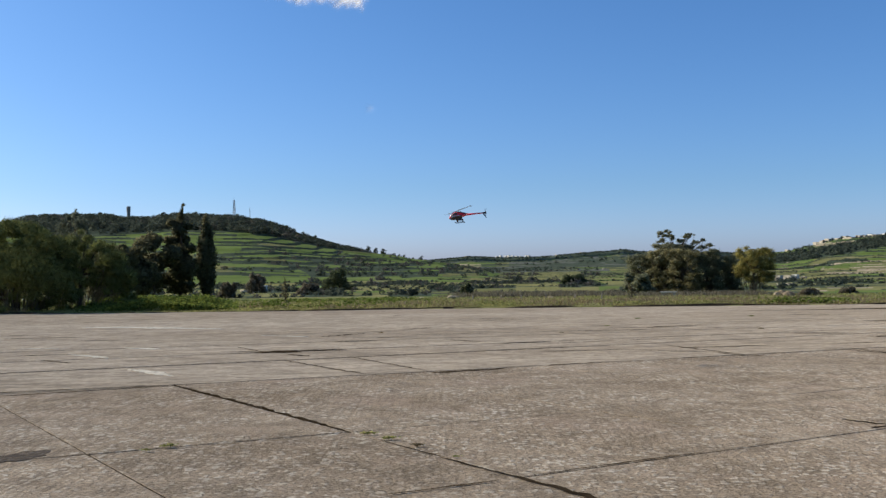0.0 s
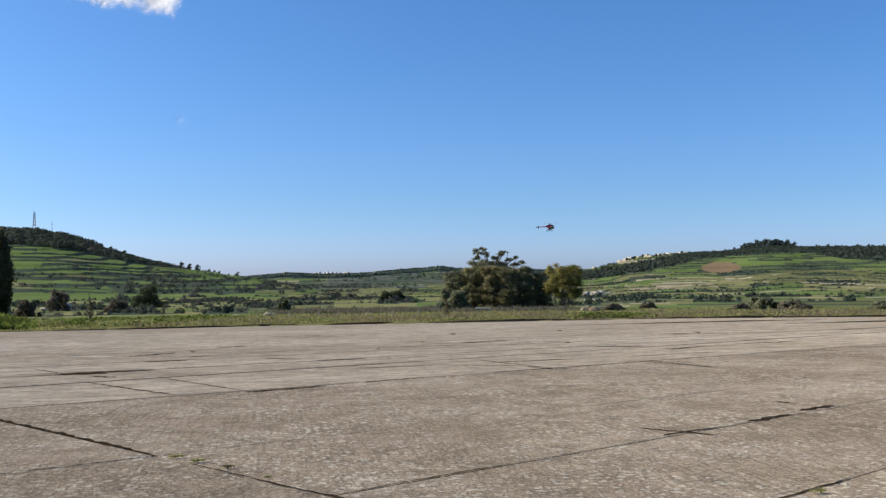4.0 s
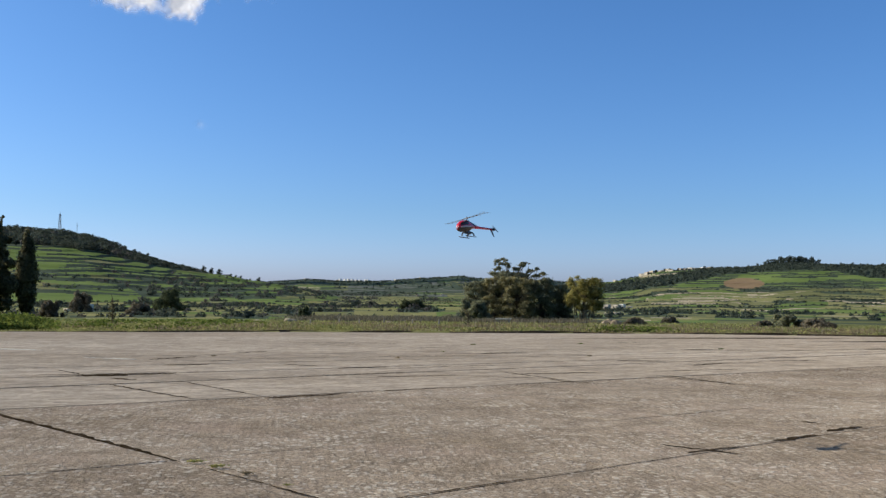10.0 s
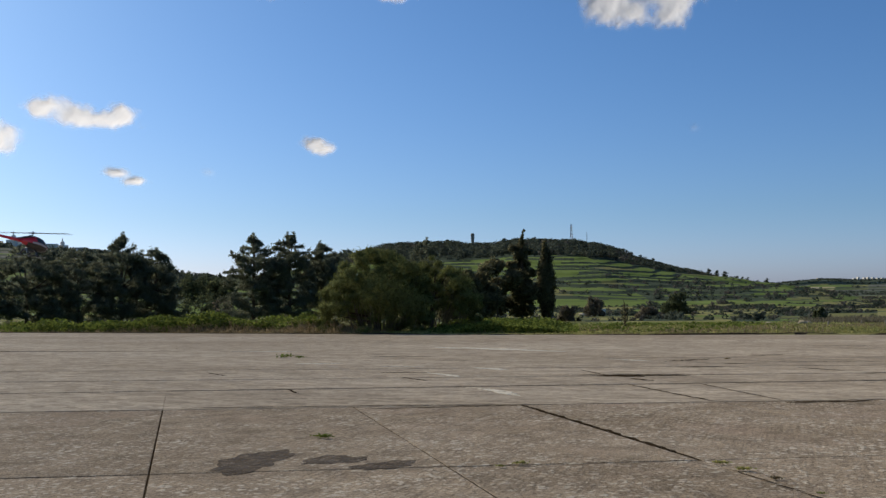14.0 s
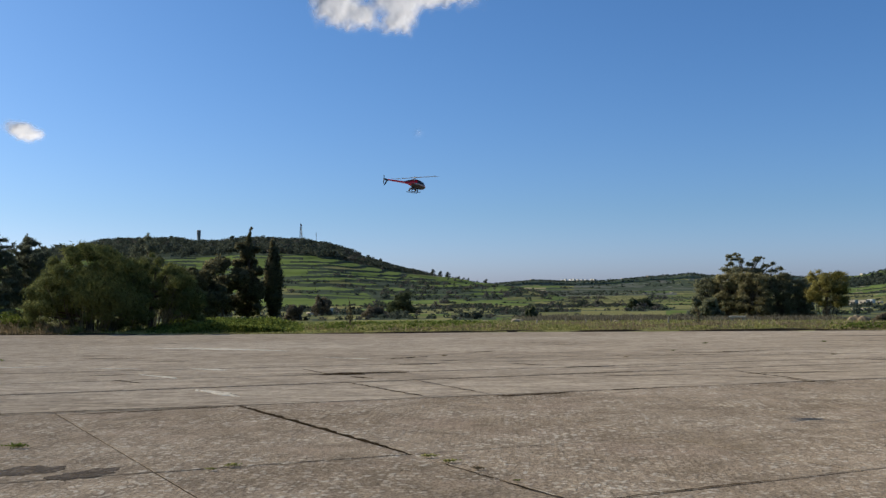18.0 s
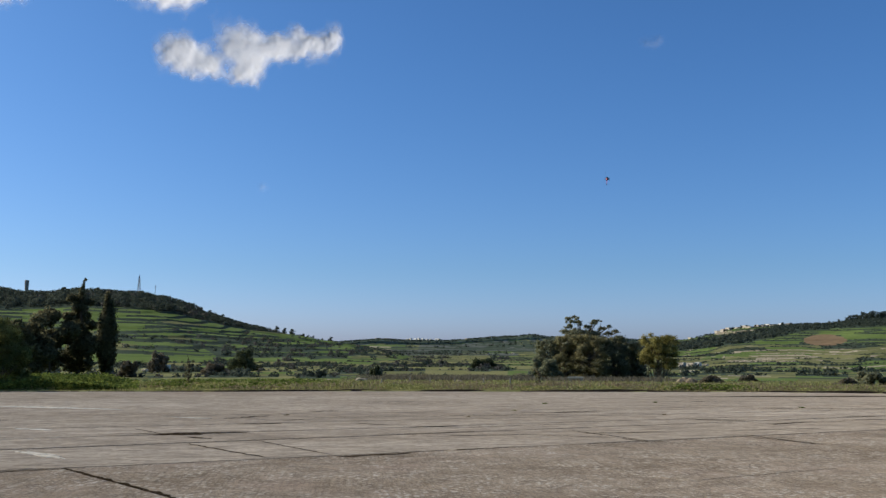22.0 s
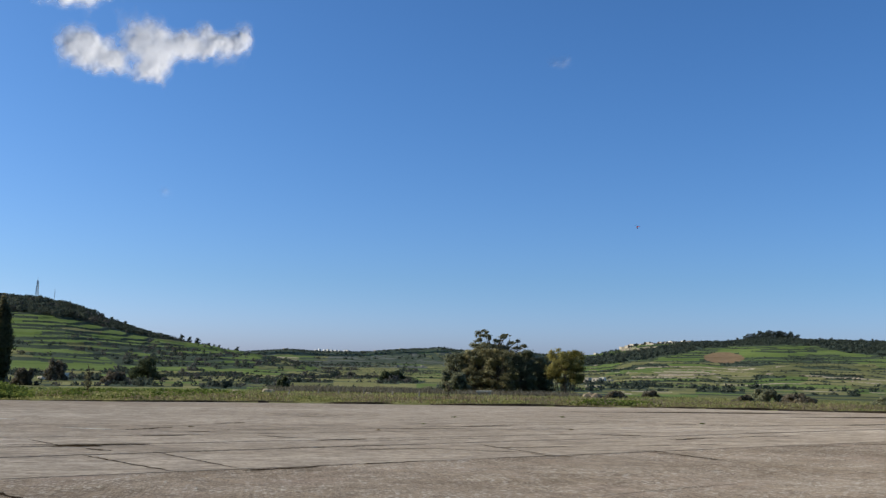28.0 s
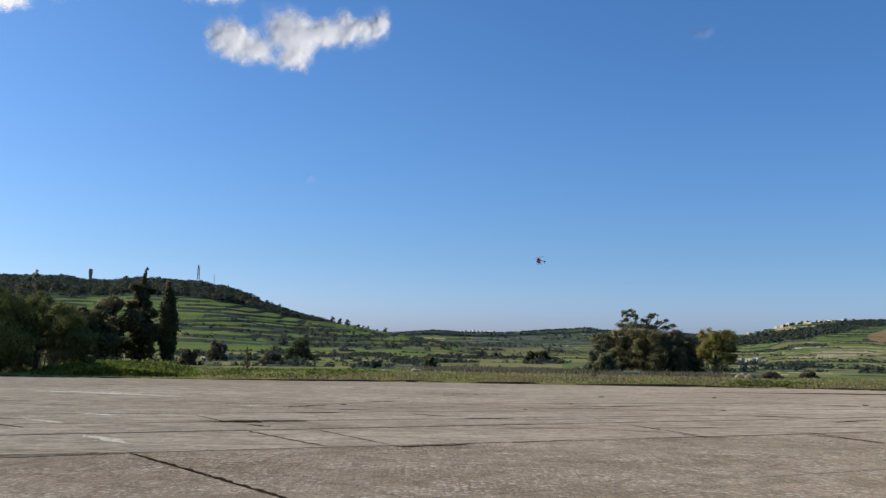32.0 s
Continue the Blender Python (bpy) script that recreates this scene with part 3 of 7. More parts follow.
    strip_cover = np.where(near_left, np.where(kind < 0.16, 1, np.where(kind < 0.46, 0, np.where(kind < 0.70, 5, 2))), strip_cover)
    edge = bf - np.floor(bf) < 0.24
    strip_cover = np.where(edge & (n2 > 0.45), 6, np.where(edge & (n2 < 0.40) & (Ac > 12), 3, strip_cover))
    cover = np.where(flat & ~((Ac < 12) & (Rc < 110)) & ~(rocks | brown & right), strip_cover, cover)
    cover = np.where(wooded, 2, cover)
    for ca, ce, cw, ch in COPSES:
        cover = np.where(right & (Rc > 120) & (((Ac - ca) / (1.3 * cw)) ** 2 + ((el - ce) / (0.6 * ch)) ** 2 < 0.3 + 1.2 * n2), 2, cover)
    cover = np.where(Rc <= 60, 0, cover)
    me = mesh_of("ground", verts.tolist(), faces.tolist(), [M_MEADOW, M_FIELD, M_SCRUB, M_ROCK, M_PLOUGH, M_PALEFIELD, M_SCRUB, M_HAZY_GARRIGUE], cover.ravel())
    # the hub under the onlooker
    ob = tagged(new("ground", me), "terraced green hills, fields and scrub round a flat valley", "ground", kind="structure")
    hub = mesh_of("ground_hub", [(3.2 * math.sin(k * math.pi / 12), 3.2 * math.cos(k * math.pi / 12), -0.17) for k in range(24)], [tuple(range(23, -1, -1))], M_EARTH)
    part_mesh("hub", hub, ob)
    return A, R, Z, cover, Ac, Rc


LAND = build_land()


def land_z(x, y):
    r, a = math.hypot(x, y), math.degrees(math.atan2(x, y))
    return float(land(np.array([a]), np.array([r]))[0][0])


# ---- the apron: a bed, concrete slabs near, smoother paving beyond ----
LANE_N, LANE_D = Vector((0.8131, 0.5821)), Vector((-0.5821, 0.8131))
LANES = [-0.45 - 2.75 * k for k in range(22, 0, -1)] + [-0.45, 2.44, 4.97, 7.95] + [7.95 + 2.85 * k for k in range(1, 26)]
ROWS = [(0.0, -40.0), (0.25, -30), (0.4, -22), (0.49, -14), (0.49, -8.7), (0.49, -3.3), (0.57, 4.49), (0.52, 7.45), (0.44, 10.48), (0.365, 15.94),
        (0.365, 19.3), (0.31, 21.2), (0.25, 23.4), (0.19, 26.6), (0.13, 30.0), (0.07, 34.4), None]
SMOOTH_FROM = 9


def row_y(k, x):
    if ROWS[k] is None:
        return float(edge_y(x))
    s, b = ROWS[k]
    return min(b + s * max(-30.0, min(30.0, x)), float(edge_y(x)) - 0.4 * (16 - k))


def corner(c, k):
    y = 10.0
    for _ in range(40):
        x = (c - LANE_N.y * y) / LANE_N.x
        y = 0.5 * y + 0.5 * row_y(k, x)
    return Vector(((c - LANE_N.y * y) / LANE_N.x, y))


def slab_geometry(q, gaps, h):
    """A slab with worn, chamfered edges; gaps: half joint widths on its four sides."""
    c = sum(q, Vector((0, 0))) / 4
    out, inn = [], []
    for k in range(4):
        p0, p1, p2 = q[k - 1], q[k], q[(k + 1) % 4]
        e1, e2 = (p0 - p1).normalized(), (p2 - p1).normalized()
        s = max(0.3, abs(e1.x * e2.y - e1.y * e2.x))
        g1, g2 = gaps[k - 1], gaps[k]
        for lst, w in ((out, 0.0), (inn, 0.008)):
            lst.append(p1 + e2 * ((g1 + w) / s) + e1 * ((g2 + w) / s))
    v = [(p.x, p.y, -0.10) for p in out] + [(p.x, p.y, h - 0.002) for p in out] + [(p.x, p.y, h) for p in inn]
    f = [(8, 9, 10, 11)]
    for k in range(4):
        m = (k + 1) % 4
        f += [(k, m, 4 + m, 4 + k), (4 + k, 4 + m, 8 + m, 8 + k)]
    return v, f, c


def build_apron():
    apron = thing("apron", "cracked old airfield apron of worn concrete slabs and grey paving", "pavement", 0, 0, 0)
    tagged(apron, kind="structure")
    bm = bmesh.new()
    pts = [(-120, -45), (90, -45)] + [(x, float(edge_y(x)) - 0.1) for x in range(90, -121, -6)]
    bm.faces.new([bm.verts.new((x, y, -0.011)) for x, y in pts])
    part("bed", bm, M_TAR, apron, "dark tarred joint filler")
    rest = {0: ([], []), 1: ([], [])}
    rnd = random.Random(4)
    a_lane = LANES.index(4.97)
    for j in range(len(LANES) - 1):
        for k in range(len(ROWS) - 1):
            smooth = k >= SMOOTH_FROM
            wide = 1
            if smooth:
                if (j + 2 * k) % 5:
                    continue
                wide = min(5, len(LANES) - 1 - j)
            k0 = 6 if (k == 7 and j < a_lane) else k
            if not smooth and k == 6 and j < a_lane:
                continue
            q = [corner(LANES[j], k0 if k0 != 6 else 6), corner(LANES[j + wide], k0), corner(LANES[j + wide], k + 1), corner(LANES[j], k + 1)]
            if min((q[3] - q[0]).length, (q[2] - q[1]).length) < 0.25:
                continue
            g = 0.0015 if smooth else 0.012
            gaps = [0.008, g, 0.008, g]
            if smooth:
                gaps[0], gaps[2] = (0.035, 0.060, 0.050, 0.034, 0.030, 0.022, 0.018, 0.010)[k - SMOOTH_FROM:k - SMOOTH_FROM + 2] if k < 15 else (0.008, 0.0)
            if k == 8:
                gaps[2] = 0.045
                gaps[0] = 0.009 if j < a_lane else 0.005
            if k == 7:
                gaps[0], gaps[2] = 0.014, 0.009 if j < a_lane else 0.005
            if 7 <= k <= 8:
                if j == a_lane:
                    gaps[3] = 0.030 if k == 8 else 0.006
                if j == a_lane - 1:
                    gaps[1] = 0.030 if k == 8 else 0.006
            if not smooth and j in (a_lane - 3, a_lane - 2):
                gaps[1] = 0.011
            if not smooth and j in (a_lane - 2, a_lane - 1):
                gaps[3] = 0.011
            h = rnd.uniform(-0.006, 0.0) if not smooth else rnd.uniform(-0.004, 0.0)
            v, f, c = slab_geometry(q, gaps, h)
            if -34 < c.x < 34 and -2 < c.y < 48:
                me = mesh_of("paving_panel" if smooth else "slab", v, f, M_OVERLAY if smooth else M_SLAB)
                part_mesh("paving_panel" if smooth else "slab", me, apron)
            else:
                vv, ff = rest[int(smooth)]
                o = len(vv)
                vv += v
                ff += [tuple(o + n for n in t) for t in f]
    for s, name, m in ((0, "outlying_slabs", M_SLAB), (1, "outlying_paving", M_OVERLAY)):
        tagged(part_mesh(name, mesh_of(name, *rest[s], m), apron), kind="stuff")
    return apron


def ragged(bm, centre, along, across, turn, seed, z=0.004, n=40, rough=0.25, edge=None):
    """A thin irregular patch lying on the paving."""
    r = random.Random(seed)
    ph = [r.uniform(0, 6.28) for _ in range(4)]
    ring = []
    for k in range(n):
        a = 2 * math.pi * k / n
        s = 1 + rough * (0.5 * math.sin(2 * a + ph[0]) + 0.35 * math.sin(3 * a + ph[1]) + 0.25 * math.sin(7 * a + ph[2]) + 0.2 * math.sin(11 * a + ph[3]))
        p = Vector((along * math.cos(a) * s, across * math.sin(a) * s, 0))
        p.rotate(Euler((0, 0, radians(turn))))
        ring.append(p + Vector((centre[0], centre[1], 0)))
    top = [bm.verts.new((p.x, p.y, z)) for p in ring]
    low = [bm.verts.new((p.x, p.y, -0.01)) for p in ring]
    bm.faces.new(top)
    for k in range(n):
        bm.faces.new((low[k], low[(k + 1) % n], top[(k + 1) % n], top[k]))


def seam(bm, pts, width, seed, z=0.004):
    """A tar-filled crack: a thin wandering strip that swells and thins."""
    r = random.Random(seed)
    pts = [Vector((*p, 0)) for p in pts]
    line = []
    for a, b in zip(pts, pts[1:]):
        n = max(3, int((b - a).length / 0.12))
        line += [a.lerp(b, k / n) for k in range(n)]
    line.append(pts[-1])
    left, right = [], []
    for k, p in enumerate(line):
        d = (line[min(k + 1, len(line) - 1)] - line[max(k - 1, 0)]).normalized()
        s = Vector((-d.y, d.x, 0))
        t = k / max(1, len(line) - 1)
        w = width * (0.25 + 0.75 * min(1, 6 * min(t, 1 - t))) * r.uniform(0.55, 1.25) / 2
        o = s * r.uniform(-0.4, 0.4) * width
        left.append(bm.verts.new((*(p + o + s * w).xy, z)))
        right.append(bm.verts.new((*(p + o - s * w).xy, z)))
    for k in range(len(line) - 1):
        bm.faces.new((left[k], right[k], right[k + 1], left[k + 1]))


apron_marks = []


def mark(name, label, category, mat, build):
    bm = bmesh.new()
    build(bm)
    me = bpy.data.meshes.new(name)
    bm.to_mesh(me)
    bm.free()
    me.materials.append(mat)
    ob = tagged(new(name, me), label, category, group="marks on the apron")
    apron_marks.append(ob)


mark("oil_stain", "large dark oil stain soaked into the concrete", "stain", M_STAIN, lambda b: ragged(b, (-5.52, 8.70), 0.62, 0.36, 98, 3, rough=0.30, n=80))
mark("oil_stain", "dark oval oil stain on the concrete slab", "stain", M_STAIN, lambda b: ragged(b, (-4.72, 9.02), 0.34, 0.24, 62, 5, rough=0.35, n=60))
mark("oil_stain", "dark oval oil stain on the concrete slab", "stain", M_STAIN, lambda b: ragged(b, (-4.06, 8.86), 0.30, 0.22, 50, 8, rough=0.35, n=60))
mark("paint_streak", "faded white paint streak on grey paving", "paint mark", M_WHITE, lambda b: ragged(b, (-9.3, 29.5), 2.2, 0.34, -19, 11, rough=0.5))
mark("paint_mark", "worn white paint dash on grey paving", "paint mark", M_WHITE, lambda b: ragged(b, (-5.1, 16.25), 0.66, 0.13, -43, 12, rough=0.5))
for cx, cy, ln, tn, sd in ((-7.4, 19.6, 0.5, -40, 13), (-6.9, 21.4, 0.4, -35, 14), (-12.1, 22.4, 0.5, 10, 15), (-9.4, 21.8, 0.35, 5, 16), (-16.5, 27.5, 0.9, 5, 17), (-4.2, 24.8, 0.5, -30, 18)):
    mark("paint_mark", "worn white paint dash on grey paving", "paint mark", M_WHITE, lambda b: ragged(b, (cx, cy), ln * 1.1, 0.12, tn, sd, rough=0.6))
rs = random.Random(77)
SEAMS = [([((4.97 - 0.5821 * y) / 0.8131, y) for y in (14.4, 13.0, 11.6, 10.1)], 0.078), ([((4.97 - 0.5821 * y) / 0.8131 - 0.03, y) for y in (9.6, 9.0, 8.5)], 0.018), ([((4.97 - 0.5821 * y) / 0.8131 - 0.05, y) for y in (8.6, 8.2, 7.8)], 0.03), ([((4.97 - 0.5821 * y) / 0.8131 - 0.05, y) for y in (7.95, 7.6, 7.1, 6.5, 5.8)], 0.075), ([(-0.5, 7.2), (0.4, 7.63)], 0.03), ([(0.6, 7.77), (1.4, 8.19), (2.3, 8.66)], 0.03), ([(-3.27, 24.38), (-2.25, 25.41)], 0.16), ([(-2.74, 22.62), (-1.72, 22.69)], 0.15), ([(-1.8, 23.79), (-1.24, 23.97)], 0.12), ([(-1.27, 26.92), (-0.46, 27.48)], 0.15), ([(1.17, 21.42), (2.29, 21.69)], 0.13), ([(-0.14, 22.79), (0.87, 21.96)], 0.08), ([(-3.54, 20.15), (-2.19, 20.24)], 0.12), ([(-3.32, 19.34), (-2.75, 18.89)], 0.09), ([(-4.79, 21.43), (-3.84, 19.9)], 0.05), ([(4.62, 20.31), (5.59, 17.88)], 0.06), ([(7.74, 18.75), (8.71, 16.89)], 0.05), ([(8.3, 23.44), (9.65, 22.99)], 0.13), ([(12.06, 22.91), (14.08, 23.24)], 0.12), ([(9.67, 21.69), (10.87, 22.37)], 0.1), ([(5.52, 26.42), (7.13, 26.9)], 0.14), ([(-9.6, 12.6), (-6.9, 13.6), (-4.1, 14.45)], 0.05)] + [([(x, y), (x + ln * 0.5, y + ln * (0.36 - 0.011 * y) * 0.5 + rs.uniform(-0.05, 0.05)), (x + ln, y + ln * (0.36 - 0.011 * y))], rs.uniform(0.04, 0.12))
         for x, y, ln in [(rs.uniform(-16, 20), rs.uniform(18.5, 36), rs.uniform(0.8, 3.6)) for _ in range(36)]] + [([(-3.15, 18.11), (-1.95, 16.31), (-1.34, 15.5)], 0.05), ([(-2.01, 18.75), (-0.89, 16.77), (-0.34, 15.85)], 0.03), ([(-0.3, 15.55), (0.98, 16.05)], 0.13),
         ([(1.7, 16.45), (2.75, 16.9)], 0.11), ([(5.14, 18.54), (5.51, 17.7), (6.0, 17.8)], 0.06), ([(7.6, 19.0), (8.0, 19.06), (8.5, 16.9)], 0.05),
         ([(4.24, 10.38), (4.50, 10.06), (4.62, 9.94), (4.88, 9.60)], 0.06), ([(4.3, 9.78), (4.62, 9.93), (5.1, 10.13)], 0.05), ([(5.70, 10.44), (6.45, 10.84)], 0.10), ([(6.78, 11.13), (7.45, 11.46)], 0.10), ([(6.94, 12.03), (7.1, 11.82)], 0.06), ([(3.7, 6.60), (4.2, 6.885), (4.9, 7.283)], 0.035),
         ([(-4.9, 19.6), (-3.4, 20.15), (-2.4, 20.4)], 0.05), ([(-9.2, 15.9), (-8.6, 15.2)], 0.07), ([(-8.1, 18.8), (-7.2, 18.1)], 0.07), ([(2.4, 21.3), (5.2, 22.2)], 0.06),
         ([(9.5, 22.0), (12.2, 22.6)], 0.06), ([(-1.2, 24.6), (2.0, 25.0)], 0.06), ([(6.0, 25.6), (8.8, 26.0)], 0.05), ([(-7.0, 26.0), (-3.5, 26.6)], 0.05), ([(12.0, 27.4), (14.8, 27.7)], 0.06),
         ([(8.2, 20.1), (10.5, 20.6)], 0.06), ([(3.6, 19.3), (5.2, 18.55)], 0.05), ([(-13.3, 19.2), (-12.2, 18.4)], 0.06), ([(0.4, 19.6), (2.6, 20.2)], 0.04), ([(-6.4, 13.3), (-4.1, 14.3)], 0.06)]
for k, (pts, w) in enumerate(SEAMS):
    mark("tar_seam", "dark tar-filled crack running across the paving", "crack", M_TAR, lambda b: seam(b, pts, w, 40 + k))
M_CRUMBLE = mat_worn("crumbled_joint_edge", (0.44, 0.39, 0.32), (0.60, 0.54, 0.445), 4.0, 0.44, 0.58)
for k, (pts, w) in enumerate((([(5.10, 10.20), (5.42, 10.36), (5.76, 10.54)], 0.06), ([(6.40, 10.90), (6.82, 11.20)], 0.05), ([(3.8, 6.80), (4.3, 7.08), (4.75, 7.34)], 0.05), ([(1.2, 8.16), (2.0, 8.57), (2.9, 9.03), (3.9, 9.55)], 0.025),
                              ([(-2.75, 9.20), (-2.2, 9.46), (-1.6, 9.72)], 0.04), ([(1.7, 11.32), (2.6, 11.72), (3.4, 12.08)], 0.03), ([(5.2, 12.86), (6.3, 13.34)], 0.03), ([(-3.75, 14.10), (-3.2, 13.28)], 0.03), ([(0.15, 8.28), (0.45, 7.86)], 0.04))):
    mark("crumbled_edge", "pale crumbled concrete along a slab joint", "worn edge", M_CRUMBLE, lambda b: seam(b, pts, 0.7 * w, 240 + k, z=0.003))
mark("tar_patch", "small dark tar patch at a paving joint", "tar patch", M_TAR, lambda b: ragged(b, (-3.62, 19.95), 0.42, 0.20, 10, 61, rough=0.4))


# ---- foliage ----
def leaf_mesh(name, centres, sizes, mat, seed, flat=0.0, droop=0.0, slim=0.55, fine=False, out=None, mass=0.8):
    """Many small bent leaf sprays, two triangles each, or one where they are fine or far. out: the way out of the leaf mass, towards which they lean."""
    g = np.random.default_rng(seed)
    n = len(centres)
    a = g.normal(size=(n, 3))
    a[:, 2] = a[:, 2] * (1 - flat) - droop
    a /= np.linalg.norm(a, axis=1)[:, None] + 1e-9
    b = np.cross(a, g.normal(size=(n, 3)))
    b /= np.linalg.norm(b, axis=1)[:, None] + 1e-9
    s = np.asarray(sizes)[:, None]
    u = np.cross(a, b)
    if out is not None:
        turn = np.where((u * out).sum(axis=1) < 0, -1.0, 1.0)[:, None]
        b, u = b * turn, u * turn
    if fine:
        v = np.stack([centres - a * s * 0.7 - b * s * slim, centres + a * s, centres - a * s * 0.7 + b * s * slim], 1)
        faces = np.arange(3 * n).reshape(n, 3)
    else:
        v = np.stack([centres - a * s, centres + b * s * slim + u * s * 0.15, centres + a * s, centres - b * s * slim + u * s * 0.15], 1)
        idx = np.arange(4 * n).reshape(n, 4)
        faces = np.concatenate([idx[:, [0, 2, 1]], idx[:, [0, 3, 2]]])
    me = mesh_of(name, v.reshape(-1, 3).tolist(), faces.tolist(), mat, smooth=out is not None)
    if out is not None:
        w = out * mass + u * (1.1 - mass)
        w /= np.linalg.norm(w, axis=1)[:, None] + 1e-9
        me.normals_split_custom_set_from_vertices(np.repeat(w, v.shape[1], axis=0).tolist())
    return me


def blob_points(blobs, n, seed, shell=0.55, fuzz=0.16):
    """Points in and near the skin of ellipsoids (cx, cy, cz, rx, ry, rz); larger ones hold more."""
    g = np.random.default_rng(seed)
    w = np.array([(b[3] * b[4] * b[5]) ** 0.67 for b in blobs])
    pick = g.choice(len(blobs), n, p=w / w.sum())
    B = np.array(blobs)[pick]
    d = g.normal(size=(n, 3))
    d /= np.linalg.norm(d, axis=1)[:, None]
    rad = (shell + (1 - shell) * g.random(n) ** 0.6) * (1 + fuzz * g.normal(size=n))
    pts = B[:, :3] + d * B[:, 3:] * rad[:, None]
    heart = np.average(np.array(blobs)[:, :3], axis=0)
    span = np.abs(np.array(blobs)[:, :3] - heart).max(axis=0) + np.array(blobs)[:, 3:].mean(axis=0)
    way = d / B[:, 3:] * B[:, 3:].min(axis=1)[:, None] + 0.9 * (pts - heart) / span
    return pts, way / (np.linalg.norm(way, axis=1)[:, None] + 1e-9)


def twig_mesh(name, pairs, mat, sides=5):
    bm = bmesh.new()
    for a, b, ra, rb in pairs:
        rod(bm, a, b, ra, rb, sides)
    me = bpy.data.meshes.new(name)
    bm.to_mesh(me)
    bm.free()
    me.materials.append(mat)
    return me


def plant(name, label, category, x, y, blobs, n, leaf, mat, seed, trunk=0.12, limbs=5, group="", flat=0.0, bark=None, shell=0.5, droop=0.0, sink=0.05, slim=0.55, fuzz=0.16, fine=False, twigs=0, mass=0.55):
    """A tree or bush: tapered trunk, limbs to its leaf masses, thin twigs, and a crown of many leaf sprays. Blobs are in its own space."""
    z = land_z(x, y) - sink
    t = thing(name, label, category, x, y, z, group)
    r = random.Random(seed)
    top = max(b[2] + 0.4 * b[5] for b in blobs)
    low = min(b[2] - 0.3 * b[5] for b in blobs)
    knee = (r.uniform(-0.15, 0.15), r.uniform(-0.15, 0.15), max(0.3, 0.5 * (low + top) * 0.7))
    tip = (sum(b[0] for b in blobs) / len(blobs), sum(b[1] for b in blobs) / len(blobs), top * 0.8)
    stem = part_mesh("trunk", twig_mesh("trunk", [((0, 0, -0.1), knee, trunk, trunk * 0.7), (knee, tip, trunk * 0.7, trunk * 0.15)], bark or M_BARK, 7), t)
    for b in r.sample(blobs, min(limbs, len(blobs))):
        f = r.uniform(0.35, 0.8)
        base = Vector(knee).lerp(Vector((0, 0, 0)), 1 - f) if b[2] < knee[2] else Vector(knee).lerp(Vector(tip), 0.3 * f)
        part_mesh("limb", twig_mesh("limb", [(base, (b[0], b[1], b[2]), trunk * 0.4, trunk * 0.1)], bark or M_BARK, 5), stem)
    if twigs:
        pairs = []
        for _ in range(twigs):
            b = r.choice(blobs)
            foot = Vector((b[0] * r.uniform(0.25, 0.8), b[1] * r.uniform(0.25, 0.8), r.uniform(0.0, 0.3)))
            mid = foot.lerp(Vector(b[:3]), 0.5) + Vector((r.uniform(-.2, .2), r.uniform(-.2, .2), r.uniform(0, .3)))
            pairs += [(foot, mid, 0.022, 0.016), (mid, Vector(b[:3]) + Vector((0, 0, b[5] * 0.6)), 0.016, 0.006)]
        tagged(part_mesh("twig_mass", twig_mesh("twig_mass", pairs, M_TWIG, 3), t), kind="stuff")
    g = np.random.default_rng(seed + 1)
    pts, way = blob_points(blobs, n, seed + 2, shell, fuzz)
    way, pts = way[pts[:, 2] > 0.02], pts[pts[:, 2] > 0.02]
    part_mesh("crown", leaf_mesh("crown", pts, leaf * g.uniform(0.55, 1.35, len(pts)), mat, seed + 3, flat, droop, slim, fine, way, mass), t)
    return t


def masses(az, dist, items, seed):
    """Leaf masses given by bearing, height angle, half-sizes and, if known, depth in degrees, turned into ellipsoids of a round crown in the tree's own space."""
    x0, y0, _ = bearing(az, dist)
    z0 = land_z(x0, y0) - 0.05
    r = random.Random(seed)
    a = radians(az)
    right, away = Vector((math.cos(a), -math.sin(a), 0)), Vector((math.sin(a), math.cos(a), 0))
    middle = sum(i[0] for i in items) / len(items)
    half = max(abs(i[0] - middle) for i in items) + 0.05
    out = []
    for b, e, w, h, *deep in items:
        w, h = dist * math.tan(radians(w)), dist * math.tan(radians(h))
        d = deep[0] if deep else r.uniform(-0.85, 0.85) * half * math.sqrt(max(0.0, 1 - ((b - middle) / half) ** 2))
        o = right * dist * math.tan(radians(b - az)) + away * dist * math.tan(radians(d))
        out.append((o.x, o.y, 1.7 + dist * math.tan(radians(e)) - z0, w, w * r.uniform(0.8, 1.1), h))
    return x0, y0, out


def tree(name, label, category, az, dist, items, n, leaf, mat, seed, **more):
    x, y, blobs = masses(az, dist, items, seed)
    return plant(name, label, category, x, y, blobs, n, leaf, mat, seed, **more)


def spread(az, low, top, width, count, seed, size=0.35, lean=0.0, taper=0.5):
    """Random leaf masses that fill a crown between two height angles."""
    r = random.Random(seed)
    out = []
    for k in range(count):
        f = (k + r.random()) / count
        w = width * (1 - taper * f)
        out.append((az + lean * f + r.uniform(-1, 1) * w * 0.75, low + (top - low) * f, size * r.uniform(0.7, 1.3) * width, size * r.uniform(0.45, 0.8) * width))
    return out


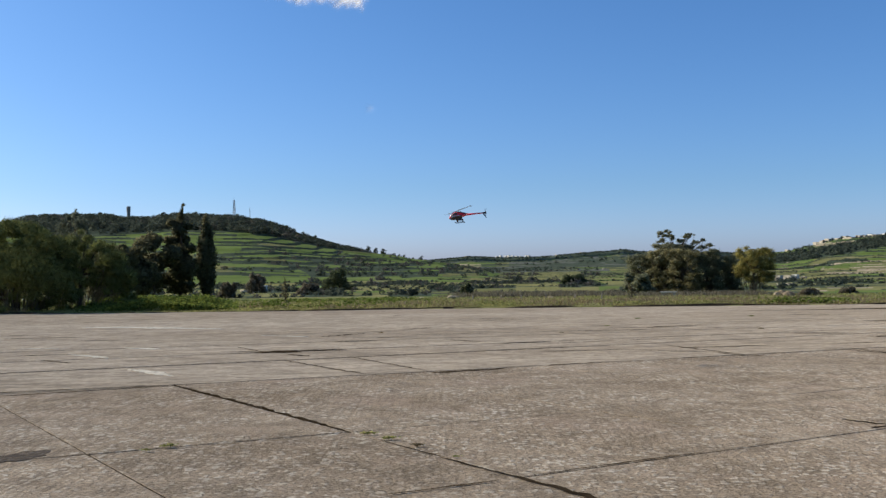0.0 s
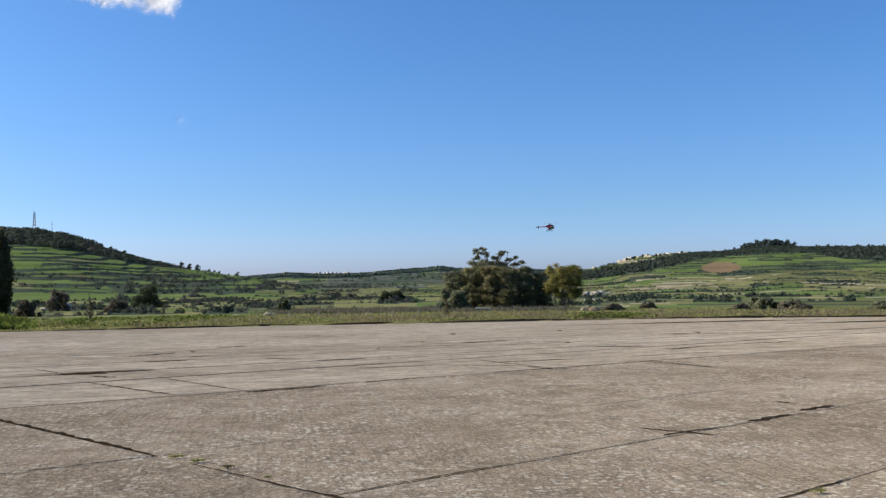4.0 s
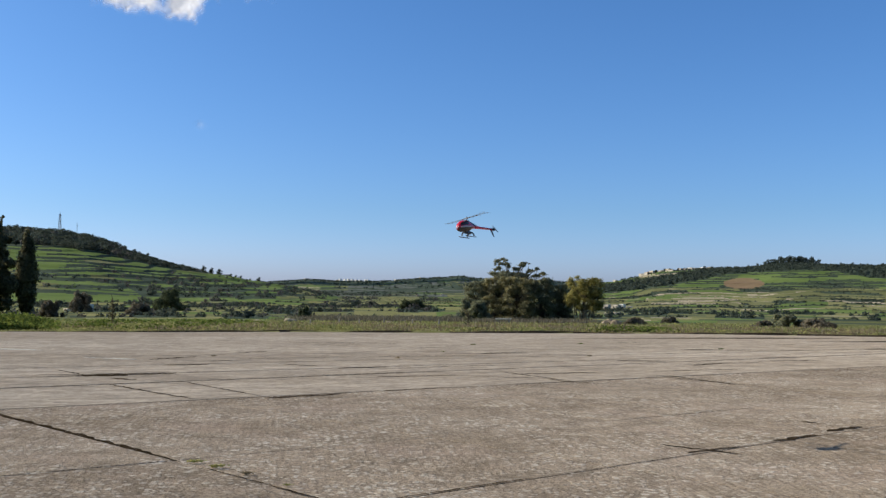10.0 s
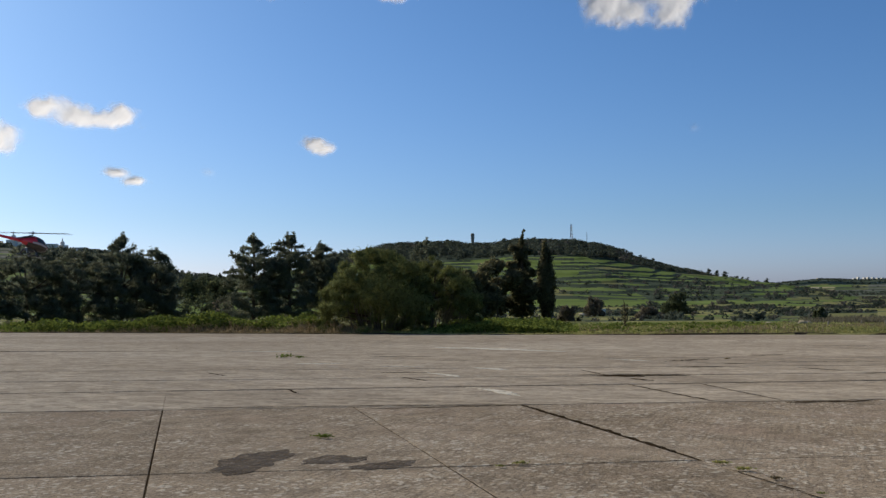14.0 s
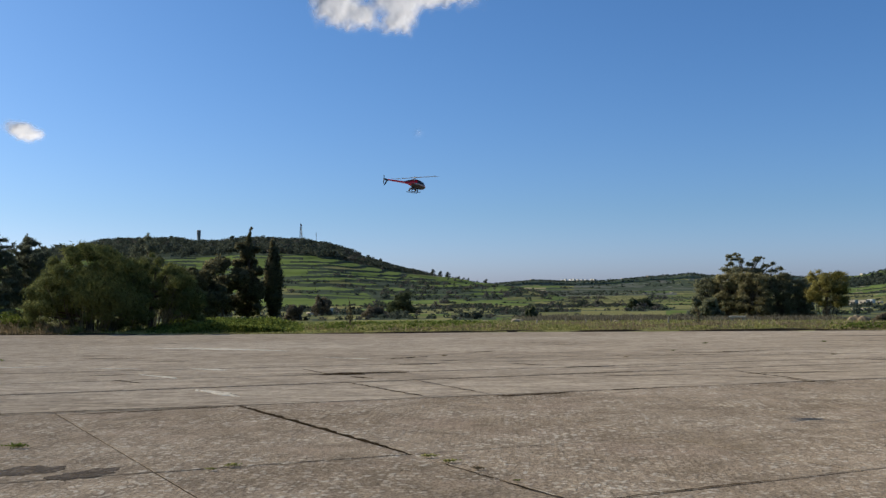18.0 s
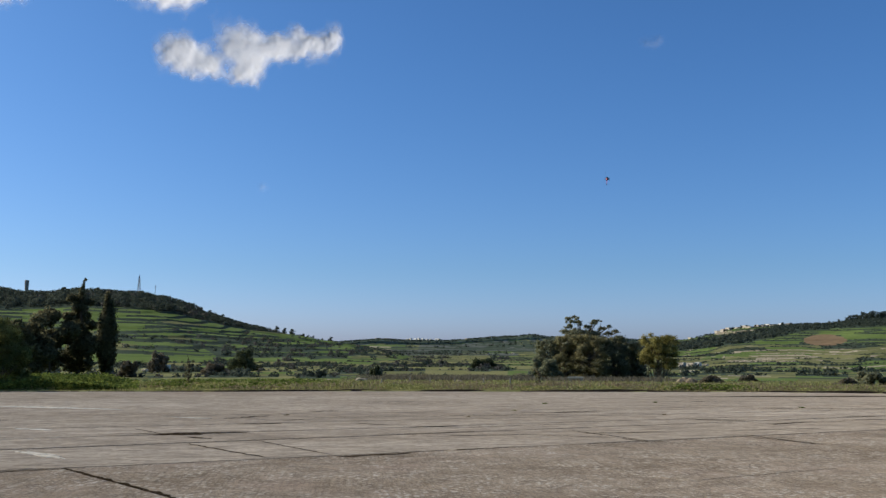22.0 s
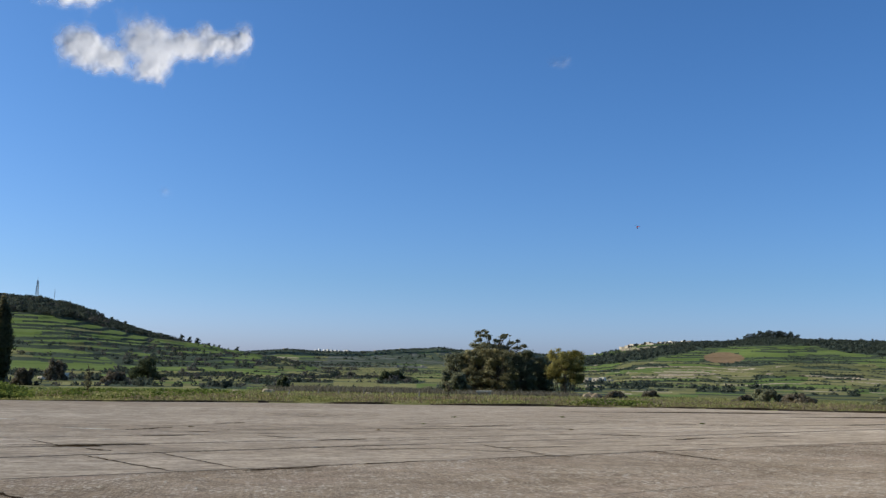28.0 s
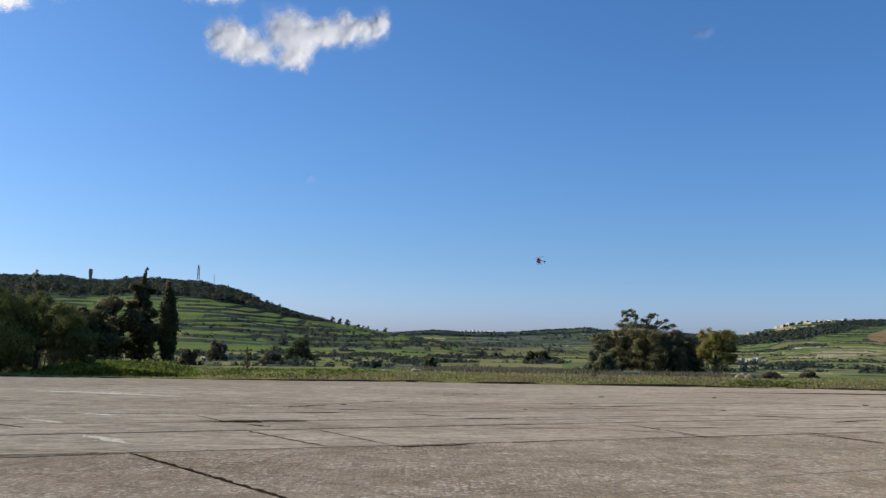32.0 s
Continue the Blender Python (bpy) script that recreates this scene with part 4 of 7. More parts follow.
def fill_outline(azs, tops, low, count, size, seed):
    """Small leaf masses that fill the space under an uneven outline."""
    r = random.Random(seed)
    out = []
    while len(out) < count:
        a = r.uniform(azs[0], azs[-1])
        t = float(np.interp(a, azs, tops))
        s = size * r.uniform(0.55, 1.3)
        e = low + (t - low) * r.random() ** 0.7 - s * 0.7
        out.append((a, e, s, s * r.uniform(0.6, 0.9)))
    return out


def pine_masses(azs, tops, seed, low=-0.9):
    """Leaf masses of a pine under an uneven outline: limbs in tiers, each with flat pads along it and upright tufts at its tip."""
    r = random.Random(seed)
    out = []
    peak, top = azs[tops.index(max(tops))], max(tops)
    fan = np.linspace(azs[0] - 0.1, azs[-1] + 0.1, 60)
    heights = np.interp(fan, azs, tops, left=-9, right=-9)
    for k in range(64):
        f = (k + r.random()) / 64
        e = low + (top - low - 0.1) * f ** 0.9
        side = fan[heights > e]
        if len(side) == 0:
            continue
        phi = r.uniform(0, 2 * math.pi)
        reach = (side[-1] - peak if math.cos(phi) > 0 else peak - side[0]) * r.uniform(0.72, 1.12)
        deep = 0.5 * (side[-1] - side[0]) * math.sin(phi)
        rise = r.uniform(0.0, 0.22)
        for q in (0.45, 0.7, 0.88, 1.0):
            s = r.uniform(0.20, 0.34) * (1.15 - 0.45 * q) * (1.2 - 0.45 * f)
            out.append((peak + reach * math.cos(phi) * q, e + rise * q * q - 0.08, s * 1.25, s * 0.5, deep * q))
        for _ in range(4):
            s = r.uniform(0.05, 0.10)
            out.append((peak + reach * math.cos(phi) * r.uniform(0.7, 1.12), e + rise + r.uniform(-0.06, 0.12), s * 0.7, s * 1.2, deep * r.uniform(0.7, 1.05)))
    for _ in range(80):                                # dark heart of the crown
        e = low + (top - low) * 0.78 * r.random()
        side = fan[heights > e]
        out.append((r.uniform(side[0], side[-1]) * 0.85 + peak * 0.15, e - 0.15, r.uniform(0.25, 0.45), r.uniform(0.16, 0.28)))
    for k in range(7):                                 # the leader
        out.append((peak + r.uniform(-0.10, 0.10), top - 0.11 * k, 0.05 + 0.02 * k, 0.10))
    return out


PINE = "dark green pine with layered ragged branches at the field edge"
for k, (azs, tops, d) in enumerate((
        ((-34.0, -33.4, -32.6, -31.8, -31.0, -30.2), (0.0, 2.2, 3.3, 3.85, 3.2, 1.9), 92), ((-31.5, -30.7, -29.7, -28.8, -28.0), (1.6, 3.0, 3.95, 3.3, 1.4), 93), ((-29.3, -28.5, -27.8, -26.9, -26.0), (1.0, 2.6, 3.35, 2.8, 1.0), 96),
        ((-41.0, -40.0, -39.2, -38.4, -37.6), (2.0, 3.2, 3.85, 3.1, 2.0), 98), ((-39.0, -38.0, -37.3, -36.5, -35.9), (2.4, 2.9, 3.1, 2.3, 0.3), 99), ((-43.4, -42.3, -41.5, -40.6, -39.6), (2.0, 2.8, 3.05, 2.7, 1.8), 97),
        ((-46.6, -45.2, -44.2, -43.4, -42.2), (2.0, 2.9, 3.25, 3.1, 1.8), 96), ((-50.0, -48.6, -47.8, -46.8, -45.4), (1.8, 2.8, 3.4, 2.9, 1.8), 96), ((-53.6, -52.4, -51.3, -50.2, -49.0), (1.6, 2.8, 3.1, 2.8, 1.6), 97),
        ((-57.4, -56.2, -55.0, -53.9, -52.8), (1.4, 2.7, 3.3, 2.6, 1.6), 96))):
    mid = azs[tops.index(max(tops))]
    tree("pine_tree", PINE, "tree", mid, d, pine_masses(azs, tops, 100 + k), 34000, 0.17, M_PINE, 300 + k, trunk=0.20, limbs=22, group="pines", shell=0.1, droop=-0.7, slim=0.22, fuzz=0.2, fine=True)
tree("pine_tree", "dark pine top rising behind the round shrub", "tree", -21.6, 100, pine_masses((-23.0, -22.2, -21.5, -20.8, -20.0), (1.6, 2.9, 3.5, 2.9, 1.4), 131), 20000, 0.17, M_PINE, 331, trunk=0.2, limbs=14, group="pines", shell=0.1, droop=-0.7, slim=0.22, fuzz=0.2, fine=True)
# the tall and the short cypress
tree("cypress_tree", "tall dark cypress with an uneven narrow crown and thin bare tip", "tree", -15.75, 95,
     [(-15.75 + 0.06 * math.sin(k * 2.1), -0.9 + 0.42 * k, 0.72 - 0.035 * k if k < 8 else 0.42 - 0.13 * (k - 8), 0.36) for k in range(11)] + [(-15.62, 3.72, 0.06, 0.24), (-15.55, 3.95, 0.04, 0.12), (-15.4, 2.7, 0.40, 0.2), (-16.2, 2.9, 0.30, 0.2), (-16.3, 1.9, 0.4, 0.25), (-15.2, 1.4, 0.4, 0.25)],
     12000, 0.15, M_CYPRESS, 351, mass=0.8, trunk=0.2, limbs=4, group="cypresses", droop=-0.4, shell=0.3)
tree("cypress_tree", "dark spindle-shaped cypress with dense foliage", "tree", -14.28, 93,
     [(-14.28 + 0.05 * math.sin(k * 1.7), -1.0 + 0.40 * k, (0.30, 0.42, 0.50, 0.54, 0.55, 0.53, 0.50, 0.44, 0.36, 0.26, 0.13)[k], 0.36) for k in range(11)],
     11000, 0.15, M_CYPRESS, 352, mass=0.8, trunk=0.2, limbs=3, group="cypresses", droop=-0.4, shell=0.35)
tree("dark_bush", "dense dark evergreen bush beside the cypresses", "bush", -17.2, 92, fill_outline([-18.6, -17.8, -17.1, -16.6, -15.8, -15.2], [1.0, 2.2, 2.5, 2.3, 2.0, 0.8], -1.4, 40, 0.5, 153), 12000, 0.17, M_CYPRESS, 353, mass=0.8, trunk=0.12, limbs=5, shell=0.4)
tree("dark_bush", "dense dark evergreen bush beside the cypresses", "bush", -18.9, 88, fill_outline([-20.4, -19.6, -18.8, -18.0, -17.4], [0.6, 1.8, 2.0, 2.1, 1.0], -1.4, 40, 0.55, 154), 12000, 0.17, M_CYPRESS, 354, mass=0.8, trunk=0.12, limbs=5, shell=0.4)
# the round shrubs at the edge of the paving
tree("broom_shrub", "huge rounded olive-green shrub of fine twigs at the paving edge", "shrub", -24.5, 48.5,
     fill_outline([-28.0, -27.4, -26.7, -25.9, -24.9, -23.8, -22.6, -21.4], [-0.8, 0.9, 1.95, 2.85, 3.4, 3.0, 2.5, 1.5], -1.9, 240, 0.44, 161) + [(-25.6, -0.4, 1.3, 1.0), (-24.2, 0.3, 1.5, 1.3), (-23.0, -0.4, 1.3, 1.0)],
     90000, 0.11, M_BROOM, 361, trunk=0.16, limbs=12, droop=-0.9, shell=0.1, slim=0.14, fuzz=0.22, fine=True, mass=0.85, twigs=120)
tree("broom_shrub", "broad olive-green shrub merging into its neighbour", "shrub", -21.3, 50.5,
     fill_outline([-23.8, -22.6, -21.3, -20.2, -19.2, -18.4], [2.0, 2.6, 2.6, 2.2, 1.7, 0.6], -1.9, 140, 0.42, 163), 52000, 0.11, M_BROOM, 362, trunk=0.14, limbs=9, droop=-0.9, shell=0.1, slim=0.14, fuzz=0.22, fine=True, mass=0.85, twigs=80)
# the gum clump in the middle and the yellowing tree beside it
GUM = "brownish-green gum tree in a dense roadside clump"
CROWN = [(12.70, 1.88, 0.26, 0.15), (13.05, 2.02, 0.22, 0.11), (13.30, 1.70, 0.28, 0.15), (12.80, 1.50, 0.26, 0.14), (14.15, 1.66, 0.26, 0.14), (14.40, 1.84, 0.22, 0.09), (13.80, 1.46, 0.28, 0.15), (14.75, 1.36, 0.26, 0.13),
         (15.10, 1.46, 0.20, 0.10), (15.45, 1.18, 0.26, 0.12), (15.10, 1.05, 0.26, 0.14), (13.10, 1.22, 0.45, 0.22), (14.10, 1.10, 0.50, 0.24), (12.40, 1.20, 0.30, 0.16)]
rg = random.Random(177)
TUFTS = [(a + rg.uniform(-0.24, 0.24), e + rg.uniform(-0.13, 0.06), w * rg.uniform(0.28, 0.5), h * rg.uniform(0.35, 0.7)) for a, e, w, h in CROWN for _ in range(4)]
CROWN = [(a, e, 0.72 * w, 0.78 * h) for a, e, w, h in CROWN]
tree("gum_tree", "tall gum tree with open twisted top branches above a dense clump", "tree", 13.5, 100, spread(13.5, -0.6, 1.15, 1.7, 70, 171, 0.15, taper=0.3) + CROWN + TUFTS,
     52000, 0.085, M_GUM_TOP, 371, trunk=0.22, limbs=30, shell=0.1, fuzz=0.3, fine=True, slim=0.4, twigs=90)
for k, (az, top, wid, m, d) in enumerate(((11.4, 0.75, 0.95, M_GUM_DARK, 98), (12.6, 1.0, 1.1, M_GUM, 97), (14.0, 1.05, 1.2, M_GUM, 96), (15.3, 0.95, 1.0, M_GUM_DARK, 99), (16.4, 0.6, 0.9, M_GUM_DARK, 101))):
    tree("gum_tree", GUM, "tree", az, d, spread(az, -1.5, top - 0.1, wid * 1.2, 100, 180 + k, 0.17, taper=0.35), 24000, 0.085, m, 380 + k, trunk=0.18, limbs=10, group="gum clump", shell=0.1, fuzz=0.34, fine=True, slim=0.4, twigs=170)
tree("yellow_tree", "tree with yellowing autumn leaves beside the clump", "tree", 17.9, 96, spread(17.95, -0.9, 0.85, 1.45, 90, 191, 0.17, taper=0.25) + [(17.5, 0.95, 0.2, 0.15), (18.5, 0.85, 0.25, 0.15), (18.9, 0.5, 0.3, 0.2), (17.1, 0.55, 0.25, 0.2)],
     24000, 0.085, M_YELLOW, 391, trunk=0.16, limbs=14, shell=0.1, fuzz=0.32, fine=True, slim=0.4, twigs=60)
tree("dark_sapling", "slim dark sapling at the edge of the clump", "tree", 10.75, 92, spread(10.75, -1.3, -0.45, 0.26, 7, 192, 0.5), 900, 0.16, M_GUM_DARK, 392, trunk=0.06, limbs=4)
tree("gum_bush", "grey-green bush under the clump", "bush", 11.6, 90, spread(11.6, -1.5, -0.6, 0.7, 8, 193, 0.45), 2200, 0.15, M_GUM_DARK, 393, trunk=0.07, limbs=4)
# bushes about the middle distance
for k, (az, el, w, h, d, m, nm, lab) in enumerate((
        (-6.5, -0.32, 0.75, 0.42, 190, M_CAROB, "carob_bush", "dark rounded carob tree standing in the fields"), (-11.4, -0.42, 0.55, 0.28, 170, M_TWIG, "bare_bush", "grey leafless bush in the fields"),
        (1.1, -1.05, 0.30, 0.20, 110, M_CAROB, "dark_bush", "small dark bush behind the grass verge"), (7.6, -0.62, 0.70, 0.22, 230, M_CAROB, "carob_bush", "low dark carob tree in the valley"),
        (29.3, -1.37, 0.85, 0.32, 68, M_GUM_DARK, "dark_bush", "broad dark bush behind the dry verge"), (31.0, -1.62, 0.80, 0.26, 66, M_TWIG, "bare_bush", "tangled bare bush behind the dry verge"),
        (28.1, -1.70, 0.5, 0.22, 64, M_TWIG, "bare_bush", "tangled bare bush behind the dry verge"), (20.9, -1.62, 0.5, 0.2, 72, M_TWIG, "bare_bush", "low grey bush beside the rubble heap"), (22.9, -1.50, 0.4, 0.16, 95, M_TWIG, "bare_bush", "low brown bush beside the track"),
        (-34.8, -0.1, 1.0, 0.7, 180, M_CAROB, "dark_bush", "dark hedge bushes seen between the pines"), (-33.5, -0.5, 0.7, 0.5, 150, M_TWIG, "bare_bush", "grey bare bush seen between the pines"),
        (-36.3, 0.70, 1.0, 0.65, 420, M_CAROB, "far_tree", "distant round tree beyond the pines"), (-35.2, 0.85, 0.9, 0.75, 420, M_CAROB, "far_tree", "distant round tree beyond the pines"), (-34.3, 0.75, 0.9, 0.70, 430, M_CAROB, "far_tree", "distant round tree beyond the pines"), (-33.4, 0.72, 0.9, 0.65, 420, M_CAROB, "far_tree", "distant round tree beyond the pines"),
        (-8.3, -0.75, 0.6, 0.15, 140, M_TWIG, "bare_bush", "reddish bare bushes by the farm walls"), (-13.0, -0.8, 0.5, 0.16, 120, M_TWIG, "bare_bush", "reddish bare bushes by the farm walls"),
        (35.5, -1.60, 0.6, 0.25, 70, M_GUM_DARK, "dark_bush", "broad dark bush behind the dry verge"), (39.0, -1.40, 0.9, 0.35, 75, M_GUM_DARK, "dark_bush", "broad dark bush behind the dry verge"))):
    bx, by, _ = bearing(az, d)
    foot = math.degrees(math.atan2(land_z(bx, by) - 1.7, d))
    rb = random.Random(410 + k)
    top = el + h
    items = []
    for j in range(24):
        f = rb.random() if nm == "far_tree" else rb.random() ** 1.5
        items.append((az + rb.uniform(-1.2, 1.2) * w * (1.05 - 0.6 * f), foot + (top - foot) * (0.05 + 0.8 * f), w * rb.uniform(0.22, 0.40), (top - foot) * rb.uniform(0.18, 0.28)))
    tree(nm, lab, "bush", az, d, items, 3400, 0.0009 * d + 0.05, m, 410 + k, trunk=0.0006 * d, limbs=3, shell=0.3)
# the bare sapling on the verge
def bare_sapling(az, dist, height, seed):
    x, y, _ = bearing(az, dist)
    t = thing("bare_sapling", "small dead sapling with thin bare branches on the verge", "sapling", x, y, land_z(x, y) - 0.03)
    r = random.Random(seed)
    stem = part_mesh("trunk", twig_mesh("trunk", [((0, 0, 0), (0.05, 0, height * 0.6), 0.05, 0.03), ((0.05, 0, height * 0.6), (0.0, 0.05, height), 0.03, 0.01)], M_BARK), t)
    for k in range(9):
        z = height * r.uniform(0.35, 0.85)
        a = r.uniform(0, 6.28)
        part_mesh("branch", twig_mesh("branch", [((0.03, 0, z), (0.25 * math.cos(a), 0.25 * math.sin(a), z + r.uniform(0.2, 0.45)), 0.018, 0.006)], M_BARK, 4), stem)
    pts = blob_points([(0, 0, height * 0.5, 0.17, 0.17, 0.55)], 130, seed)[0]
    part_mesh("leaves", leaf_mesh("leaves", pts, np.full(130, 0.06), M_CYPRESS, seed), t)


bare_sapling(-9.75, 46.5, 1.35, 5)
bare_sapling(10.9, 47.0, 0.75, 6)


# ---- verge: weeds, grass, dry stalks ----
def verge(name, label, az0, az1, r0, r1, count, height, leaf, mat, seed, broad, patch=0.0, thick=1.0, uneven=0.0):
    """Ground cover of blades or leaves between two bearings and two distances beyond the paving's edge."""
    g = np.random.default_rng(seed)
    az = g.uniform(az0, az1, count)
    a = np.radians(az)
    # distance at which this bearing leaves the paving
    rr = np.full(count, 40.0)
    for _ in range(25):
        rr = 0.5 * rr + 0.5 * edge_y(rr * np.sin(a)) / np.maximum(0.25, np.cos(a))
    d = rr + 0.12 + r0 + (r1 - r0) * g.random(count) ** 1.3
    x, y = d * np.sin(a), d * np.cos(a)
    fade = smoothstep((az - az0) / 2.5) * smoothstep((az1 - az) / 2.5)
    keep = (fractal(x / 2.2, y / 2.2, seed) > patch) & (g.random(count) < 0.12 + 0.88 * fade)
    x, y, d, az, fade = x[keep], y[keep], d[keep], az[keep], fade[keep]
    z = land(az, d)[0]
    n = len(x)
    hump = 0.45 + 1.1 * fractal(x / 1.7, y / 1.7, seed + 5, 3)
    hump *= 1 - uneven * 0.75 * smoothstep((0.62 - fractal(x / 4.5, y / 4.5, seed + 9, 2)) / 0.35)
    hump *= 0.4 + 0.6 * fade
    # low at the very edge of the paving
    hump *= 0.35 + 0.65 * smoothstep((d - rr[keep] - 0.1) / 1.2)
    if broad:
        h = height * hump * (1 - thick * (1 - g.random(n) ** 0.5))
        pts = np.stack([x, y, z + h], -1)
        me = leaf_mesh(name, pts, leaf * g.uniform(0.6, 1.4, n), mat, seed + 1, 0.4)
    else:
        h = height * hump * g.uniform(0.5, 1.2, n)
        lean = g.normal(size=(n, 2)) * 0.28 * h[:, None]
        th = g.uniform(0, 6.28, n)
        w = leaf * g.uniform(0.6, 1.5, n)
        base = np.stack([x, y, z - 0.02], -1)
        side = np.stack([np.cos(th) * w, np.sin(th) * w, np.zeros(n)], -1)
        v = np.stack([base - side, base + side, base + np.stack([lean[:, 0], lean[:, 1], h], -1)], 1)
        me = mesh_of(name, v.reshape(-1, 3).tolist(), np.arange(3 * n).reshape(n, 3).tolist(), mat)
    return tagged(new(name, me), label, "grass" if not broad else "weeds", kind="stuff")


verge("weed_bank", "lush bright green leafy weeds along the paving edge", -58, -26.5, 0.8, 10, 34000, 0.95, 0.10, M_WEED, 501, True, uneven=1.0)
verge("weed_bank", "lush bright green leafy weeds before the cypresses", -21.5, -12.5, 0.8, 22, 18000, 0.66, 0.09, M_WEED, 502, True, 0.36, uneven=0.8)
verge("weed_bank", "patches of green weeds in the verge grass", -13, 0, 1.5, 25, 6000, 0.26, 0.08, M_WEED, 503, True, 0.50, uneven=0.8)
verge("low_weeds", "low olive weeds and herbs in the verge", -13, 45, 0.2, 16, 20000, 0.14, 0.06, M_GRASS, 514, True, 0.40, uneven=1.0)
verge("low_weeds", "brown withered weeds in the verge", -13, 45, 0.2, 16, 9000, 0.16, 0.06, M_DRY, 515, True, 0.50, uneven=1.0)
verge("weed_bank", "patches of green weeds in the verge grass", 17, 24, 0.3, 5, 1600, 0.16, 0.08, M_WEED, 504, True, 0.40)
verge("verge_grass", "rough olive-green grass of the verge", -26, 9, 0.0, 9, 26000, 0.13, 0.035, M_GRASS, 505, False, uneven=0.7)
verge("verge_grass", "short dry olive grass of the verge", 9, 45, 0.0, 9, 22000, 0.09, 0.035, M_GRASS, 512, False, uneven=0.6)
verge("dry_stalks", "short bleached grass on the verge", 9, 45, 0.0, 12, 24000, 0.10, 0.03, M_DRY, 513, False, 0.36, uneven=0.5)
verge("verge_grass", "rough olive-green grass of the field", -26, 45, 6, 60, 30000, 0.17, 0.055, M_GRASS, 506, False)
verge("dry_stalks", "pale dry grass stalks standing in the verge", -60, -24, 0.0, 2.4, 34000, 0.58, 0.03, M_DRY, 507, False, 0.40)
verge("dry_stalks", "pale dry grass stalks standing in the verge", -14, 45, 0.0, 14, 20000, 0.24, 0.025, M_DRY, 508, False, 0.46)
verge("dry_stalks", "tall dry reeds under the gum clump", 9, 20, 34, 54, 6000, 0.42, 0.04, M_TWIG, 509, False, 0.44)
verge("dry_thicket", "belt of brown leafless thicket across the field", -1, 12, 40, 85, 14000, 0.42, 0.06, M_TWIG, 510, False, 0.42)
verge("verge_grass", "rough grass beneath the shrubs", -60, -24, 0.0, 3, 12000, 0.30, 0.035, M_GRASS, 511, False)


def earth_lip():
    """A low crumbling bank of soil where the verge meets the paving, its dark colour standing for the shaded face."""
    x = np.arange(-66, 44, 0.3)
    h = np.clip(0.16 * fractal(x / 2.3, x * 0 + 3.1, 811, 4) - 0.045, 0.004, 0.10)
    y = edge_y(x) + 0.05 + 0.10 * (fractal(x / 0.9, x * 0 + 7.7, 812, 3) - 0.5)
    rows = [np.stack([x, y - 0.05, x * 0 - 0.02], -1), np.stack([x, y, h], -1), np.stack([x, y + 0.16, h * 0.9 + 0.01], -1), np.stack([x, y + 0.6, x * 0 + 0.01], -1)]
    n = len(x)
    v = np.concatenate(rows)
    f = [(r * n + k, r * n + k + 1, (r + 1) * n + k + 1, (r + 1) * n + k) for r in range(3) for k in range(n - 1)]
    tagged(new("earth_lip", mesh_of("earth_lip", v.tolist(), f, M_EARTH)), "low soil bank along the paving edge, coloured dark for its shaded face", "soil", kind="stuff")


earth_lip()


# small weeds and tufts growing in the joints
def tuft(x, y, size, seed, lab="tuft of green weed growing in a paving joint"):
    g = np.random.default_rng(seed)
    t = thing("weed_tuft", lab, "weed", x, y, 0, group="joint weeds")
    pts = g.normal(size=(90, 3)) * (size * 0.34, size * 0.14, size * 0.05) + (0, 0, size * 0.15)
    pts[:, 2] = np.abs(pts[:, 2]) + 0.01
    part_mesh("leaves", leaf_mesh("leaves", pts, g.uniform(0.006, 0.018, 90) * (size / 0.1) ** 0.7, M_WEED if size > 0.11 else M_GRASS if seed % 3 else M_DRY, seed), t)


for k, (x, y, s) in enumerate(((-14.1, 24.3, 0.42), (-13.7, 24.45, 0.25), (-5.55, 10.35, 0.16), (-0.85, 9.8, 0.10), (-0.62, 9.5, 0.10), (-0.32, 9.12, 0.09), (-2.9, 9.05, 0.07), (0.05, 8.55, 0.05), (-1.8, 25.4, 0.1), (4.5, 27.0, 0.1),
                               (6.1, 30.5, 0.12), (2.9, 24.4, 0.1), (9.9, 31.0, 0.12), (13.4, 27.8, 0.12), (8.2, 24.9, 0.1), (4.3, 6.83, 0.10), (-2.73, 9.24, 0.10))):
    tuft(x, y, s, 601 + k)


# ---- woods and scrub on the hills ----
def hill_clumps(name, label, spots, mat, seed, squash=0.75, sprays=26):
    """Many small bushes on a slope, each a heap of leaf sprays, as one mass."""
    g = np.random.default_rng(seed)
    P = np.repeat(np.array(spots), sprays, axis=0)
    d = g.normal(size=(len(P), 3))
    d /= np.linalg.norm(d, axis=1)[:, None]
    way = d + (0, 0, 0.25)
    d = d * g.random((len(P), 1)) ** 0.4
    c = P[:, :3] + d * P[:, 3:4] * np.array([1, 1, squash])
    c[:, 2] += P[:, 3] * squash * 0.7
    me = leaf_mesh(name, c, P[:, 3] * g.uniform(0.22, 0.48, len(P)) * (26 / sprays) ** 0.5, mat, seed + 1, slim=0.7, fine=True, out=way)
    return tagged(new(name, me), label, "bushes", kind="stuff")


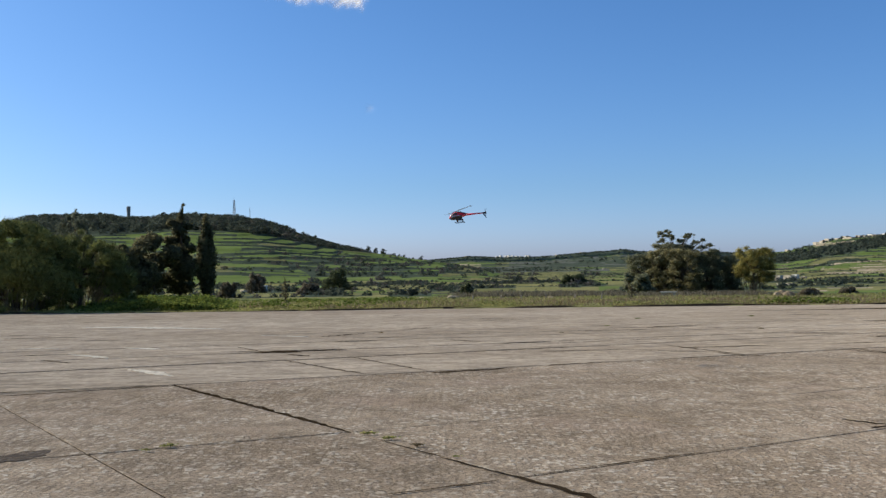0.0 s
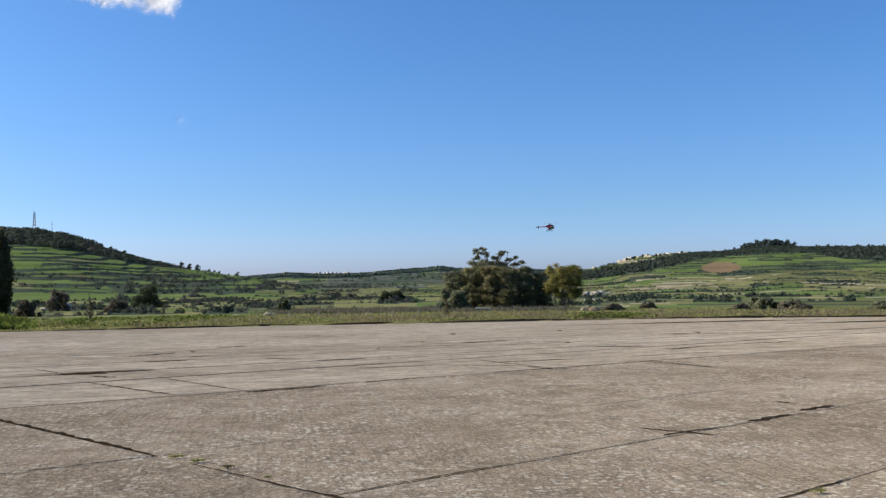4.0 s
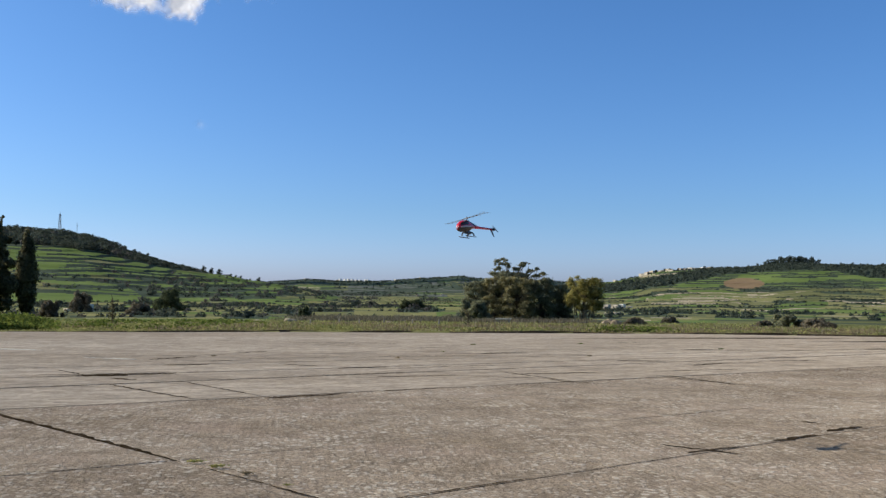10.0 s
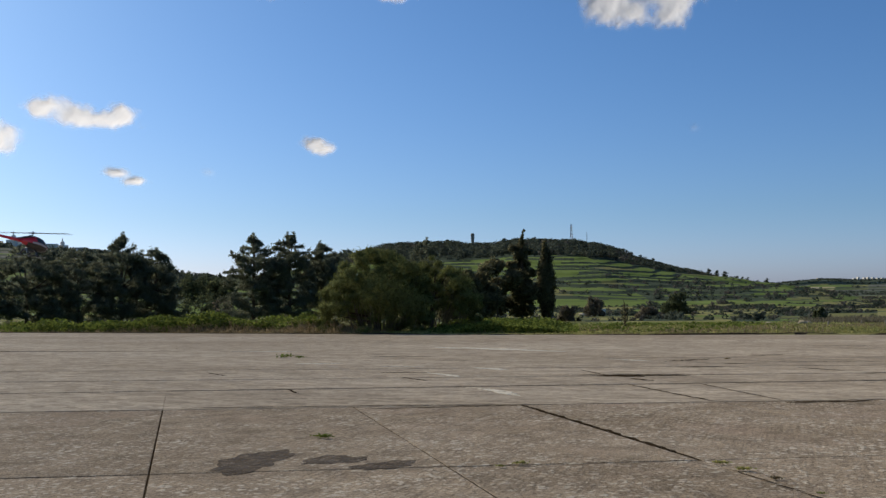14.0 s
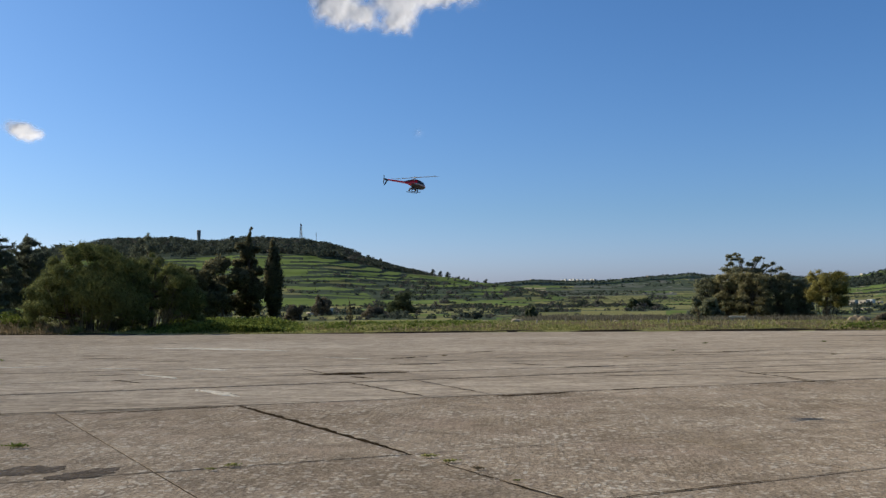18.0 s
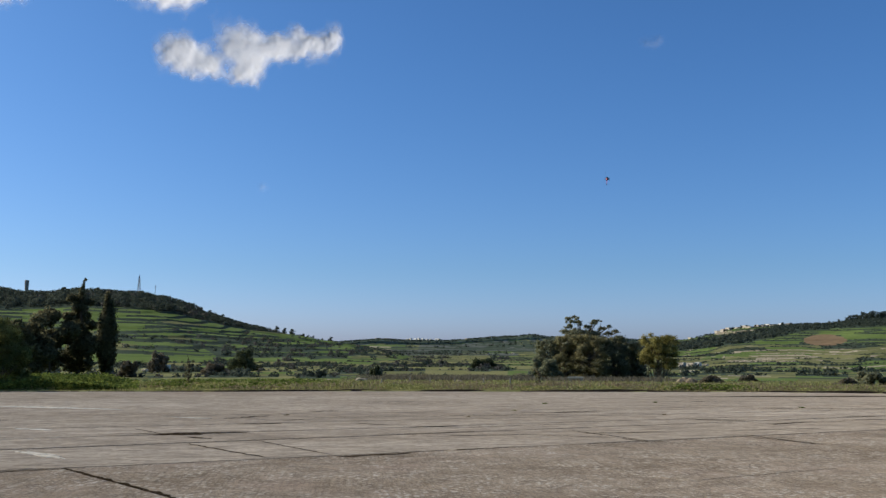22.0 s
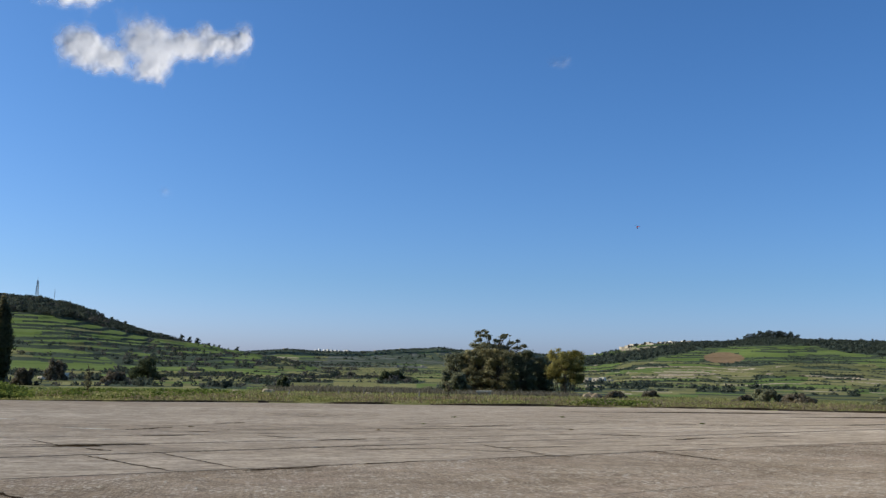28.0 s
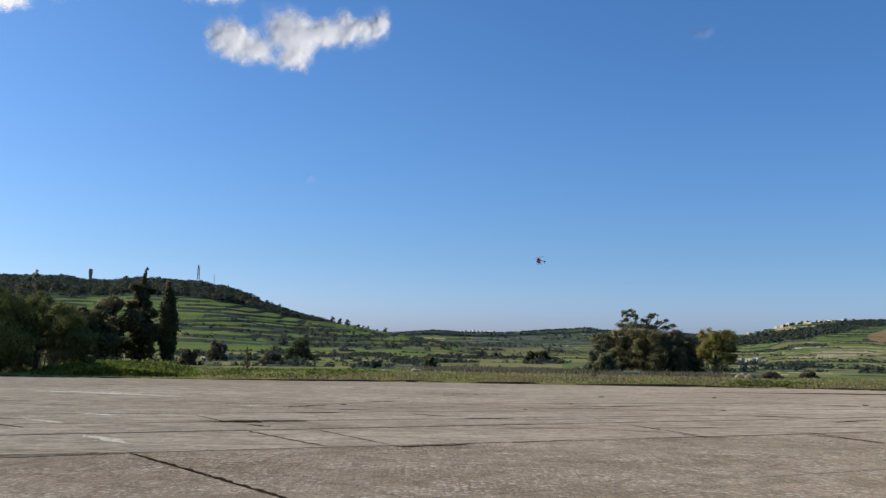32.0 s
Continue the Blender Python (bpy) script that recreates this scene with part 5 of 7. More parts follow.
def rock_heaps(name, label, spots, mat, seed):
    """Angular pale boulders strewn on a slope, as one mass."""
    g = np.random.default_rng(seed)
    bm = bmesh.new()
    bmesh.ops.create_icosphere(bm, subdivisions=1, radius=1.0)
    base = np.array([v.co[:] for v in bm.verts])
    tri = np.array([[v.index for v in f.verts] for f in bm.faces])
    bm.free()
    n, m = len(spots), len(base)
    P = np.array(spots)
    V = base[None] * (1 + 0.25 * g.normal(size=(n, m, 1))) * P[:, None, 3:4] * np.array([1, 1, 0.55]) + P[:, None, :3]
    F = tri[None] + (np.arange(n) * m)[:, None, None]
    return tagged(new(name, mesh_of(name, V.reshape(-1, 3).tolist(), F.reshape(-1, 3).tolist(), mat)), label, "rocks", kind="stuff")


def scatter_on(test, count, size0, size1, seed):
    """Random spots on the land where a test of bearing, distance, height and cover holds."""
    A, R, Z, cover, Ac, Rc = LAND
    g = np.random.default_rng(seed)
    Zc = Z[:-1]
    ok = test(Ac, Rc, np.degrees(np.arctan2(Zc - 1.7, Rc)), cover)
    k = np.flatnonzero(ok)
    w = (Rc ** 1.0).ravel()[k]
    k = g.choice(k, min(count, len(k)), p=w / w.sum(), replace=True)
    a, r = Ac.ravel()[k] + g.uniform(-0.06, 0.06, len(k)), Rc.ravel()[k] + g.uniform(-2, 2, len(k))
    z = land(a, r)[0]
    return np.stack([r * np.sin(np.radians(a)), r * np.cos(np.radians(a)), z, g.uniform(size0, size1, len(k))], -1).tolist()


VIEW = (-62, 50)
hill_clumps("valley_scrub", "low brown leafless thickets on the valley floor", scatter_on(lambda a, r, e, c: ((c == 2) | (c == 6)) & (a > -17) & (a < 9) & (r > 112) & (r < 330), 450, 0.2, 0.6, 741), M_HILLTWIG, 742, 0.7, 22)
hill_clumps("valley_scrub", "low dark thickets on the valley floor", scatter_on(lambda a, r, e, c: ((c == 2) | (c == 6)) & (a > -17) & (a < 9) & (r > 112) & (r < 330), 1100, 0.2, 0.6, 743), M_HAZY_HILLBUSH, 744, 0.7, 22)
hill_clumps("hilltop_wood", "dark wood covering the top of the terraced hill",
            scatter_on(lambda a, r, e, c: (c == 2) & (a < -9.5) & (a > -40) & (r < 1150) & (r > 420) & (e > np.interp(a, WOOD_AZ, WOOD_EL)), 2000, 1.6, 4.4, 701), M_HAZY_HILLBUSH, 702, 0.75, 110)
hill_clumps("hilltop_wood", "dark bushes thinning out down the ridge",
            scatter_on(lambda a, r, e, c: (c == 2) & (a < 6) & (a > -9.5) & (r < 1150) & (r > 420) & (e > np.interp(a, WOOD_AZ, WOOD_EL) + 0.05), 1000, 0.7, 2.2, 733), M_HAZY_HILLBUSH, 734, 0.75, 60)
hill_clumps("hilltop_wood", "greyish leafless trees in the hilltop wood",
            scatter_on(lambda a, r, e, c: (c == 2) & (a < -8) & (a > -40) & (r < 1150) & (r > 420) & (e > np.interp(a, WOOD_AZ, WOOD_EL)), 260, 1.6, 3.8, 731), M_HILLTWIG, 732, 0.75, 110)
hill_clumps("terrace_scrub", "dark bushes along the terrace walls", scatter_on(lambda a, r, e, c: (c == 2) & (a < 9) & (a > -40) & (r < 1150) & (r > 240), 3600, 0.45, 1.5, 703), M_HAZY_HILLBUSH, 704, 0.75, 34)
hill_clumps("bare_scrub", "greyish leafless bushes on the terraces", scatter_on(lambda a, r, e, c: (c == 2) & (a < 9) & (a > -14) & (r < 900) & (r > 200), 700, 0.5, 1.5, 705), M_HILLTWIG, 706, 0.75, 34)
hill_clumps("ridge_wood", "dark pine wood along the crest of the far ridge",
            scatter_on(lambda a, r, e, c: (c == 2) & (a > 15) & (a < 52) & (r < 1400) & (r > 330) & (e > wood_foot(a) - 0.06), 8500, 0.9, 2.2, 707), M_HAZY_HILLBUSH, 708, 0.7, 14)
hill_clumps("copse", "dark hedges and copses between the terraced fields", scatter_on(lambda a, r, e, c: (c == 2) & (a > 15) & (a < 52) & (r < 1400) & (r > 300) & (e < wood_foot(a) - 0.06), 800, 0.25, 0.7, 761), M_HAZY_HILLBUSH, 762, 0.6, 24)
hill_clumps("copse", "low grey-green thickets between the near fields", scatter_on(lambda a, r, e, c: (c == 2) & (a > 15) & (a < 52) & (r <= 300) & (r > 120), 700, 0.2, 0.45, 763), M_HAZY_HILLBUSH, 764, 0.7, 24)
hill_clumps("field_scrub", "dark hedges between the fields", scatter_on(lambda a, r, e, c: (c == 6) & (a > 8) & (a < 52) & (r < 1300) & (r > 220), 6500, 0.15, 0.48, 709), M_HAZY_HILLBUSH, 710, 0.7, 14)
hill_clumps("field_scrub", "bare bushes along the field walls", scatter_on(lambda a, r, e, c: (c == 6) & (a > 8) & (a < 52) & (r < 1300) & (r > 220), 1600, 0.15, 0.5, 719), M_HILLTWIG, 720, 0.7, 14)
hill_clumps("terrace_scrub", "low bushes along the terrace edges", scatter_on(lambda a, r, e, c: (c == 6) & (a < 9) & (a > -40) & (r < 1150) & (r > 220), 2600, 0.15, 0.45, 721), M_HAZY_HILLBUSH, 722, 0.7, 14)
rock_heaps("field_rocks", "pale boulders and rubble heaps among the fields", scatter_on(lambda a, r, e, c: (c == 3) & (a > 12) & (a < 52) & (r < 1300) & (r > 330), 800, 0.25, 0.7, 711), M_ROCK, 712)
hill_clumps("far_scrub", "distant woods and hedges beyond the valley", scatter_on(lambda a, r, e, c: (c == 2) & (a > -3) & (a < 20) & (r > 1400) & (r < 3000), 900, 1.3, 3.2, 713), M_HAZY_HILLBUSH, 714, 0.7, 14)
hill_clumps("far_treeline", "dark trees along the skyline of the distant hill", scatter_on(lambda a, r, e, c: (c == 2) & (a > -3) & (a < 20) & (r > 2500) & (r < 3000) & (e > np.interp(a, FAR_AZ, FAR_EL) - 0.17), 1000, 1.3, 3.4, 771), M_HAZY_HILLBUSH, 772, 0.8, 14)
hill_clumps("far_scrub", "distant woods below the old town", scatter_on(lambda a, r, e, c: (a > -62) & (a < -26) & (r > 900) & (r < 2150) & (c == 2), 2200, 3.5, 7.0, 715), M_HAZY_HILLBUSH, 716, 0.7, 12)
hill_clumps("valley_scrub", "dark bushes scattered over the valley floor", scatter_on(lambda a, r, e, c: (c == 2) & (a > -60) & (a < 52) & (r > 95) & (r < 300), 900, 0.3, 0.9, 717), M_HAZY_HILLBUSH, 718, 0.7, 34)


def skyline_trees(label, bearings, dist, size, seed, group):
    """Single dark trees standing on a crest, their crowns made of several rounded masses."""
    r = random.Random(seed)
    for k, (az, s) in enumerate(bearings):
        x, y, _ = bearing(az, dist + r.uniform(-18, 6))
        t = thing("ridge_tree", label, "tree", x, y, land_z(x, y) - 0.4, group)
        s *= size
        part_mesh("trunk", twig_mesh("trunk", [((0, 0, 0), (0, 0, s * 0.6), s * 0.05, s * 0.03)], M_BARK, 5), t)
        lean = r.uniform(-0.15, 0.15)
        blobs = [(s * (lean * j / 6 + r.uniform(-.34, .34) * (1 - 0.08 * j)), r.uniform(-.3, .3) * s, s * (0.22 + 0.12 * j), s * r.uniform(0.20, 0.34), s * 0.3, s * r.uniform(0.12, 0.20)) for j in range(7)]
        pts, way = blob_points(blobs, 420, seed + k, 0.4, 0.14)
        part_mesh("crown", leaf_mesh("crown", pts, np.full(len(pts), s * 0.075), M_HAZY_HILLBUSH, seed + k, slim=0.7, fine=True, out=way), t)


skyline_trees("dark tree standing on the skyline of the hill", [(-4.75, 1.2), (-4.4, 1.3), (-3.85, 1.3), (-3.2, 0.8), (-2.9, 0.7), (-2.6, 0.7), (-1.6, 1.0), (-7.9, 1.0), (-17.8, 1.0), (-9.3, 1.0), (-5.6, 0.6), (-6.3, 0.7), (-2.1, 0.6), (-8.6, 1.1), (-10.2, 1.2), (-11.0, 1.0)], 800, 4.2, 801, "ridge trees")
for a0, a1, n, d in ((-23.5, -11.6, 34, 915), (-11.4, -8.0, 9, 868)):
    skyline_trees("dark tree in the wood on the hilltop", [(a0 + (a1 - a0) * (k + 0.4 * math.sin(3.7 * k)) / n, 1.0 + 0.38 * math.sin(2.3 * k) + 0.22 * math.sin(5.1 * k)) for k in range(n)], d, 4.3, 861 + n, "hilltop trees")
skyline_trees("dark pine in the grove on the highest crest", [(28.2 + 0.145 * k, 0.62 + 0.42 * math.sin((k + 0.5) / 21 * math.pi) + 0.16 * math.sin(k * 2.3)) for k in range(21)], 1235, 9.0, 851, "crest grove")
skyline_trees("dark tree among the houses of the hilltop village", [(21.5 + 0.21 * k + 0.06 * math.sin(5.3 * k), 0.62 + 0.30 * math.sin(k * 2.9)) for k in range(20)], 1174, 4.4, 881, "village trees")
skyline_trees("dark pine standing on the wooded crest", [(21.6, 0.7), (22.1, 0.9), (22.5, 0.7), (23.0, 0.8), (23.7, 0.9), (24.1, 1.0), (24.5, 0.8), (24.9, 1.1), (25.4, 0.8), (25.8, 1.0), (26.2, 0.9), (26.7, 0.8), (27.3, 1.0), (27.8, 1.2),
                                                         *((31.3 + 0.19 * k, 0.72 + 0.28 * math.sin(k * 1.7) + 0.16 * math.sin(k * 4.1)) for k in range(28))], 1240, 4.2, 821, "crest pines")


# ---- masts, tower, houses ----
def lattice_mast(az, dist, height, width, label):
    x, y, _ = bearing(az, dist)
    t = thing("radio_mast", label, "mast", x, y, land_z(x, y) - 0.3)
    for sx, sy in ((-1, -1), (1, -1), (1, 1), (-1, 1)):
        bm = bmesh.new()
        rod(bm, (sx * width / 2, sy * width / 2, 0), (sx * width * 0.12, sy * width * 0.12, height * 0.9), 0.17, 0.12, 5)
        part("leg", bm, M_STEEL, t)
    for k in range(9):
        z0, z1 = height * 0.1 * k, height * 0.1 * (k + 1)
        w0, w1 = width * (0.5 - 0.38 * k / 9), width * (0.5 - 0.38 * (k + 1) / 9)
        bm = bmesh.new()
        for s in (-1, 1):
            rod(bm, (-w0, s * w0, z0), (w1, s * w1, z1), 0.07, 0.07, 4)
            rod(bm, (w0, s * w0, z0), (-w1, s * w1, z1), 0.07, 0.07, 4)
            rod(bm, (-w1, s * w1, z1), (w1, s * w1, z1), 0.07, 0.07, 4)
        part("brace", bm, M_STEEL, t)
    bm = bmesh.new()
    rod(bm, (0, 0, height * 0.88), (0, 0, height), 0.16, 0.08, 5)
    part("aerial", bm, M_STEEL, t)
    for k in range(3):
        bm = bmesh.new()
        rod(bm, (0.5, -0.4 + 0.3 * k, height * (0.62 + 0.1 * k)), (1.0, -0.4 + 0.3 * k, height * (0.62 + 0.1 * k)), 0.6, 0.6, 10)
        part("dish", bm, M_PALEHOUSE, t)


lattice_mast(-12.66, 930, 24.0, 3.4, "grey steel lattice radio mast on the hilltop")
x, y, _ = bearing(-11.75, 935)
t = thing("aerial_pole", "thin grey aerial pole on the hilltop", "mast", x, y, land_z(x, y) - 0.3)
bm = bmesh.new()
rod(bm, (0, 0, 0), (0, 0, 17), 0.3, 0.15, 6)
part("pole", bm, M_STEEL, t)
bm = bmesh.new()
rod(bm, (-0.9, 0, 14), (0.9, 0, 14), 0.1, 0.1, 4)
part("crossbar", bm, M_STEEL, t)


def water_tower(az, dist, height, width):
    x, y, _ = bearing(az, dist)
    t = thing("water_tower", "grey stone water tower among trees on the ridge", "tower", x, y, land_z(x, y) - 0.5)
    bm = bmesh.new()
    rod(bm, (0, 0, 0), (0, 0, height * 0.68), width * 0.46, width * 0.42, 12)
    part("shaft", bm, M_GREYSTONE, t)
    bm = bmesh.new()
    rod(bm, (0, 0, height * 0.68), (0, 0, height * 0.96), width * 0.50, width * 0.50, 12)
    part("tank", bm, M_GREYSTONE, t)
    bm = bmesh.new()
    rod(bm, (0, 0, height * 0.96), (0, 0, height), width * 0.53, width * 0.4, 12)
    part("cap", bm, M_GREYSTONE, t)


water_tower(-18.6, 935, 16.0, 3.7)


def house(az, dist, w, d, h, mat, label, group="", roof=False, storeys=1, turn=None, sink=0.5, lift=0.0, windows=3):
    """A flat-roofed block house with parapet, door and windows; a pitched tile roof where asked."""
    x, y, _ = bearing(az, dist)
    t = thing("house", label, "house", x, y, land_z(x, y) - sink + lift, group, turn if turn is not None else 24)
    bm = bmesh.new()
    box(bm, -w / 2, -d / 2, 0, w / 2, d / 2, h)
    bmesh.ops.bevel(bm, geom=bm.edges[:], offset=0.06, segments=1, affect="EDGES")
    part("wall", bm, mat, t)
    bm = bmesh.new()
    if roof:
        v = [bm.verts.new(p) for p in ((-w / 2 - .3, -d / 2 - .3, h), (w / 2 + .3, -d / 2 - .3, h), (w / 2 + .3, d / 2 + .3, h), (-w / 2 - .3, d / 2 + .3, h), (-w / 2, 0, h + d * 0.3), (w / 2, 0, h + d * 0.3))]
        for f in ((0, 1, 5, 4), (2, 3, 4, 5), (1, 2, 5), (3, 0, 4), (3, 2, 1, 0)):
            bm.faces.new([v[k] for k in f])
        part("roof", bm, M_ROOF, t, "terracotta tile roof")
    else:
        for a, b in (((-w / 2, -d / 2), (w / 2, -d / 2 + .3)), ((-w / 2, d / 2 - .3), (w / 2, d / 2)), ((-w / 2, -d / 2 + .3), (-w / 2 + .3, d / 2 - .3)), ((w / 2 - .3, -d / 2 + .3), (w / 2, d / 2 - .3))):
            box(bm, a[0], a[1], h + 0.003, b[0], b[1], h + min(0.7, 0.16 * h))
        part("parapet", bm, mat, t)
    for s in range(storeys):
        zs = h * (s + 0.35) / storeys
        for k in range(windows):
            cx = w * ((k + 0.5) / windows - 0.5)
            bm = bmesh.new()
            ws = min(1.0, h / 3)
            box(bm, cx - 0.5 * ws, -d / 2 - 0.06 * ws, zs, cx + 0.5 * ws, -d / 2 + 0.1, zs + 1.2 * ws)
            part("window", bm, M_WINDOW, t)
    bm = bmesh.new()
    ds = min(1.0, h / 3)
    box(bm, w * 0.36 - 0.45 * ds, -d / 2 - 0.07, 0.1, w * 0.36 + 0.45 * ds, -d / 2 + 0.1, 0.1 + 2.1 * ds)
    part("door", bm, M_WINDOW, t)
    return t


rh = random.Random(12)
for k in range(9):      # white houses on the far skyline
    house(3.05 + 0.24 * k + rh.uniform(-.05, .05), 2880 + rh.uniform(-60, 20), rh.uniform(5, 9), 8, rh.uniform(4.5, 7.5), M_PALEHOUSE, "distant whitewashed house on the skyline", "skyline houses", storeys=2, sink=1.0, lift=1.7)
for k, az in enumerate((5.9, 6.6, 7.2, 8.1, 9.1, 1.2, 1.8)):
    house(az, 2850 + rh.uniform(-80, 40), rh.uniform(6, 10), 8, rh.uniform(3, 5), M_HOUSE, "distant limestone house among trees", "skyline houses", storeys=2, sink=1.0)
for k in range(26):     # village on the right ridge
    az = 21.3 + 0.155 * k + rh.uniform(-.06, .06)
    house(az, 1190 + rh.uniform(-25, 15), rh.uniform(4.5, 8), rh.uniform(5, 8), rh.uniform(2.0, 3.6), M_GREYSTONE if k % 4 == 1 else M_PALEHOUSE if k % 5 == 3 else M_HOUSE, "limestone house in the hilltop village", "hilltop village", roof=(k == 3), storeys=2, sink=0.8)
for az, w in ((19.75, 4), (32.6, 6), (34.3, 9), (33.4, 5)):
    house(az, 1235, w, 5, 2.4, M_HOUSE, "limestone farmhouse on the far ridge", "ridge farms", storeys=1, sink=0.6)
for az, d, w, h, m in ((19.25, 268, 1.7, 1.5, M_HOUSE), (20.15, 300, 1.6, 1.3, M_PALEHOUSE), (19.75, 296, 3.0, 1.2, M_HOUSE), (20.6, 300, 1.2, 0.8, M_HOUSE), (19.6, 190, 2.4, 0.5, M_HOUSE), (7.9, 900, 2.4, 1.4, M_HOUSE), (9.4, 950, 2.4, 1.4, M_HOUSE)):
    house(az, d, w, min(w, 2.5), h, m, "small sunlit limestone farm building", "farm buildings", windows=1, sink=0.3, turn=-48)
for az, d, w, h, m in ((-10.95, 185, 1.0, 1.3, M_PALEHOUSE), (-12.0, 190, 1.8, 0.6, M_HOUSE)):
    house(az, d, w, min(w, 2.0), h, m, "low stone farm hut beyond the field", "farm huts", windows=1, sink=0.3, turn=-55)


def old_town():
    """The domed old town far off on its hill."""
    r = random.Random(31)
    # stone walls and domes whitened to imitate the pale haze of distance
    for k in range(26):
        az = -52.5 + 0.56 * k + r.uniform(-0.1, 0.1)
        house(az, 2090 + r.uniform(-40, 20), r.uniform(14, 26), 16, r.uniform(7, 13), M_PALEHOUSE if k % 3 else M_HOUSE, "distant stone building of the hilltop old town", "old town", storeys=3, sink=2.0, windows=4)
    for az, h, rad in ((-44.84, 30, 7.5), (-42.33, 24, 6.0)):
        x, y, _ = bearing(az, 2080)
        t = thing("domed_church", "distant domed church above the old town", "church", x, y, land_z(x, y) - 1, "old town churches")
        bm = bmesh.new()
        box(bm, -rad * 1.6, -rad, 0, rad * 1.6, rad, h * 0.5)
        part("nave", bm, M_PALEHOUSE, t)
        bm = bmesh.new()
        rod(bm, (0, 0, h * 0.5), (0, 0, h * 0.66), rad * 0.72, rad * 0.72, 14)
        part("drum", bm, M_PALEHOUSE, t)
        bm = bmesh.new()
        q = bmesh.ops.create_uvsphere(bm, u_segments=14, v_segments=8, radius=rad * 0.75)
        bmesh.ops.transform(bm, matrix=Matrix.Translation((0, 0, h * 0.66)), verts=q["verts"])
        part("dome", bm, M_PALEHOUSE, t, smooth=True)
        bm = bmesh.new()
        rod(bm, (0, 0, h * 0.85), (0, 0, h * 1.12), rad * 0.2, rad * 0.03, 8)
        part("lantern", bm, M_PALEHOUSE, t)


old_town()


# rubble, a slab bench and posts on the verge
def boulder(az, dist, size, seed, mat, label, squash=0.6):
    x, y, _ = bearing(az, dist)
    bm = bmesh.new()
    bmesh.ops.create_icosphere(bm, subdivisions=2, radius=size)
    r = random.Random(seed)
    for v in bm.verts:
        v.co *= 1 + r.uniform(-0.16, 0.16)
        v.co.z *= squash
    me = bpy.data.meshes.new("boulder")
    bm.to_mesh(me)
    bm.free()
    me.materials.append(mat)
    ob = tagged(new("boulder", me), label, "rock", group="verge rocks")
    ob.matrix_world = pose(x, y, land_z(x, y) + size * squash * 0.4, 0, 0, r.uniform(0, 360))


for k, (az, d, s) in enumerate(((0.2, 70, 0.35), (0.45, 72, 0.3), (-1.6, 75, 0.25), (-2.5, 78, 0.25), (6.2, 62, 0.25), (-14.6, 60, 0.5), (-14.3, 60, 0.35), (-5.8, 74, 0.3))):
    boulder(az, d, s, 900 + k, M_ROCK, "pale limestone boulder lying in the verge")


for k, (az, d, size) in enumerate(((19.15, 71.0, 0.30), (19.45, 71.4, 0.40), (19.75, 71.2, 0.34), (19.95, 71.6, 0.24), (19.6, 70.6, 0.2))):
    boulder(az, d, size, 931 + k, M_HEAP, "heap of tan earth and rubble beside the trees", 0.8)


def stone_bench(az, dist):
    x, y, _ = bearing(az, dist)
    t = thing("stone_bench", "pale stone slab resting on two low blocks", "bench", x, y, land_z(x, y) - 0.05, turn=-az)
    for s in (-1, 1):
        bm = bmesh.new()
        box(bm, s * 0.42 - 0.08, -0.15, 0, s * 0.42 + 0.08, 0.15, 0.35)
        part("support", bm, M_GREYSTONE, t)
    bm = bmesh.new()
    box(bm, -0.62, -0.2, 0.353, 0.62, 0.2, 0.47)
    bmesh.ops.bevel(bm, geom=bm.edges[:], offset=0.03, segments=2, affect="EDGES")
    part("slab", bm, M_HOUSE, t)


stone_bench(13.1, 72)


def fence_post(az, dist, h):
    x, y, _ = bearing(az, dist)
    t = thing("fence_post", "short weathered post standing in the verge", "post", x, y, land_z(x, y) - 0.1, "verge posts")
    bm = bmesh.new()
    rod(bm, (0, 0, 0), (0.02, 0, h), 0.05, 0.04, 7)
    part("post", bm, M_GREYSTONE, t)
    bm = bmesh.new()
    rod(bm, (0.02, 0, h), (0.02, 0, h + 0.05), 0.045, 0.02, 7)
    part("cap", bm, M_GREYSTONE, t)


for az, h in ((3.2, 0.42), (4.4, 0.40), (5.9, 0.45), (7.6, 0.42), (9.2, 0.42), (1.5, 0.40)):
    fence_post(az, 52, h)


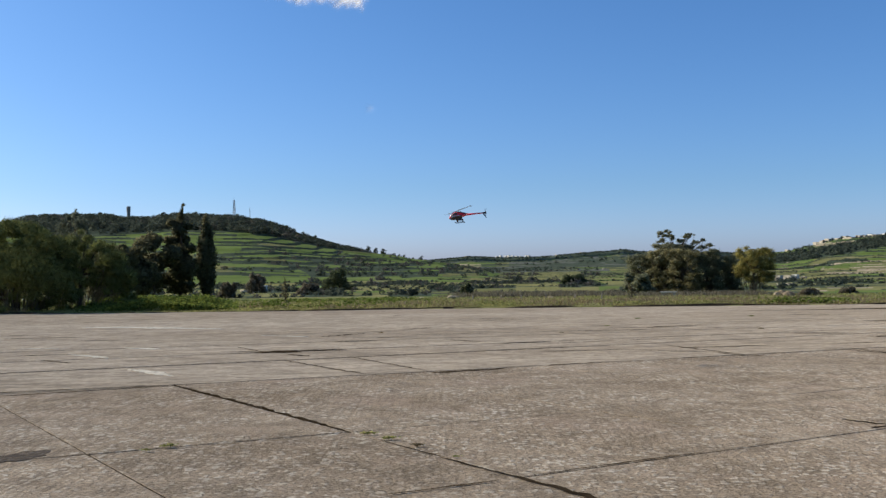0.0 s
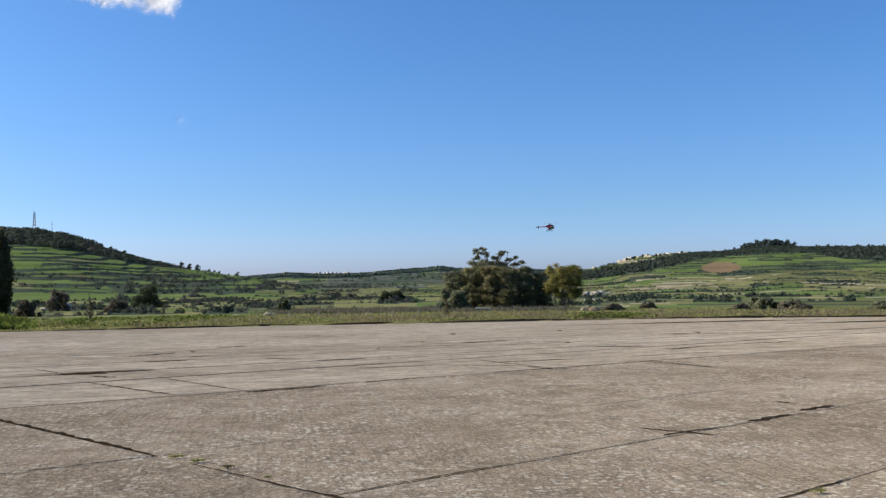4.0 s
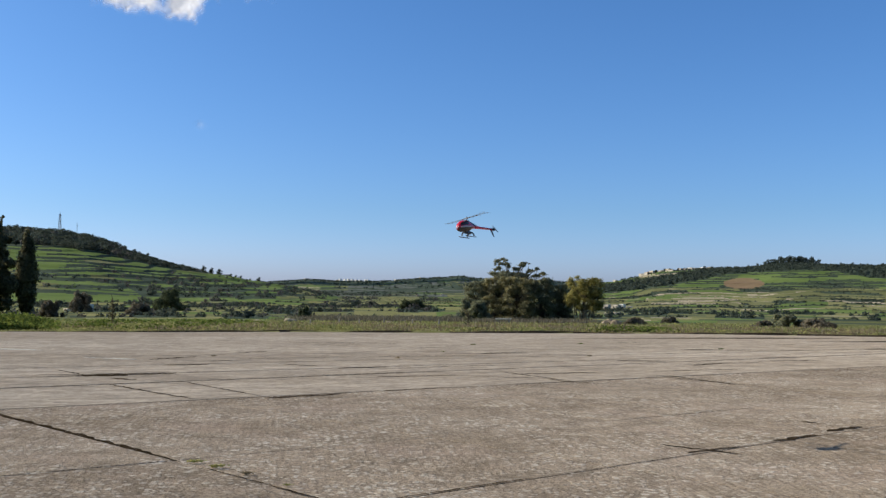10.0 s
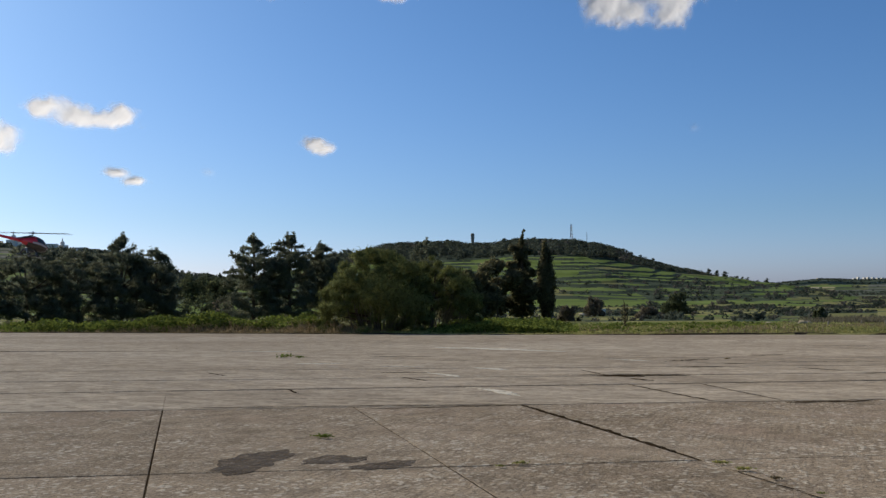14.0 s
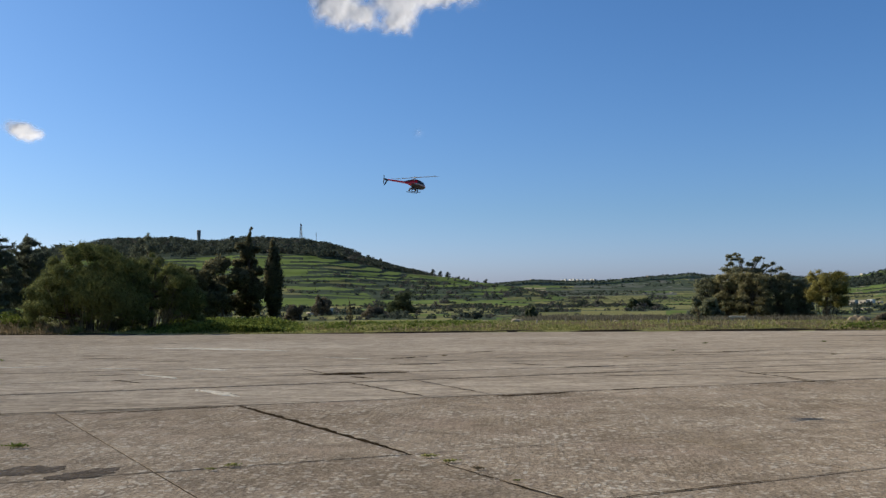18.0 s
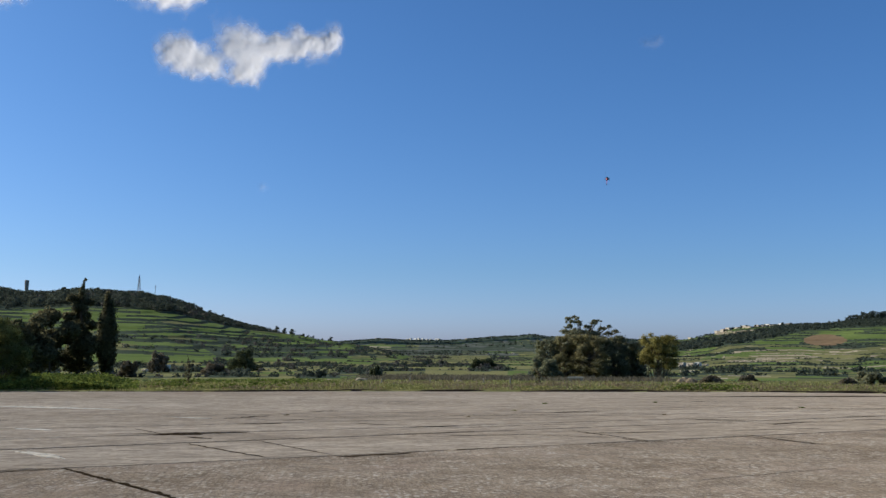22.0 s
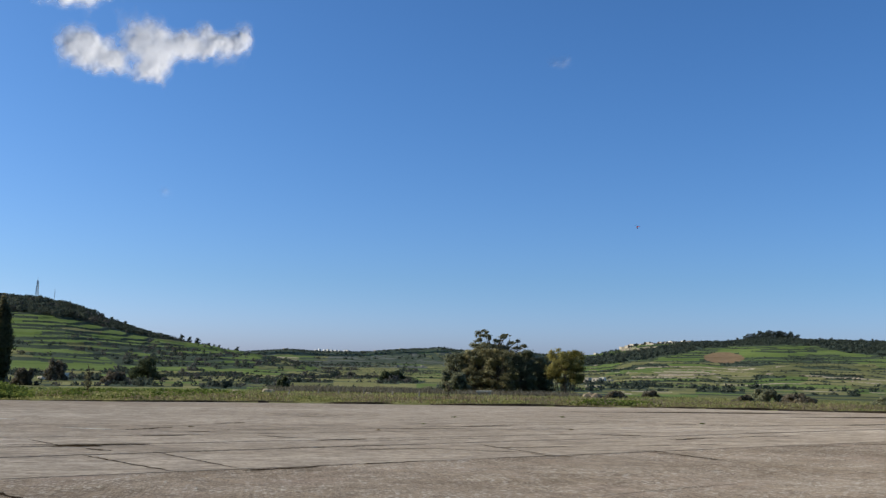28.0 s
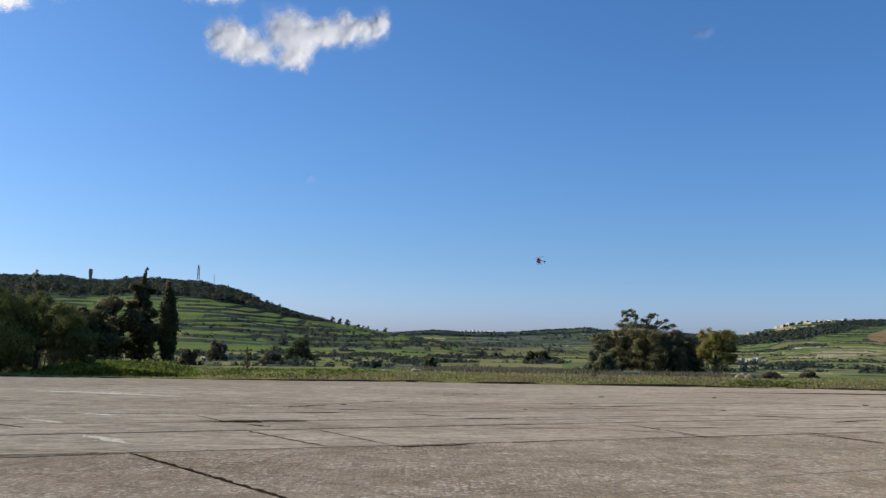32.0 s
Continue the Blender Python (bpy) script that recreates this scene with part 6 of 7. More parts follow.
# ---- clouds, far off, drifting slowly ----
def mat_cloud(name, ragged_edge, clear_to, solid_from):
    m, n, l, b = material(name, 1.0)
    b.inputs["Base Color"].default_value = (0.76, 0.765, 0.78, 1)
    b.inputs["Specular IOR Level"].default_value = 0.0
    tr = n.new("ShaderNodeBsdfTranslucent")
    tr.inputs["Color"].default_value = (0.76, 0.765, 0.78, 1)
    body = n.new("ShaderNodeMixShader")
    body.inputs[0].default_value = 0.75
    l.new(b.outputs[0], body.inputs[1])
    l.new(tr.outputs[0], body.inputs[2])
    at = n.new("ShaderNodeAttribute")
    at.attribute_name = "billow"
    tc = n.new("ShaderNodeTexCoord")
    wisp = noise_node(n, l, tc.outputs["Object"], 0.016, 5, 0.52)
    d = value_math(n, l, "ADD", at.outputs["Fac"], value_math(n, l, "MULTIPLY", value_math(n, l, "SUBTRACT", wisp, 0.5), ragged_edge))
    a = n.new("ShaderNodeMapRange")
    a.interpolation_type = "SMOOTHSTEP"
    a.inputs["From Min"].default_value, a.inputs["From Max"].default_value = clear_to, solid_from
    l.new(d, a.inputs["Value"])
    clear = n.new("ShaderNodeBsdfTransparent")
    mx = n.new("ShaderNodeMixShader")
    l.new(a.outputs[0], mx.inputs[0])
    l.new(clear.outputs[0], mx.inputs[1])
    l.new(body.outputs[0], mx.inputs[2])
    l.new(mx.outputs[0], n["Material Output"].inputs["Surface"])
    return m


M_CLOUD = mat_cloud("cloud_vapour", 0.80, 0.14, 0.86)
M_WISP = mat_cloud("thin_vapour", 0.32, 0.05, 1.5)
CLOUD_R = 3200.0


def cloud(label, puffs, seed, thin=1.0, step=0.055):
    """A bank of vapour: a billowing sheet that is thick where puffs overlap and thins to nothing. Puffs: bearing, height angle, half-width, half-height, in degrees."""
    pa = np.array(puffs)
    ca, ce = pa[:, 0].mean(), pa[:, 1].mean()
    u0, u1 = (pa[:, 0] - pa[:, 2]).min() - ca - 1.3, (pa[:, 0] + pa[:, 2]).max() - ca + 1.3
    v0, v1 = (pa[:, 1] - pa[:, 3]).min() - ce - 1.0, (pa[:, 1] + pa[:, 3]).max() - ce + 1.0
    U, V = np.meshgrid(np.arange(u0, u1, step), np.arange(v0, v1, step))
    warp = min(0.36, 0.38 * float(pa[:, 3].mean()))
    Uw = U + warp * (fractal(U * 1.6 + 9, V * 1.6, seed) - 0.5) * 2
    Vw = V + warp * (fractal(U * 1.6, V * 1.6 + 5, seed + 7) - 0.5) * 2
    D = np.zeros_like(U)
    gap = np.ones_like(U)
    for a, e, w, h in puffs:
        q = ((Uw - (a - ca)) / w) ** 2 + ((Vw - (e - ce)) / h) ** 2
        gap *= 1 - 0.93 * np.exp(-0.95 * q)
    D = (1 - gap) * (0.62 + 0.86 * fractal(U * 1.3, V * 1.3, seed + 3, 5)) * thin
    bulge = 14 * (1 - gap) + 14 * (fractal(U * 0.75, V * 0.75, seed + 5, 2) - 0.5) * (1 - gap) + 4 * np.clip(D, 0, 1.2)
    k = math.tan(radians(1)) * CLOUD_R
    verts = np.stack([U * k, V * k, bulge], -1).reshape(-1, 3)
    nv, nu = U.shape
    i, j = np.meshgrid(np.arange(nv - 1), np.arange(nu - 1), indexing="ij")
    f = np.stack([i * nu + j, i * nu + j + 1, (i + 1) * nu + j + 1, (i + 1) * nu + j], -1).reshape(-1, 4)
    f = f[D.ravel()[f].max(axis=1) > 0.04]
    # each face belongs to the lobe that it lies nearest to
    fu, fv = U.ravel()[f].mean(axis=1), V.ravel()[f].mean(axis=1)
    near = np.argmin([((fu - (a - ca)) / w) ** 2 + ((fv - (e - ce)) / h) ** 2 for a, e, w, h in puffs], axis=0)
    ob = tagged(new("cloud"), label, "cloud", group="clouds")
    for k in range(len(puffs)):
        g = f[near == k]
        if len(g) == 0:
            continue
        used = np.unique(g)
        remap = np.zeros(nu * nv, dtype=np.int64)
        remap[used] = np.arange(len(used))
        me = mesh_of("lobe", verts[used].tolist(), remap[g].tolist(), M_CLOUD if thin == 1.0 else M_WISP, smooth=True)
        at = me.attributes.new("billow", "FLOAT", "POINT")
        at.data.foreach_set("value", D.ravel()[used].astype(np.float32))
        part_mesh("lobe", me, ob)
    x, y, z = bearing(ca, CLOUD_R * math.cos(radians(ce)))
    z = 1.7 + CLOUD_R * math.sin(radians(ce))
    back = Vector((-x, -y, 1.7 - z))
    ob.matrix_world = Matrix.Translation((x, y, z)) @ back.to_track_quat("Z", "Y").to_matrix().to_4x4()
    return ob


CLOUDS = [
    cloud("bright white three-lobed cloud in the blue sky", [(a, e + 0.4, w, h) for a, e, w, h in [(-10.6, 17.0, 1.25, 1.05), (-9.2, 16.25, 1.15, 0.72), (-7.3, 17.5, 1.25, 1.35), (-6.7, 16.3, 1.0, 0.9), (-5.2, 17.5, 1.3, 0.7), (-3.4, 17.9, 1.2, 0.85), (-1.9, 18.3, 0.55, 0.9)]], 3),
    cloud("large billowing white cloud", [(-20.4, 21.3, 1.7, 1.3), (-20.0, 20.2, 1.3, 1.2), (-18.6, 21.4, 1.4, 1.0), (-16.6, 21.9, 1.7, 0.9), (-13.2, 23.6, 1.9, 1.8), (-11.2, 22.6, 2.4, 2.0), (-8.8, 22.8, 1.3, 1.3), (-13.2, 20.8, 1.9, 0.9), (-11.4, 20.6, 1.3, 0.8), (-14.4, 25.6, 1.9, 1.2), (-10.4, 25.0, 1.6, 1.0)], 5),
    cloud("white cloud at the top of the sky", [(-29.6, 21.1, 2.2, 2.2), (-30.8, 19.4, 1.3, 0.9), (-25.4, 23.4, 2.4, 1.1), (-28.5, 23.6, 2.6, 1.4), (-33.0, 20.5, 2.2, 2.0)], 8),
    cloud("small soft white cloud", [(-23.45, 18.3, 1.25, 0.55), (-24.0, 18.1, 0.6, 0.4)], 11, step=0.04),
    cloud("small bright white cloud low in the sky", [(-28.4, 9.3, 0.72, 0.44), (-27.8, 9.1, 0.60, 0.38)], 14, step=0.03),
    cloud("long white cloud with a curled end", [(-43.6, 11.0, 1.1, 0.6), (-42.0, 10.5, 1.1, 0.55), (-40.6, 10.5, 1.0, 0.45), (-39.6, 10.7, 0.8, 0.6)], 17, step=0.04),
    cloud("small slanting white cloud", [(-39.8, 7.45, 0.7, 0.28), (-38.9, 7.0, 0.6, 0.25)], 20, step=0.03),
    cloud("white cloud low in the sky", [(-46.2, 9.2, 1.3, 0.75), (-48.0, 9.0, 1.6, 0.8)], 23, step=0.04),
    cloud("thin faint wisp of cloud", [(-34.7, 7.6, 0.5, 0.3)], 26, 0.42, step=0.03),
    cloud("thin faint wisp of cloud", [(17.9, 18.1, 0.6, 0.34), (18.3, 18.2, 0.4, 0.30)], 29, 0.45, step=0.03),
    cloud("thin faint wisp of cloud", [(-5.7, 9.7, 0.4, 0.3)], 32, 0.36, step=0.03),
    cloud("white cloud at the top of the sky", [(-31.6, 18.5, 1.2, 0.6), (-30.6, 18.3, 0.9, 0.5)], 35, step=0.04),
]


# ---- the model helicopter ----
def loft(bm, rings):
    """Skin over a row of closed rings."""
    loops = [[bm.verts.new(p) for p in r] for r in rings]
    n = len(loops[0])
    for a, b in zip(loops, loops[1:]):
        for k in range(n):
            bm.faces.new((a[k], a[(k + 1) % n], b[(k + 1) % n], b[k]))
    bm.faces.new(loops[0][::-1])
    bm.faces.new(loops[-1])
    bmesh.ops.recalc_face_normals(bm, faces=bm.faces[:])


def oval(x, w, z0, z1, a0=0.0, a1=360.0, n=16, grow=1.0):
    """A ring of the canopy at x, from angle a0 to a1 (0 is starboard, 90 is up)."""
    zc, h = (z0 + z1) / 2, (z1 - z0) / 2
    return [(x, w * grow * math.cos(radians(a0 + (a1 - a0) * k / n)), zc + h * grow * math.sin(radians(a0 + (a1 - a0) * k / n))) for k in range(n)]


def patch_skin(bm, sections, a0, a1, grow, n=8):
    """A trim panel that lies just proud of the canopy."""
    rows = []
    for x, w, z0, z1 in sections:
        zc, h = (z0 + z1) / 2, (z1 - z0) / 2
        rows.append([bm.verts.new((x, w * grow * math.cos(radians(a0 + (a1 - a0) * k / n)), zc + h * grow * math.sin(radians(a0 + (a1 - a0) * k / n)))) for k in range(n + 1)])
    for a, b in zip(rows, rows[1:]):
        for k in range(n):
            bm.faces.new((a[k], a[k + 1], b[k + 1], b[k]))


# stations along the canopy: x, half width, underside and top
CANOPY = [(0.375, 0.014, -0.085, -0.050), (0.360, 0.046, -0.115, -0.005), (0.310, 0.082, -0.146, 0.064), (0.235, 0.104, -0.158, 0.112), (0.145, 0.112, -0.156, 0.142), (0.055, 0.108, -0.146, 0.148),
          (-0.04, 0.092, -0.122, 0.128), (-0.13, 0.070, -0.080, 0.092), (-0.21, 0.050, -0.048, 0.058), (-0.27, 0.038, -0.034, 0.041)]


def helicopter():
    h = thing("model_helicopter", "red and black radio-controlled model helicopter flying over the apron", "helicopter", 0, 30, 4)
    bm = bmesh.new()
    loft(bm, [oval(*c) for c in CANOPY])
    canopy = part("canopy", bm, M_RED, h, "glossy red and black pod-shaped canopy", smooth=True)
    bm = bmesh.new()
    patch_skin(bm, CANOPY[1:8], 190, 350, 1.03)
    part("belly_panel", bm, M_BLACK, canopy, "black lower shell")
    for s, (a0, a1) in enumerate(((8, 48), (132, 172))):
        bm = bmesh.new()
        patch_skin(bm, CANOPY[2:6], a0, a1, 1.03, 5)
        part("window", bm, M_BLACK, canopy, "black painted side window")
        bm = bmesh.new()
        patch_skin(bm, CANOPY[2:7], (-14 if s == 0 else 174), (2 if s == 0 else 190), 1.035, 3)
        part("flash", bm, M_SILVER, canopy, "silver side flash")
    bm = bmesh.new()
    bmesh.ops.create_uvsphere(bm, u_segments=8, v_segments=6, radius=0.026)
    bmesh.ops.translate(bm, vec=(0.372, 0, -0.066), verts=bm.verts[:])
    part("nose_cap", bm, M_WHITETIP, canopy, "small white nose cap")
    bm = bmesh.new()
    patch_skin(bm, CANOPY[5:9], 55, 125, 1.03, 5)
    part("dorsal_panel", bm, M_BLACK, canopy, "black rear top panel")
    bm = bmesh.new()
    loft(bm, [oval(-0.22, 0.040, -0.040, 0.044), oval(-0.55, 0.032, -0.028, 0.033), oval(-0.94, 0.025, -0.020, 0.026)])
    part("tail_boom", bm, M_ORANGE, h, "slim red tail boom", smooth=True)
    bm = bmesh.new()
    box(bm, -1.06, -0.03, -0.028, -0.93, 0.03, 0.030)
    bmesh.ops.bevel(bm, geom=bm.edges[:], offset=0.01, segments=1, affect="EDGES")
    part("tail_gearbox", bm, M_BLACK, h)
    bm = bmesh.new()
    v = [bm.verts.new((x, y, z)) for y in (-0.006, 0.006) for x, z in ((-0.90, -0.018), (-0.96, -0.018), (-1.05, -0.19), (-1.02, -0.195))]
    for f in ((0, 1, 2, 3), (7, 6, 5, 4), (0, 4, 5, 1), (1, 5, 6, 2), (2, 6, 7, 3), (3, 7, 4, 0)):
        bm.faces.new([v[k] for k in f])
    part("tail_fin", bm, M_BLACK, h, "black swept tail fin pointing down")
    bm = bmesh.new()
    rod(bm, (0, 0, 0.10), (0, 0, 0.20), 0.012, 0.010, 8)
    part("mast", bm, M_STEEL, h)
    bm = bmesh.new()
    box(bm, -0.12, -0.035, -0.195, 0.08, 0.035, -0.12)
    bmesh.ops.bevel(bm, geom=bm.edges[:], offset=0.012, segments=1, affect="EDGES")
    part("battery_tray", bm, M_BLACK, h, "black battery tray under the canopy")
    bm = bmesh.new()
    rod(bm, (-0.05, 0, 0.09), (-0.05, 0, 0.15), 0.035, 0.028, 8)
    part("swashplate", bm, M_STEEL, h)
    for s in (-1, 1):
        bm = bmesh.new()
        rod(bm, (0.15, s * 0.115, -0.268), (-0.20, s * 0.115, -0.268), 0.011, 0.011, 8)
        rod(bm, (0.15, s * 0.115, -0.268), (0.185, s * 0.115, -0.250), 0.011, 0.008, 8)
        part("skid", bm, M_BLACK, h, "black landing skid")
    for x in (0.10, -0.11):                            # arched struts, one bow across the body each
        bm = bmesh.new()
        bow = [(x - 0.02 * abs(q), 0.125 * math.sin(q * 1.15), -0.268 + 0.125 * max(0.0, math.cos(q * 1.35))) for q in [k / 6 - 1 for k in range(13)]]
        for p, q in zip(bow, bow[1:]):
            rod(bm, p, q, 0.019, 0.019, 6)
        part("skid_strut", bm, M_BLACK, h, "black arched landing gear strut")
    bm = bmesh.new()
    v = [bm.verts.new((x, y, z)) for y in (-0.018, 0.018) for x, z in ((-0.02, 0.150), (-0.10, 0.125), (-0.36, 0.040), (-0.24, 0.030))]
    for f in ((0, 1, 2, 3), (7, 6, 5, 4), (0, 4, 5, 1), (1, 5, 6, 2), (2, 6, 7, 3), (3, 7, 4, 0)):
        bm.faces.new([v[k] for k in f])
    bmesh.ops.recalc_face_normals(bm, faces=bm.faces[:])
    part("spine_fairing", bm, M_BLACK, h, "black fairing sloping from the mast to the boom")
    bm = bmesh.new()
    rod(bm, (0, 0, -0.025), (0, 0, 0.035), 0.022, 0.018, 10)
    box(bm, -0.11, -0.016, -0.010, 0.11, 0.016, 0.012)
    rotor = part("rotor_head", bm, M_STEEL, h, "metal main rotor head")
    rotor.location = (0, 0, 0.20)
    for s in (-1, 1):
        bm = bmesh.new()
        v = [bm.verts.new((s * x, s * y, z)) for z in (-0.004, 0.004) for x, y in ((0.09, -0.022), (0.16, -0.030), (0.95, -0.030), (0.97, -0.012), (0.97, 0.018), (0.16, 0.030), (0.09, 0.022))]
        n = 7
        bm.faces.new(v[:n][::-1])
        bm.faces.new(v[n:])
        for k in range(n):
            bm.faces.new((v[k], v[(k + 1) % n], v[n + (k + 1) % n], v[n + k]))
        bmesh.ops.recalc_face_normals(bm, faces=bm.faces[:])
        part("main_blade", bm, M_BLADE, rotor, "long grey main rotor blade")
    bm = bmesh.new()
    rod(bm, (0, -0.02, 0), (0, 0.02, 0), 0.016, 0.016, 8)
    tail = part("tail_rotor_hub", bm, M_STEEL, h, "small tail rotor hub")
    tail.location = (-1.03, 0.055, 0.004)
    for s in (-1, 1):
        bm = bmesh.new()
        box(bm, -0.013, -0.003, 0.015, 0.013, 0.003, 0.135, Matrix.Rotation(0 if s > 0 else math.pi, 4, "Y"))
        part("tail_blade", bm, M_BLADE, tail, "grey tail rotor blade")
    return h, rotor, tail


HELI, ROTOR, TAIL_ROTOR = helicopter()
SIZE = 0.48                # a rotor of about 0.85 m
for ob in HELI.children_recursive:
    ob.data.transform(Matrix.Scale(SIZE, 4))
    ob.location *= SIZE

